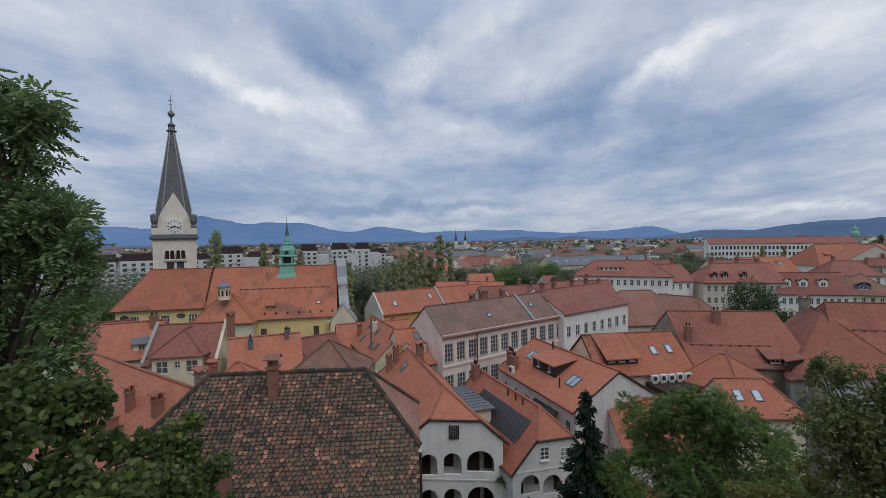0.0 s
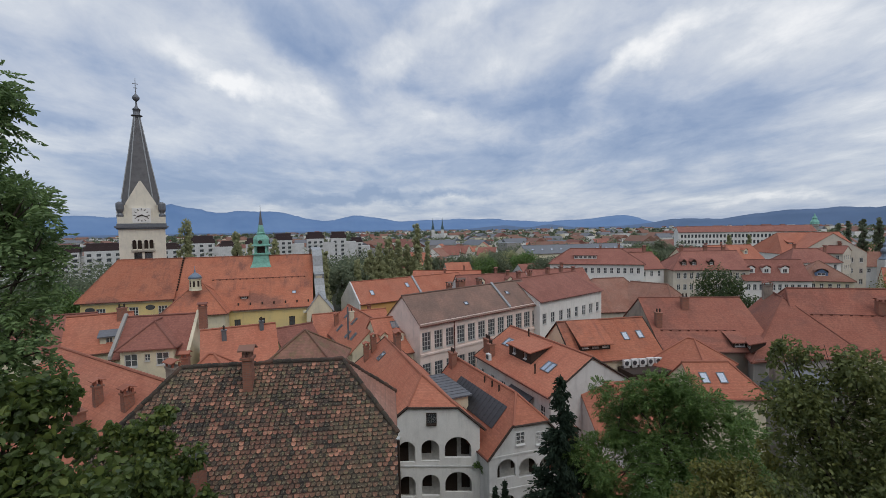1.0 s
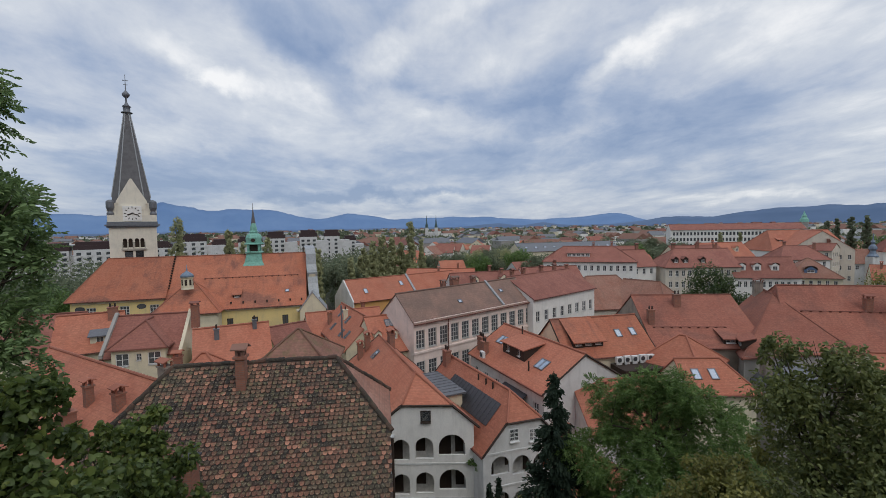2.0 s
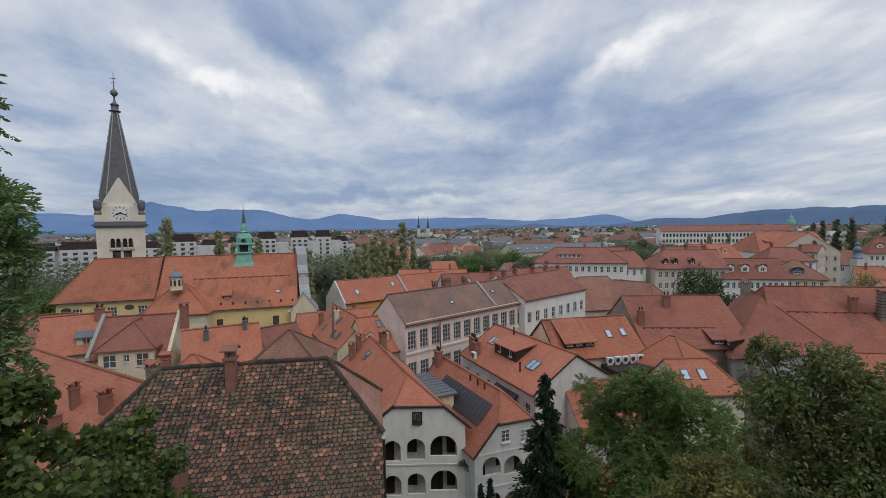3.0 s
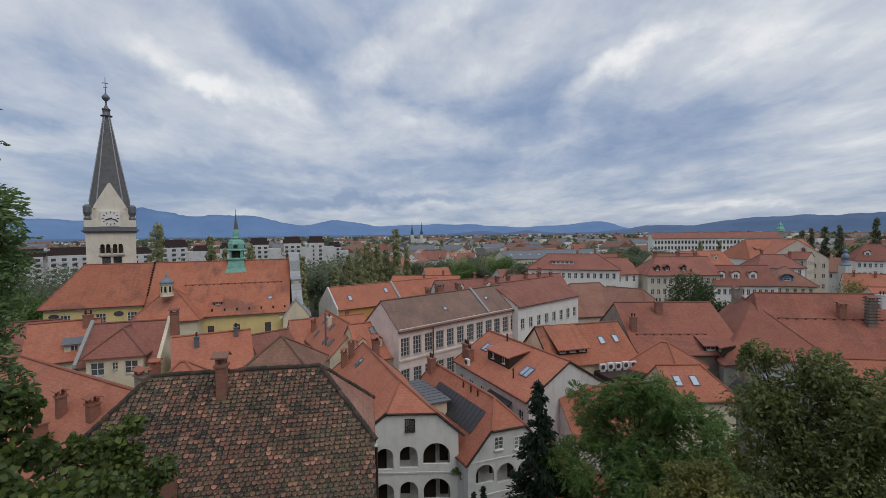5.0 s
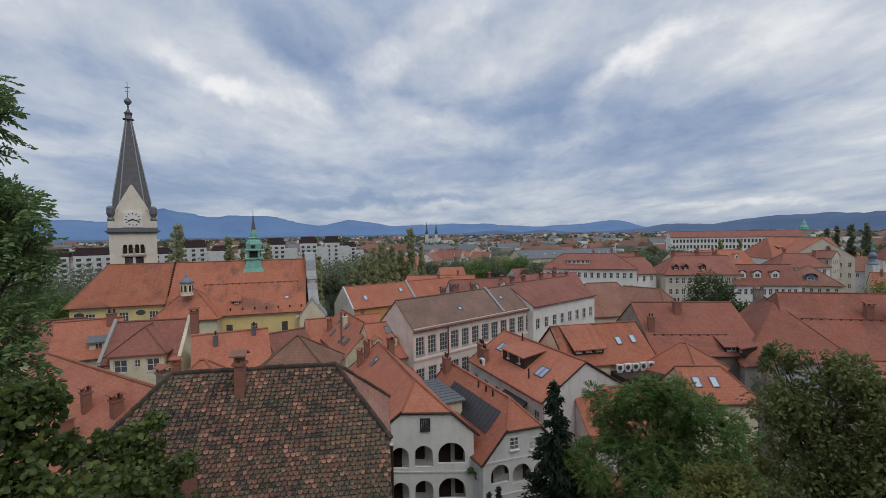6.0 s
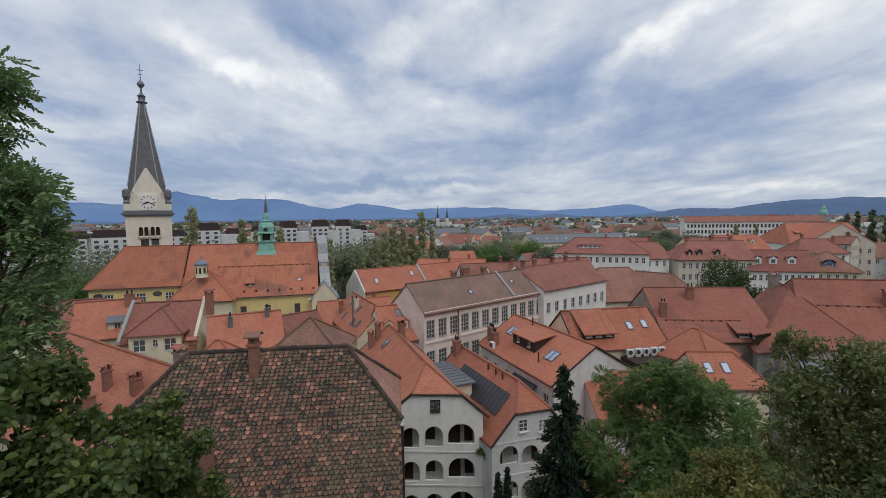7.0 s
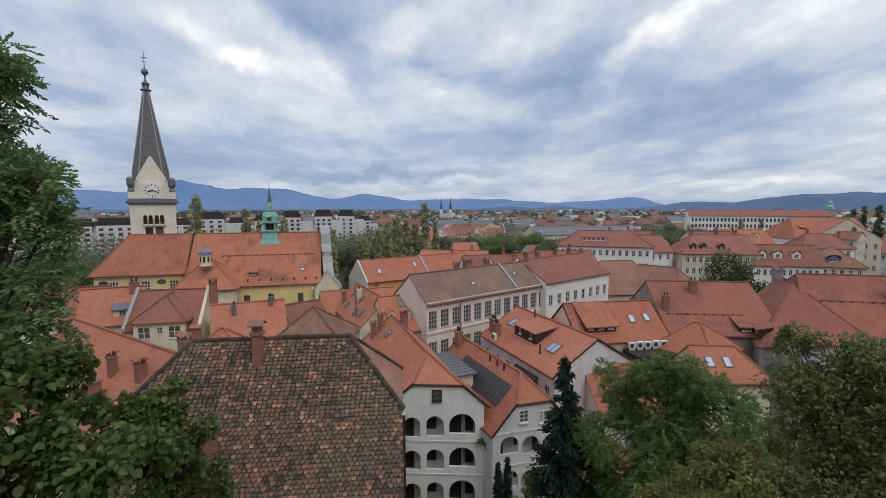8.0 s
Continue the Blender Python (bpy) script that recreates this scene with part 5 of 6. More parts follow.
for label, cx, cy, yaw, a, b, ze, zr, i0, i1, wl, rf in low_specs:
    far_one = cy > 85
    h = House("house", label, cx, cy, yaw, a, b, ze, zr, i0, i1, wall=wl, roof=rf,
              wins={side: std(max(3, int((a if side == "front" else b) * 2 / 1.9)), [ze - 2.1 - 3.0 * k for k in range(3)], 0.8, 1.35) for side in ("front", "left", "right")} if far_one else {})
    for k in range(2 if far_one else 1):
        h.chimney(rng.uniform(-a * 0.7, a * 0.7), rng.uniform(-b * 0.4, b * 0.4), rng.uniform(1.0, 1.5))
    if far_one and a > 6:
        for k in range(2):
            h.gable_dormer(-a * 0.4 + a * 0.8 * k, 0.62, 1.3, 1.2)

# chimneys and dormers seen on single roofs
L7l.chimney(-5.0, -2.6, 1.4, 0.7, 0.6)
L7l.chimney(-1.0, -1.2, 1.2, 0.6, 0.6, CREAM, 1)
L7r.chimney(2.3, -3.2, 1.8, 0.7, 0.6)
bm = bmesh.new()
p = L7l.at(3.6, -3.0, L7l.slope_z(3.0))
tube(bm, p - Vector((0, 0, 0.5)), p + Vector((0, 0, 4.6)), 0.13)
part("flue_pipe", bm, METAL_GREY, L7l.ob, "tall grey metal flue")
L4.chimney(-1.6, -1.2, 1.0, 0.5, 0.5, METAL_GREY, 1)
L4.chimney(2.4, -0.5, 0.9, 0.45, 0.45, METAL_GREY, 1)
R3.chimney(-4.5, -3.4, 1.5, 0.8, 0.8)
R3.chimney(2.25, -1.6, 1.4, 2.2, 1.2, OFFWHITE, 1)
# brick stack wrapped in an iron ladder
for r in range(9):
    bm = bmesh.new()
    z = R3.slope_z(4.4) + 0.3 + 0.42 * r
    for x0, x1, y0, y1 in ((-2.35, -0.95, -5.02, -4.95), (-2.35, -2.28, -4.95, -3.9), (-1.02, -0.95, -4.95, -3.9)):
        box(bm, x0, x1, y0, y1, z, z + 0.08)
    part("iron_rung", bm, METAL_DARK, R3.ob)
R3.chimney(-1.65, -4.4, 3.3, 1.0, 0.85, RUBBLE)
R2.shed_dormer(2.6, 1.7, 0.7, 0.97, 0.75, n=1, wh=(1.2, 0.4))
school.chimney(-1.0, 0.6, 1.3, 1.2, 0.8)
school.chimney(-3.0, 0.8, 1.1, 0.6, 0.6)
school.chimney(3.0, 0.8, 1.2, 0.6, 0.6)
school.skylight(-2.5, 0.6, 0.7, 0.6)
school.skylight(6.5, 0.45, 0.7, 0.6)
lead_strip(school, 4.6, 0.4)
for z in (8.9, 12.75, 4.9):
    bm = bmesh.new()
    box(bm, -11.7, 11.7, -3.73 - 0.18, -3.73, z, z + 0.25)
    part("string_course", bm, PINK, school.ob)
bm = bmesh.new()
tube(bm, (-6.2, -3.95, -2), (-6.2, -3.95, 12.8), 0.07)
part("drainpipe", bm, BROWN_PAINT, school.ob)

# ---- distance: flats, twin-spired church, long white barracks, grey hall ----
def flats(cx, cy, yaw, w, d, h, top):
    t = thing("apartment_block", "white concrete apartment block with dark brown top storeys", "apartment building", Matrix.Translation((cx, cy, -3)) @ Matrix.Rotation(radians(yaw), 4, "Z"), "apartment blocks")
    bm = bmesh.new()
    box(bm, -w / 2, w / 2, -d / 2, d / 2, 0, h)
    part("wall", bm, FLAT_WALL, t)
    bm = bmesh.new()
    box(bm, -w / 2 - 0.3, w / 2 + 0.3, -d / 2 + 0.8, d / 2 - 0.8, h, h + top * 0.55)
    box(bm, -w / 2 + 0.8, w / 2 - 0.8, -d / 2 + 2, d / 2 - 2, h + top * 0.55, h + top)
    part("top_storey", bm, FLAT_DARK, t)
    # a lower wing beside the stack
    bm = bmesh.new()
    box(bm, w / 2 + 0.01, w / 2 + w * 0.7, -d / 2 + 2, d / 2 - 2, 0, h - 2.8)
    part("wing", bm, FLAT_WALL, t)
    for k in range(int(h / 3.1)):
        z = 1 + k * 3.1
        cols = max(2, int(w / 4))
        for s in range(cols):
            x = -w / 2 + (s + 0.5) * w / cols
            bm = bmesh.new()
            box(bm, x - 0.2, x + 1.5, -d / 2 - 0.9, -d / 2 - 0.01, z, z + 1.0)
            part("balcony", bm, OFFWHITE, t)
            bm = bmesh.new()
            box(bm, x - 1.0, x + 1.1, -d / 2 - 0.06, -d / 2 + 0.05, z + 1.0, z + 2.6)
            part("window", bm, GLASS_DARK, t)


FLAT_WALL = plaster_material("grey_concrete", (0.58, 0.57, 0.55), amount=0.4)
FLAT_DARK = plain_material("dark_brown_cladding", (0.055, 0.035, 0.034), 0.8)
for deg, dist, w, h, top in ((-46.0, 320, 20, 17, 4), (-42.5, 330, 18, 18, 4), (-38.6, 335, 22, 17, 4.5), (-34.8, 330, 18, 17.5, 4.5), (-31.0, 335, 14, 19, 5), (-29.0, 330, 10, 17, 4), (-26.0, 340, 15, 20, 5), (-23.4, 345, 9, 17, 4),
                             (-20.6, 340, 10, 18.5, 4), (-17.3, 345, 12, 20.5, 5), (-13.6, 350, 12, 21, 5), (-10.8, 355, 11, 21, 5), (-8.6, 372, 9, 17, 4)):
    a_ = radians(deg)
    flats(dist * math.sin(a_), dist * math.cos(a_), -deg * 0.6 + 8, w, 14, h, top)

SPIRE_SHEET = plain_material("dark_green_grey_sheet", (0.06, 0.10, 0.10), 0.6)
twin = thing("twin_spired_church", "distant pale church with two dark green-grey spires", "church", Matrix.Translation((24, 760, -3)))
for x in (-8, 8):
    bm = bmesh.new()
    box(bm, x - 2.6, x + 2.6, -2.6, 2.6, 0, 24)
    part("tower", bm, OFFWHITE, twin)
    bm = bmesh.new()
    lathe(bm, ((2.8, 24), (2.2, 27), (2.4, 28), (1.3, 31), (1.0, 34), (0.15, 45)), 6, (x, 0, 0))
    part("spire", bm, SPIRE_SHEET, twin)
bm = bmesh.new()
box(bm, -9, 9, 2, 30, 0, 16)
part("nave", bm, OFFWHITE, twin)

House("barracks", "long white barracks building with red roof", 207, 282, -20, 38, 8, 19.0, 22.6, wall=WHITE, roof=ROOF_RED, category="building", bars=(1, 1),
      wins={"front": lambda L: rows(36, L, (15.4, 11.6, 7.8), 1.2, 2.0, 2.0)}, frame_mat=WOOD_DARK)
hall = House("hall", "long low hall with grey seamed roof and skylights", 72, 215, 10, 26, 8, 12.0, 15.5, wall=PALE_YELLOW, roof=METAL_GREY, category="building",
             wins={"front": lambda L: rows(14, L, (8,), 1.5, 1.6, 2)})
for i in range(10):
    hall.skylight(-22 + i * 4.8, 0.55, 1.2, 1.6)
dome = thing("green_domed_tower", "distant tower with a green copper dome", "tower", Matrix.Translation((256, 281, -3)))
bm = bmesh.new()
lathe(bm, ((2.3, 0), (2.3, 24), (2.6, 24.5), (2.6, 26)), 4, turn=0.4)
part("drum", bm, GREY_WALL, dome)
bm = bmesh.new()
lathe(bm, ((2.6, 26), (2.3, 27.2), (2.5, 27.4), (1.7, 28.6), (1.3, 29.5), (1.5, 29.8), (0.9, 30.8), (0.5, 31.5), (0.12, 33)), 8)
part("dome", bm, COPPER, dome)
onion = thing("onion_spire_turret", "small white church turret with blue-grey onion dome", "church tower", Matrix.Translation((146.5, 135.0, -3)))
bm = bmesh.new()
box(bm, -1.25, 1.25, -1.25, 1.25, 0, 15.3)
part("turret", bm, OFFWHITE, onion)
bm = bmesh.new()
lathe(bm, ((1.5, 15.3), (1.55, 15.6), (1.0, 16.3), (0.7, 17.2), (1.15, 18), (1.0, 18.7), (0.4, 19.4), (0.62, 20.1), (0.2, 20.9), (0.06, 23)), 12)
part("onion_dome", bm, BLUE_LEAD, onion)

# scattered houses of the middle distance
rng = random.Random(11)
count = 0
for _ in range(400):
    deg, dist = rng.uniform(-3, 50), rng.uniform(165, 420)
    if -3 < deg < 3 and dist < 185:
        continue
    x, y = dist * math.sin(radians(deg)), dist * math.cos(radians(deg))
    if 25 < deg < 41 and dist > 250 or abs(x - 72) < 36 and abs(y - 215) < 26 or 34 < deg and dist < 215:
        continue
    count += 1
    if count > 44:
        break
    ze = rng.uniform(4.5, 9.0)
    b = rng.uniform(4.0, 6.0)
    a = rng.uniform(5, 10)
    House("house", rng.choice(("distant plastered house with red tile roof", "distant white house with orange tile roof")), x, y, rng.choice((-20, 15, 70)) + rng.uniform(-8, 8), a, b, ze, ze + b * 0.8,
          wall=rng.choice((WHITE, CREAM, OFFWHITE, BEIGE)), roof=rng.choice((ROOF_ORANGE, ROOF_RED, ROOF_RED, ROOF_FADED)), cap=False,
          wins={"front": std(4, (ze - 2.4,), 1.1, 1.5)} if dist < 260 else {})

# the far town: roofs and walls too small to pick apart
rng = random.Random(5)
bm = bmesh.new()
for _ in range(800):
    deg, dist = rng.uniform(-52, 56), 380 * math.exp(rng.uniform(0, 2.1))
    if deg < -8 and dist < 420:
        continue
    x, y = dist * math.sin(radians(deg)), dist * math.cos(radians(deg))
    a, b, h = rng.uniform(6, 16), rng.uniform(5, 8), rng.uniform(5, 13)
    m = Matrix.Translation((x, y, -3)) @ Matrix.Rotation(rng.choice((0.2, 1.8)) + rng.uniform(-0.2, 0.2), 4, "Z")
    flat = rng.random() < 0.3
    wall_i = rng.choice((0, 0, 1, 2))
    box(bm, -a, a, -b, b, 0, h, m, wall_i)
    roof_i = rng.choice((3, 4, 4, 5, 5)) if not flat else 5
    k = 0.3 if flat else b * 0.7
    v = [bm.verts.new(m @ Vector(p)) for p in ((-a, -b - 0.4, h), (a, -b - 0.4, h), (a, b + 0.4, h), (-a, b + 0.4, h), (-a, 0, h + k), (a, 0, h + k))]
    for f in ((0, 1, 5, 4), (2, 3, 4, 5), (1, 2, 5), (3, 0, 4)):
        bm.faces.new([v[i] for i in f]).material_index = roof_i
tagged(part("far_town", bm, [WHITE, CREAM, GREY_WALL, ROOF_RED, ROOF_FADED, METAL_GREY]), "far town of small red-roofed houses on the plain", "town", kind="stuff")


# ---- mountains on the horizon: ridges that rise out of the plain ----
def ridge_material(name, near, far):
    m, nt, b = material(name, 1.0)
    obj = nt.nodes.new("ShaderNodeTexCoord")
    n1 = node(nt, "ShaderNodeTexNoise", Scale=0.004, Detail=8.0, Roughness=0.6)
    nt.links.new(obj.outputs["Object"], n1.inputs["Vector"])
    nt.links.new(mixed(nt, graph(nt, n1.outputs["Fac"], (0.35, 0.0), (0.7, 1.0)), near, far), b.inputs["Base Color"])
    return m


def mountains(name, label, dist, peaks, mat, floor, seed):
    """A range at one distance: each peak is (bearing, height, width in degrees)."""
    bm = bmesh.new()
    steps = 360
    cols = []
    for i in range(steps + 1):
        deg = -75 + 150 * i / steps
        h = floor + sum(p * math.exp(-((deg - c) / w) ** 2) for c, p, w in peaks)
        h *= 1 + 0.16 * noise.noise((deg * 0.35, seed, 0)) + 0.06 * noise.noise((deg * 1.4, seed, 3))
        s, c = math.sin(radians(deg)), math.cos(radians(deg))
        cols.append([bm.verts.new(((dist + d) * s, (dist + d) * c, -5 + max(h, 2) * f)) for d, f in ((-350, 0), (-220, 0.3 + 0.1 * noise.noise((deg * 0.9, seed, 7))), (-110, 0.68 + 0.1 * noise.noise((deg * 1.1, seed, 9))), (0, 1.0), (150, 0.0))])
    for a_, b_ in zip(cols, cols[1:]):
        for j in range(4):
            bm.faces.new((a_[j], b_[j], b_[j + 1], a_[j + 1]))
    tagged(part(name, bm, mat, smooth=True), label, "mountains", kind="structure")


# distance haze is put into the base colour of both ranges
FAR_HAZE_BLUE = ridge_material("haze_blue_mountain", (0.11, 0.19, 0.335), (0.14, 0.225, 0.37))
MID_HAZE_BLUE = ridge_material("haze_blue_wooded_hill", (0.075, 0.12, 0.20), (0.09, 0.14, 0.23))
mountains("backdrop_mountains", "long mountain range on the horizon, coloured haze blue", 4300,
          ((-48, 165, 9), (-36, 95, 6), (-27.5, 130, 4.5), (-20, 150, 6), (-29, 60, 2), (-8, 120, 4), (-16, 40, 3), (1, 70, 5), (8, 60, 4), (14, 30, 5), (24.5, 75, 2.6), (20, 40, 4), (45, 80, 8)), FAR_HAZE_BLUE, 30, 2.0)
mountains("backdrop_hills", "dark wooded hills on the horizon, coloured haze blue", 3600,
          ((10, 22, 2.5), (16, 20, 2), (31, 48, 4.5), (38, 36, 3), (42, 72, 5), (50, 84, 6), (58, 90, 6)), MID_HAZE_BLUE, 14, 6.0)


# ---- the old mossy roof in front: single clay tiles ----
def tile_material(name):
    m, nt, b = material(name, 0.95)
    info = nt.nodes.new("ShaderNodeObjectInfo")
    geo = nt.nodes.new("ShaderNodeNewGeometry")
    pos = nt.nodes.new("ShaderNodeMapping")
    nt.links.new(geo.outputs["Position"], pos.inputs["Vector"])
    patch = node(nt, "ShaderNodeTexNoise", Scale=0.75, Detail=4.0, Roughness=0.6)
    grain = node(nt, "ShaderNodeTexNoise", Scale=14.0, Detail=5.0, Roughness=0.7)
    for n in (patch, grain):
        nt.links.new(pos.outputs[0], n.inputs["Vector"])
    both = nt.nodes.new("ShaderNodeMath")
    both.operation = "ADD"
    nt.links.new(info.outputs["Random"], both.inputs[0])
    nt.links.new(geo.outputs["Random Per Island"], both.inputs[1])
    wrap = nt.nodes.new("ShaderNodeMath")
    wrap.operation = "FRACT"
    nt.links.new(both.outputs[0], wrap.inputs[0])
    shift = nt.nodes.new("ShaderNodeMath")
    shift.operation = "MULTIPLY_ADD"
    nt.links.new(patch.outputs["Fac"], shift.inputs[0])
    shift.inputs[1].default_value = 1.1
    shift.inputs[2].default_value = -0.58
    pick = nt.nodes.new("ShaderNodeMath")
    pick.operation = "ADD"
    nt.links.new(wrap.outputs[0], pick.inputs[0])
    nt.links.new(shift.outputs[0], pick.inputs[1])
    c = graph(nt, pick.outputs[0], (0.06, (0.04, 0.032, 0.028)), (0.3, (0.11, 0.068, 0.05)), (0.58, (0.20, 0.09, 0.062)), (0.84, (0.28, 0.12, 0.08)), (0.96, (0.56, 0.25, 0.16)))
    # lichen and moss: broad drifts, then cushions on single tiles, with pale and black specks
    drift = node(nt, "ShaderNodeTexNoise", Scale=0.32, Detail=3.0, Roughness=0.5)
    nt.links.new(pos.outputs[0], drift.inputs["Vector"])
    c = mixed(nt, graph(nt, drift.outputs["Fac"], (0.46, 0.0), (0.62, 0.45)), c, (0.15, 0.125, 0.075))
    cushion = node(nt, "ShaderNodeTexNoise", Scale=4.5, Detail=5.0, Roughness=0.7)
    nt.links.new(pos.outputs[0], cushion.inputs["Vector"])
    c = mixed(nt, graph(nt, cushion.outputs["Fac"], (0.53, 0.0), (0.62, 0.8)), c, (0.19, 0.165, 0.085))
    c = mixed(nt, graph(nt, grain.outputs["Fac"], (0.54, 0.0), (0.66, 0.75)), c, (0.34, 0.30, 0.21))
    c = mixed(nt, graph(nt, grain.outputs["Fac"], (0.3, 0.8), (0.44, 0.0)), c, (0.03, 0.027, 0.024))
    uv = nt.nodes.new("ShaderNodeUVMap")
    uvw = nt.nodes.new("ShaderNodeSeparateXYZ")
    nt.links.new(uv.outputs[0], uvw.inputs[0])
    # dark joints along the tile edges, and the shadow under each lap painted in
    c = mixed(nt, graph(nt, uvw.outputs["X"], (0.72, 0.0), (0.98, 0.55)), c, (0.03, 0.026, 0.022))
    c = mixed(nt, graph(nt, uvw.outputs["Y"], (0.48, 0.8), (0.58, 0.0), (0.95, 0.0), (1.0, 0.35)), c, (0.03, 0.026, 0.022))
    nt.links.new(c, b.inputs["Base Color"])
    bumped(nt, b, grain.outputs["Fac"], 0.6, 0.01)
    return m


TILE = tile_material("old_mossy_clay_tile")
MOSS.roof_mat = ROOF_BROWN
MOSS.roof(False, 0.12, None)
tan = (MOSS.zr - MOSS.ze) / MOSS.b
ang = math.atan(tan)
down = Vector((0, -math.cos(ang), -math.sin(ang)))
out_n = Vector((0, -math.sin(ang), math.cos(ang)))
outline = [(-0.096, 0.0), (0.096, 0.0), (0.094, 0.235), (0.078, 0.285), (0.045, 0.322), (0.0, 0.336), (-0.045, 0.322), (-0.078, 0.285), (-0.094, 0.235)]
verts = [(x, -y, 0.032) for x, y in outline] + [(x, -y, 0.0) for x, y in outline]
n_o = len(outline)
faces = [tuple(range(n_o - 1, -1, -1))] + [(i, (i + 1) % n_o, n_o + (i + 1) % n_o, n_o + i) for i in range(n_o)]
tile_mesh = bpy.data.meshes.new("roof_tile")
tile_mesh.from_pydata(verts, [], faces)


def tile_uv(mesh, count):
    """u across a tile, from its middle to its edges, and v down it, both 0 to 1."""
    layer = mesh.uv_layers.new(name="UVMap")
    one = [(abs(verts[i][0]) / 0.096, -verts[i][1] / 0.336) for f in faces for i in f]
    layer.data.foreach_set("uv", np.tile(np.array(one).ravel(), count))


tile_uv(tile_mesh, 1)
tile_mesh.materials.append(TILE)
slope_frame = Matrix(((1, 0, 0, 0), (0, math.cos(ang), -math.sin(ang), 0), (0, math.sin(ang), math.cos(ang), MOSS.zr + 0.11), (0, 0, 0, 1)))
rng = random.Random(21)
step, pitch_w = 0.172, 0.202
length = math.hypot(MOSS.b + 0.35, (MOSS.b + 0.35) * tan)
all_v, all_f = [], []
for r in range(int(length / step)):
    s = 0.04 + r * step
    v = s * math.cos(ang)
    half = MOSS.a + 0.14
    if v < MOSS.b * MOSS.k1:
        half = MOSS.a - MOSS.i1 + (MOSS.i1 + 0.14) * v / (MOSS.b * MOSS.k1)
    n = int(2 * half / pitch_w)
    for k in range(n + 1):
        u = -half + 0.05 + (k + 0.5 * (r % 2)) * pitch_w
        if u > half - 0.02:
            continue
        sag = 0.035 * noise.noise((u * 0.5, s * 0.6, 3.1))
        m = slope_frame @ Matrix.Translation((u + rng.gauss(0, 0.005), -s + 0.08 + rng.gauss(0, 0.006), 0.012 + sag + rng.random() * 0.006)) @ Matrix.Rotation(radians(-7.5 + rng.gauss(0, 1.3)), 4, "X") @ Matrix.Rotation(rng.gauss(0, 0.035), 4, "Z") @ Matrix.Rotation(rng.gauss(0, 0.03), 4, "Y")
        if 26 <= r <= 30:
            shared("roof_tile", tile_mesh, MOSS.ob, m)
        else:
            base = len(all_v)
            all_v += [tuple(m @ Vector(p)) for p in verts]
            all_f += [tuple(base + i for i in f) for f in faces]
me = bpy.data.meshes.new("roof_tiles")
me.from_pydata(all_v, [], all_f)
tile_uv(me, len(all_v) // len(verts))
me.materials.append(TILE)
rest = new("roof_tiles", me)
rest.parent = MOSS.ob
rest["kind"] = "stuff"
# the half-hip on the far side of the verge, in plainer paler tiles
vv = MOSS.b * MOSS.k1
zh = MOSS.zr - vv * tan
hp = [Vector((MOSS.a + 0.2, -vv, zh + 0.1)), Vector((MOSS.a + 0.2, vv, zh + 0.1)), Vector((MOSS.a - MOSS.i1, 0, MOSS.zr + 0.12))]
courses = 18
for i in range(courses):
    bm = bmesh.new()
    uv = bm.loops.layers.uv.new("UVMap")
    t0, t1 = i / courses, (i + 1) / courses
    q = [hp[0].lerp(hp[2], t0), hp[1].lerp(hp[2], t0), hp[1].lerp(hp[2], t1), hp[0].lerp(hp[2], t1)]
    q[0].z += 0.05
    q[1].z += 0.05
    vs = [bm.verts.new(p) for p in q]
    lo_ = [bm.verts.new(p - Vector((0, 0, 0.04))) for p in q]
    f = bm.faces.new(vs)
    for l in f.loops:
        l[uv].uv = (l.vert.co.y, l.vert.co.z * 1.4)
    for k in range(4):
        bm.faces.new((vs[k], lo_[k], lo_[(k + 1) % 4], vs[(k + 1) % 4]))
    part("tile_course", bm, ROOF_FADED, MOSS.ob)
# half-round ridge and hip tiles bedded in mortar
bm = bmesh.new()
lathe(bm, ((0.10, 0), (0.125, 0.2), (0.115, 0.42)), 10)
ridge_mesh = bpy.data.meshes.new("ridge_tile")
bm.to_mesh(ridge_mesh)
bm.free()
ridge_mesh.materials.append(TILE)
r0, r1 = Vector((-MOSS.a + MOSS.i0, 0, MOSS.zr + 0.12)), Vector((MOSS.a - MOSS.i1, 0, MOSS.zr + 0.12))
lines = [(r0, r1)] + [(r, Vector((s * (MOSS.a + 0.2), t * vv, zh + 0.12))) for s, r in ((-1, r0), (1, r1)) for t in (-1, 1)]
for a_, b_ in lines:
    n = int((b_ - a_).length / 0.38)
    q = (b_ - a_).to_track_quat("Z", "Y")
    for i in range(n):
        p = a_.lerp(b_, i / n) + Vector((0, 0, rng.gauss(0, 0.012)))
        shared("ridge_tile", ridge_mesh, MOSS.ob, Matrix.Translation(p) @ q.to_matrix().to_4x4() @ Matrix.Rotation(rng.gauss(0, 0.04), 4, "X"))
MOSS.roof_mat = ROOF_FADED
MOSS.chimney(-0.45, -0.75, 1.35, 0.38, 0.42)
# brick dormer shaft low on the roof, with a sheet-metal lid
bm = bmesh.new()
box(bm, -1.62, -1.16, -4.4, -3.7, 13.0, 16.75)
shaft = part("brick_shaft", bm, BRICK, MOSS.ob)
bm = bmesh.new()
box(bm, -1.7, -1.07, -4.48, -3.62, 16.76, 16.84)
part("lid", bm, METAL_DARK, shaft, "grey sheet-metal lid")
bm = bmesh.new()
box(bm, -1.7, -1.08, -4.62, -4.41, 13.9, 14.4)
part("flashing", bm, METAL_GREY, shaft)
bm = bmesh.new()
tube(bm, (5.9, -2.5, 6.0), (5.9, -2.5, 16.2), 0.06)
part("drainpipe", bm, WOOD_DARK, MOSS.ob)


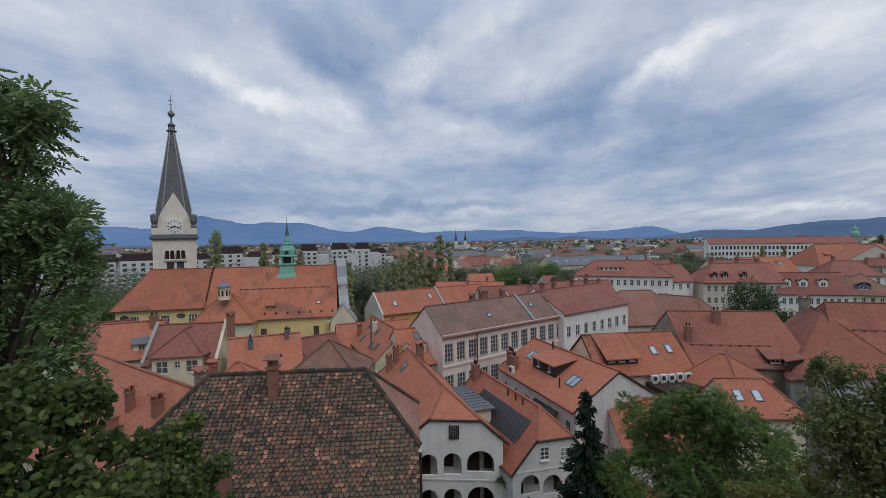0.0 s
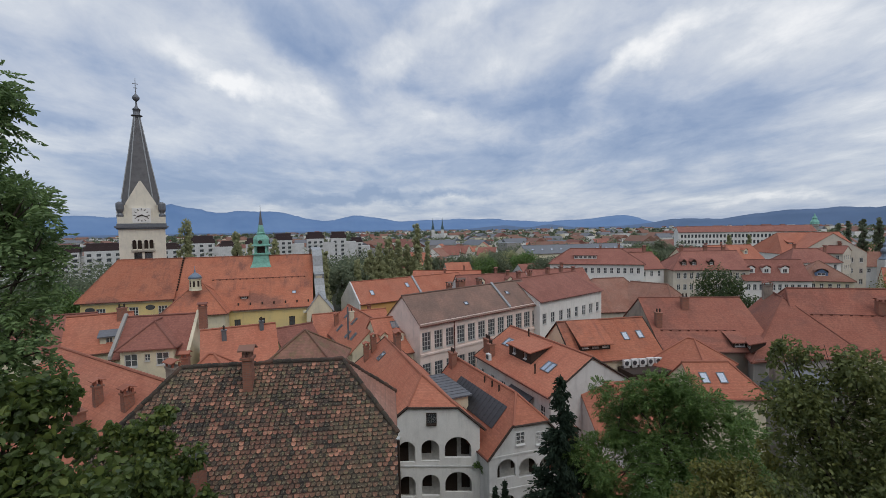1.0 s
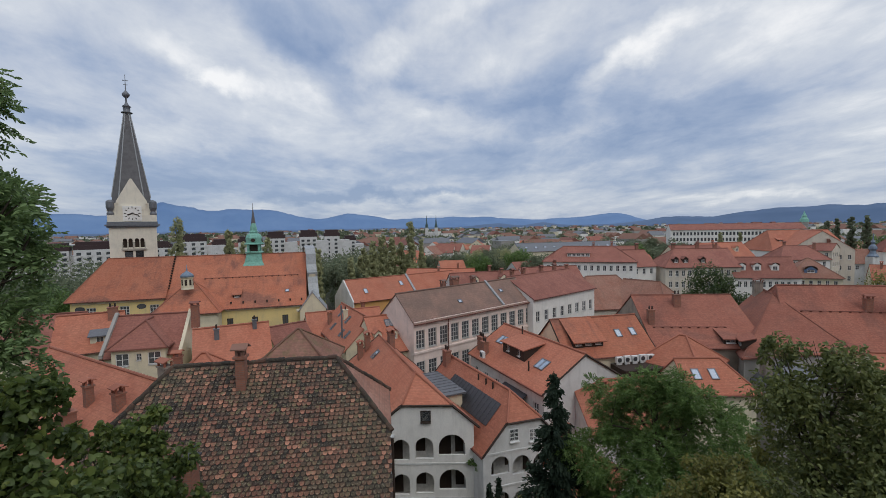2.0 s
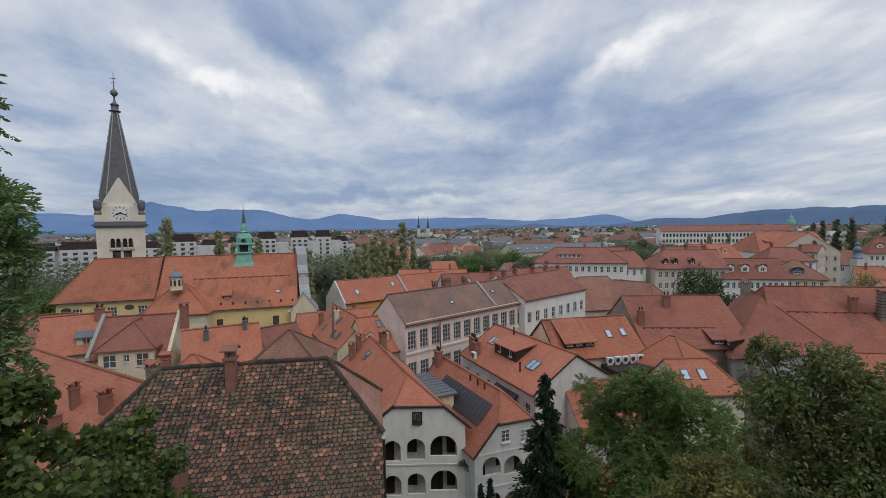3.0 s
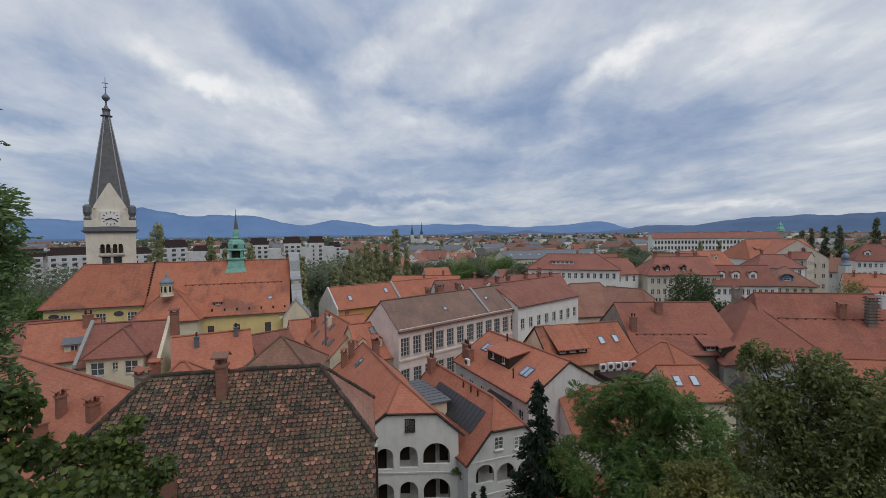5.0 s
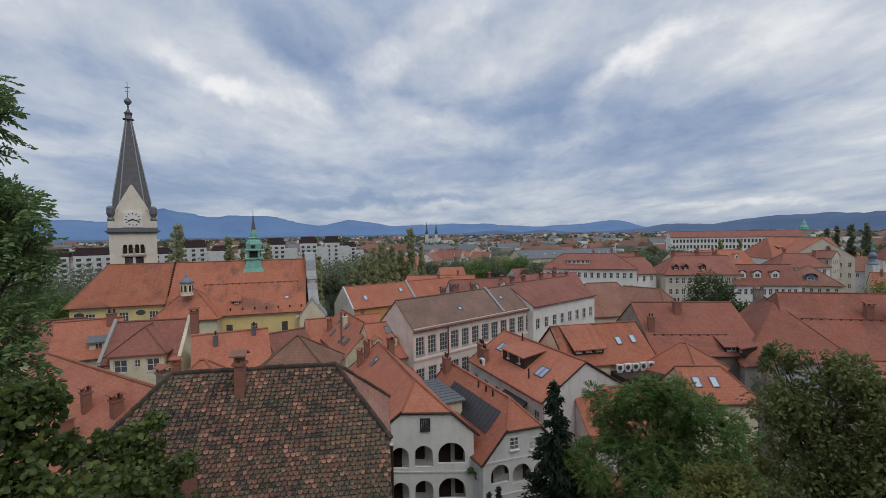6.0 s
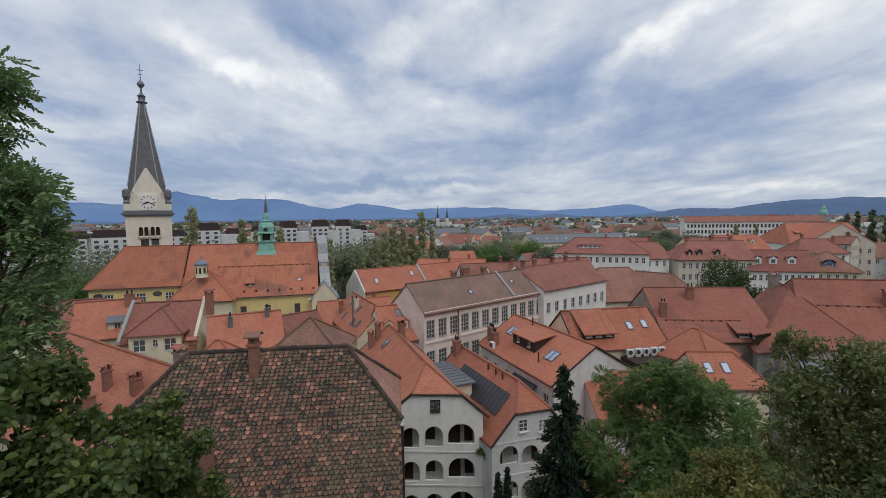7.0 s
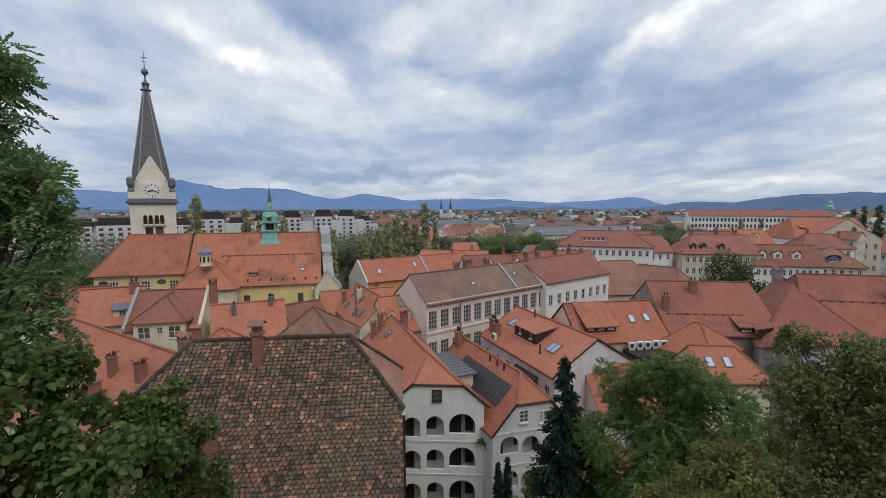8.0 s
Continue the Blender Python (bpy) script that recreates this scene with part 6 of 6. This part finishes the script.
# ---- trees ----
LEAF_DARK = leaf_material("dark_green_leaves", ((0.03, 0.045, 0.018), (0.05, 0.08, 0.028), (0.075, 0.11, 0.036), (0.11, 0.14, 0.045)))
LEAF_ROBINIA = leaf_material("robinia_leaflets", ((0.09, 0.135, 0.057), (0.148, 0.22, 0.088), (0.215, 0.305, 0.118), (0.295, 0.375, 0.152)))
LEAF_MID = leaf_material("fresh_green_leaves", ((0.065, 0.115, 0.040), (0.115, 0.19, 0.055), (0.165, 0.25, 0.072), (0.225, 0.305, 0.09)))
LEAF_SLOPE = leaf_material("dull_olive_leaves", ((0.070, 0.088, 0.036), (0.12, 0.145, 0.052), (0.185, 0.205, 0.066), (0.28, 0.275, 0.09)))
LEAF_OLIVE = leaf_material("yellowing_leaves", ((0.11, 0.12, 0.042), (0.175, 0.18, 0.055), (0.25, 0.24, 0.066), (0.36, 0.30, 0.085)))
LEAF_HAZEL = leaf_material("broad_hazel_leaves", ((0.041, 0.062, 0.022), (0.076, 0.110, 0.034), (0.124, 0.166, 0.044), (0.262, 0.289, 0.068)))
LEAF_SPRUCE = leaf_material("spruce_needles", ((0.016, 0.029, 0.018), (0.026, 0.046, 0.029), (0.039, 0.062, 0.036), (0.052, 0.078, 0.046)), 0.7)
# lightened for distance, haze put into the leaf colour; far leaves greyed too
LEAF_FAR = leaf_material("hazed_far_foliage", ((0.11, 0.135, 0.09), (0.15, 0.18, 0.11), (0.19, 0.215, 0.13), (0.25, 0.265, 0.155)), 0.8)
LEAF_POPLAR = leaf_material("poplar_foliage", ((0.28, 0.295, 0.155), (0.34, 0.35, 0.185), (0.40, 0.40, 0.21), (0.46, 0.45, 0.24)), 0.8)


def leaf_cloud(name, centres, ways, lengths, widths, mat, parent, fold=0.25, gen=None, far=False, face=None):
    """Leaves as small folded blades: one at each centre, pointing its way."""
    gen = gen or np.random.default_rng(1)
    c = np.asarray(centres, float)
    d = np.asarray(ways, float)
    d /= np.linalg.norm(d, axis=1, keepdims=True) + 1e-9
    up = gen.normal(size=c.shape) * 0.7 + np.array((0, 0, 1.0))
    if face is not None:
        up = face + gen.normal(size=c.shape) * 0.35
    side = np.cross(d, up)
    side /= np.linalg.norm(side, axis=1, keepdims=True) + 1e-9
    nrm = np.cross(side, d)
    L, W = np.asarray(lengths)[:, None], np.asarray(widths)[:, None]
    def rim(along, across, bend):
        return c + d * L * along + side * W * across + nrm * (W * bend * fold - L * (0.1 if along > 0.4 else 0.0))

    k = 4 if far else 8
    v = np.stack([rim(-0.5, 0, 0), rim(0.05, 0.5, 1), rim(0.5, 0, 0), rim(0.05, -0.5, 1)], 1).reshape(-1, 3) if far else np.stack([rim(-0.5, 0, 0), rim(-0.3, 0.4, 0.8), rim(0.02, 0.5, 1), rim(0.32, 0.32, 0.6), rim(0.52, 0, 0), rim(0.32, -0.32, 0.6), rim(0.02, -0.5, 1), rim(-0.3, -0.4, 0.8)], 1).reshape(-1, 3)
    n = len(c)
    base = (np.arange(n) * k)[:, None]
    f = base + np.array((0, 1, 2, 3)) if far else np.concatenate([base + np.array((0, 1, 2, 3, 4)), base + np.array((0, 4, 5, 6, 7))], 0)
    me = bpy.data.meshes.new(name)
    me.vertices.add(len(v))
    me.vertices.foreach_set("co", v.ravel())
    me.loops.add(f.size)
    me.loops.foreach_set("vertex_index", f.ravel().astype(np.int32))
    me.polygons.add(len(f))
    me.polygons.foreach_set("loop_start", np.arange(0, f.size, f.shape[1], dtype=np.int32))
    me.update(calc_edges=True)
    me.validate()
    me.materials.append(mat)
    ob = new(name, me)
    ob.parent = parent
    return ob


def clump_points(gen, clumps, count, shell=0.55):
    """Points in a set of uneven balls (x, y, z, radius), denser towards their skins."""
    cl = np.asarray(clumps, float)
    w = cl[:, 3] ** 1.7
    pick = gen.choice(len(cl), count, p=w / w.sum())
    d = gen.normal(size=(count, 3))
    d /= np.linalg.norm(d, axis=1, keepdims=True)
    lump = 1 + 0.28 * np.sin(d[:, 0] * 5 + pick) * np.cos(d[:, 1] * 4 + pick * 2.0) + gen.normal(size=count) * 0.1
    r = (shell + (1 - shell) * gen.random(count) ** 0.6) * lump
    return cl[pick, :3] + d * (r * cl[pick, 3])[:, None], d


def tufts(gen, clumps, n=4):
    """Breaks each clump into smaller ones, so that the crown has gaps and an uneven outline."""
    return [(x + v[0], y + v[1], z + v[2] * 0.8, r * gen.uniform(0.32, 0.6)) for x, y, z, r in clumps for v in gen.normal(size=(n, 3)) * r * 0.5]


def limbs(tree, foot, top, clumps, thick, gen):
    bm = bmesh.new()
    foot, top = Vector(foot), Vector(top)
    prev, r = foot, thick
    for i in range(1, 6):
        p = foot.lerp(top, i / 5) + Vector(gen.normal(size=3) * thick * 0.8)
        tube(bm, prev, p, r, r * 0.8, 7)
        prev, r = p, r * 0.8
    part("trunk", bm, BARK, tree)
    for c in clumps[::max(1, len(clumps) // 13)]:
        bm = bmesh.new()
        end = Vector(c[:3])
        f = 0.35 + 0.6 * gen.random()
        a = foot.lerp(top, min(f, 0.95))
        mid = a.lerp(end, 0.5) + Vector((0, 0, 0.08 * (end - a).length))
        tube(bm, a, mid, thick * 0.35, thick * 0.2, 5)
        tube(bm, mid, end, thick * 0.2, thick * 0.06, 5)
        for _ in range(4):
            tw = end + Vector(gen.normal(size=3)) * c[3] * 0.6
            tube(bm, mid.lerp(end, 0.6), tw, thick * 0.08, thick * 0.03, 4)
        part("limb", bm, BARK, tree)


def broad_tree(label, foot, top, clumps, count, leaf, mat, thick, seed, kind="tree", split=5, far=False):
    gen = np.random.default_rng(seed)
    t = thing(kind, label, kind, Matrix.Translation(foot))
    rel = [(x - foot[0], y - foot[1], z - foot[2], r) for x, y, z, r in clumps]
    limbs(t, (0, 0, 0), (top[0] - foot[0], top[1] - foot[1], top[2] - foot[2]), rel, thick, gen)
    p, d = clump_points(gen, tufts(gen, rel, split) if split else rel, count, 0.4)
    ways = d + gen.normal(size=p.shape) * 0.7 + np.array((0, 0, -0.5))
    face = None
    if far:
        face = d + np.array((0, 0, 0.35))
        ways = np.cross(d, gen.normal(size=p.shape))
    L = leaf[0] * (0.65 + 0.7 * gen.random(count))
    leaf_cloud("crown", p, ways, L, L * leaf[1], mat, t, gen=gen, far=far, face=face)
    return t


def feather_tree(label, foot, top, clumps, sprays, size, mat, thick, seed):
    """A tree of pinnate leaves: each spray is a stalk with paired leaflets."""
    gen = np.random.default_rng(seed)
    t = thing("tree", label, "tree", Matrix.Translation(foot))
    rel = [(x - foot[0], y - foot[1], z - foot[2], r) for x, y, z, r in clumps]
    limbs(t, (0, 0, 0), (top[0] - foot[0], top[1] - foot[1], top[2] - foot[2]), rel, thick, gen)
    p, d = clump_points(gen, tufts(gen, rel, 5), sprays, 0.35)
    axis = d + gen.normal(size=p.shape) * 0.45 + np.array((0.1, -0.1, -0.25))
    axis /= np.linalg.norm(axis, axis=1, keepdims=True)
    side = np.cross(axis, np.array((0, 0, 1.0)) + gen.normal(size=p.shape) * 0.3)
    side /= np.linalg.norm(side, axis=1, keepdims=True) + 1e-9
    cs, ws = [], []
    pairs = 6
    for i in range(pairs):
        f = (i + 0.6) / pairs
        droop = np.array((0, 0, -0.22)) * f * f
        for s in (-1, 1):
            cs.append(p + (axis * f + droop) * size + side * s * size * 0.15)
            ws.append(side * s + axis * 0.55 + gen.normal(size=p.shape) * 0.18)
    cs.append(p + (axis * 1.08 + np.array((0, 0, -0.22))) * size)
    ws.append(axis)
    c, w = np.concatenate(cs), np.concatenate(ws)
    L = size * 0.3 * (0.8 + 0.4 * gen.random(len(c)))
    leaf_cloud("crown", c, w, L, L * 0.45, mat, t, gen=gen)
    return t


feather_tree("leafy robinia with dark green feathered leaves on the hillside", (-5.9, 5.2, 17.2), (-5.3, 5.3, 26.6),
             ((-5.50, 5.35, 27.00, 0.39), (-5.19, 5.36, 26.60, 0.34), (-4.86, 5.31, 26.45, 0.17), (-5.59, 5.36, 25.99, 0.69), (-5.04, 5.42, 26.05, 0.19), (-4.92, 5.29, 25.29, 0.33), (-4.58, 5.32, 25.38, 0.15),
              (-4.46, 5.40, 24.95, 0.17), (-5.44, 5.37, 25.03, 0.79), (-4.84, 5.34, 24.68, 0.36), (-4.60, 5.30, 24.13, 0.21), (-5.29, 5.24, 24.15, 0.77), (-4.69, 5.21, 23.75, 0.28), (-5.24, 5.02, 23.41, 0.69), (-6.44, 5.40, 25.50, 0.95), (-6.44, 5.40, 23.80, 0.95)),
             3500, 0.235, LEAF_ROBINIA, 0.16, 3)
broad_tree("hazel shrub with broad rounded green leaves", (-3.3, 3.4, 20.4), (-3.2, 3.4, 23.4),
           ((-3.3, 3.27, 23.5, 0.46), (-3.25, 3.6, 23.65, 0.32), (-2.98, 3.66, 23.72, 0.09), (-3.1, 3.07, 23.2, 0.5), (-3.05, 3.51, 23.22, 0.42), (-2.9, 3.37, 22.9, 0.38), (-3.6, 3.3, 22.9, 0.6)),
           7200, (0.064, 0.8), LEAF_HAZEL, 0.04, 5, "shrub")
broad_tree("dense hazel and ivy bush below the railing", (-3.1, 4.6, 18.6), (-3.0, 4.6, 22.4),
           ((-3.14, 4.63, 22.85, 0.3), (-2.92, 4.8, 22.66, 0.25), (-3.15, 4.41, 22.5, 0.48), (-2.82, 4.75, 22.3, 0.27), (-2.95, 4.54, 22.2, 0.36), (-3.36, 4.48, 22.93, 0.17), (-3.1, 4.5, 21.6, 0.7), (-2.9, 4.7, 21.4, 0.5), (-2.66, 4.85, 22.05, 0.3), (-2.62, 4.9, 21.7, 0.34)),
           11000, (0.058, 0.85), LEAF_HAZEL, 0.05, 6, "shrub")
broad_tree("dark-leaved hillside tree with sparse top shoots", (6.6, 6.4, 15.6), (6.2, 6.5, 22.0),
           ((5.77, 6.91, 22.95, 0.2), (5.94, 6.76, 22.66, 0.38), (6.30, 6.43, 22.86, 0.32), (6.14, 6.58, 22.2, 0.68), (6.55, 6.23, 22.5, 0.6), (5.78, 6.69, 21.8, 0.56), (6.4, 5.84, 21.87, 0.85), (5.95, 6.24, 21.3, 0.85), (5.5, 6.39, 20.96, 0.65), (6.0, 5.39, 21.2, 0.8), (5.7, 5.7, 20.8, 0.72), (7.2, 5.8, 22.2, 0.9)),
           21000, (0.064, 0.62), LEAF_SLOPE, 0.11, 7)
broad_tree("yellowing shrub with thin twigs on the slope", (4.8, 6.9, 16.6), (4.8, 6.9, 20.2),
           ((4.49, 7.34, 20.05, 0.42), (5.11, 7.41, 20.6, 0.38), (5.07, 6.7, 20.5, 0.56), (4.49, 6.62, 20.1, 0.54), (5.03, 5.96, 20.6, 0.45), (5.52, 7.11, 21.05, 0.33), (3.95, 7.53, 19.6, 0.4), (4.6, 7.0, 19.3, 0.7)),
           9000, (0.066, 0.6), LEAF_OLIVE, 0.05, 8, "shrub")
feather_tree("fresh green robinia with airy feathered crown", (10.3, 18.2, 8.6), (10.1, 18.2, 16.8),
             ((8.94, 19.0, 17.3, 1.05), (10.22, 18.35, 18.0, 0.8), (11.05, 17.86, 17.8, 0.95), (8.12, 19.37, 15.9, 1.2), (9.81, 18.57, 16.0, 1.8), (11.45, 17.6, 16.4, 1.4), (12.4, 16.95, 16.9, 0.9), (8.0, 18.33, 14.3, 1.35), (9.96, 17.35, 14.6, 2.0), (11.28, 16.51, 15.3, 1.4), (7.4, 18.58, 12.6, 1.2), (9.28, 17.72, 12.6, 1.9), (12.6, 16.2, 14.2, 1.5)),
             10000, 0.3, LEAF_MID, 0.2, 9)


def spruce(label, foot, height, radius, seed, count):
    gen = np.random.default_rng(seed)
    t = thing("conifer", label, "tree", Matrix.Translation(foot))
    bm = bmesh.new()
    tube(bm, (0, 0, 0), (0, 0, height), 0.16, 0.02, 7)
    part("trunk", bm, BARK, t)
    cs, ws = [], []
    tiers = int(height / 0.22)
    for i in range(tiers):
        f = i / tiers
        z = height * (0.08 + 0.92 * f)
        n = int(4 + 5 * (1 - f))
        for k in range(n):
            an = gen.random() * 6.283
            reach = radius * (1 - f) ** 0.8 * (0.65 + 0.5 * gen.random()) + 0.05
            m = max(8, int(count * (0.25 + reach)))
            s = gen.random(m) ** 0.7
            droop = -0.35 * reach * s + 0.12 * reach * s ** 3
            x = np.stack([np.cos(an) * reach * s, np.sin(an) * reach * s, z + droop], 1) + gen.normal(size=(m, 3)) * 0.045 * (1 + reach)
            cs.append(x)
            ws.append(np.stack([np.full(m, np.cos(an)), np.full(m, np.sin(an)), np.full(m, -0.5)], 1) + gen.normal(size=(m, 3)) * 0.5)
    c, w = np.concatenate(cs), np.concatenate(ws)
    L = 0.2 * (0.7 + 0.6 * gen.random(len(c)))
    leaf_cloud("crown", c, w, L, L * 0.36, LEAF_SPRUCE, t, gen=gen)


spruce("slender dark spruce beside the arcaded houses", (5.85, 18.9, 8.2), 10.3, 2.0, 12, 60)
spruce("small dark cypress in the yard", (4.6, 29.6, -0.2), 7.4, 0.7, 13, 60)
spruce("small dark cypress in the yard", (5.3, 29.9, -0.2), 7.6, 0.6, 14, 60)
broad_tree("yellow-green garden shrub in the yard", (6.6, 29.5, 0.2), (6.6, 29.5, 4.6), ((6.4, 29.2, 4.8, 0.9), (7.4, 29.4, 5.2, 0.8), (6.9, 29.0, 3.6, 1.1)), 1500, (0.16, 0.6), LEAF_OLIVE, 0.06, 15, "shrub")
broad_tree("hanging plant in the arcade", (4.35, 35.6, 4.9), (4.35, 35.6, 5.3), ((4.35, 35.5, 5.35, 0.4), (4.6, 35.4, 5.1, 0.35), (4.1, 35.5, 5.5, 0.25)), 500, (0.14, 0.5), LEAF_MID, 0.02, 16, "plant")


# ---- trees among the houses and beyond ----
def town_tree(label, x, y, h, r, mat, seed, slim=1.0, leaf=0.55, count=900, low=0.25):
    gen = np.random.default_rng(seed)
    n = 64 if slim > 1.5 else 30
    cl = []
    for i in range(n):
        f = (i + 0.5) / n
        an = gen.random() * 6.28
        if slim > 1.5:
            # shoots that climb close to the stem, widest low down
            rad = r * min(1.0, 0.55 + 1.6 * f) * (1.12 - 0.85 * f)
            q = rad * 0.62 * math.sqrt(gen.random())
            cl.append((x + q * math.cos(an), y + q * math.sin(an), -3 + h * (0.1 + 0.87 * f), max(rad * gen.uniform(0.28, 0.46), r * 0.16)))
        else:
            q = r * 0.78 * math.sqrt(gen.random())
            top = low + (0.9 - low) * (1 - 0.55 * (q / r) ** 2)
            cl.append((x + q * math.cos(an), y + q * math.sin(an), -3 + h * (low + (top - low) * gen.random() ** 0.7), r * gen.uniform(0.24, 0.42)))
    return broad_tree(label, (x, y, -3), (x, y, -3 + h * 0.8), cl, count, (leaf, 0.75), mat, 0.012 * h, seed, split=0, far=True)


def bearing(deg, dist):
    return dist * math.sin(radians(deg)), dist * math.cos(radians(deg))


# tall poplars: bearing, distance, height, radius
for i, (deg, dist, h, r) in enumerate(((-27.6, 150, 32, 5.6), (-22.4, 190, 28, 5.0), (-21.0, 195, 23, 4.4), (-18.3, 175, 25, 4.6), (-15.4, 150, 20, 4.2), (-12.6, 160, 21, 4.4), (-6.8, 160, 20.5, 4.6), (-5.8, 165, 23, 4.8), (-4.5, 168, 25, 5.2), (-3.3, 170, 24, 4.8), (-2.1, 172, 22, 4.4), (-8.6, 150, 18, 3.8),
                                       (-0.9, 172, 30, 5.0), (0.5, 176, 23, 3.4), (-7.4, 160, 18, 3.0), (-13.0, 140, 21, 2.8), (-12.4, 128, 18, 2.4), (44.1, 250, 27.4, 3.6), (44.8, 246, 28.5, 3.2), (45.8, 235, 29, 3.6), (46.9, 230, 29.4, 3.8), (49.4, 225, 31.8, 4.4), (35.2, 270, 22, 3.6), (37.0, 275, 22, 3.4), (50.5, 230, 28, 4))):
    x, y = bearing(deg, dist)
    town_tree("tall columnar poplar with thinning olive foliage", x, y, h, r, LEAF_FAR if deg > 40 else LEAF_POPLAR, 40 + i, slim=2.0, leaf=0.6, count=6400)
# broad crowns: bearing, distance, height, radius
for i, (deg, dist, h, r) in enumerate(((-10.5, 150, 17, 6), (-8.8, 158, 16, 6), (-6.5, 175, 17, 6), (-2.0, 185, 18, 6), (2.0, 190, 16, 6), (4.5, 230, 15, 7), (11.0, 210, 17, 8), (12.8, 200, 18, 8), (13.8, 185, 14, 5), (9.4, 240, 16, 8), (7.2, 235, 15, 7),
                                       (34.6, 97, 20.4, 6.2), (22.0, 100, 12.5, 3.6), (20.2, 98, 12, 2.8), (-34, 150, 14, 6), (-38, 160, 14, 7), (-30.5, 170, 14, 6), (-42, 150, 14, 7), (-24, 200, 16, 7), (-19.5, 215, 16, 7), (30.5, 265, 20, 8), (28.5, 285, 19, 9), (43.5, 250, 22, 8), (48.4, 120, 18.5, 6.5), (50.2, 118, 17, 6), (40.0, 260, 20, 8), (-14.2, 165, 15, 5), (8.0, 185, 16, 7), (9.5, 192, 17, 7.5), (15.5, 190, 16.5, 7), (24.5, 215, 18, 8), (26.5, 222, 19, 8), (28.0, 228, 18.5, 8), (25.4, 240, 18, 7), (43.0, 262, 24, 8), (47.8, 245, 25, 8))):
    x, y = bearing(deg, dist)
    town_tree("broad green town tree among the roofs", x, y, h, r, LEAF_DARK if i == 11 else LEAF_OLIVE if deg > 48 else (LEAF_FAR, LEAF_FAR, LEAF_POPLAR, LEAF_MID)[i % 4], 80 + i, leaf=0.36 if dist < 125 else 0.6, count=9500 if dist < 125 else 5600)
# woods and gardens of the plain, too many to count
gen = np.random.default_rng(77)
cl = []
for _ in range(3400):
    deg = gen.uniform(-54, 58)
    dist = 190 * math.exp(gen.random() * 2.6)
    if dist < 215 and 3 < deg:
        continue
    if -44 < deg < -9 and 230 < dist < 375 and gen.random() < 0.75:
        continue
    x, y = bearing(deg, dist)
    h = gen.uniform(7, 15)
    for k in range(3):
        cl.append((x + gen.normal() * 3, y + gen.normal() * 3, -3 + h * gen.uniform(0.35, 0.85), gen.uniform(2.2, 4.2)))
for _ in range(170):
    x, y = bearing(gen.uniform(3, 36), gen.uniform(200, 430))
    h = gen.uniform(11, 18)
    for k in range(3):
        cl.append((x + gen.normal() * 2.5, y + gen.normal() * 2.5, -3 + h * gen.uniform(0.3, 0.85), gen.uniform(2.2, 3.8)))
for _ in range(330):
    x, y = bearing(gen.uniform(-48, -4), gen.uniform(170, 235))
    h = gen.uniform(13, 20)
    for k in range(3):
        cl.append((x + gen.normal() * 2.5, y + gen.normal() * 2.5, -3 + h * gen.uniform(0.3, 0.85), gen.uniform(2.2, 3.8)))
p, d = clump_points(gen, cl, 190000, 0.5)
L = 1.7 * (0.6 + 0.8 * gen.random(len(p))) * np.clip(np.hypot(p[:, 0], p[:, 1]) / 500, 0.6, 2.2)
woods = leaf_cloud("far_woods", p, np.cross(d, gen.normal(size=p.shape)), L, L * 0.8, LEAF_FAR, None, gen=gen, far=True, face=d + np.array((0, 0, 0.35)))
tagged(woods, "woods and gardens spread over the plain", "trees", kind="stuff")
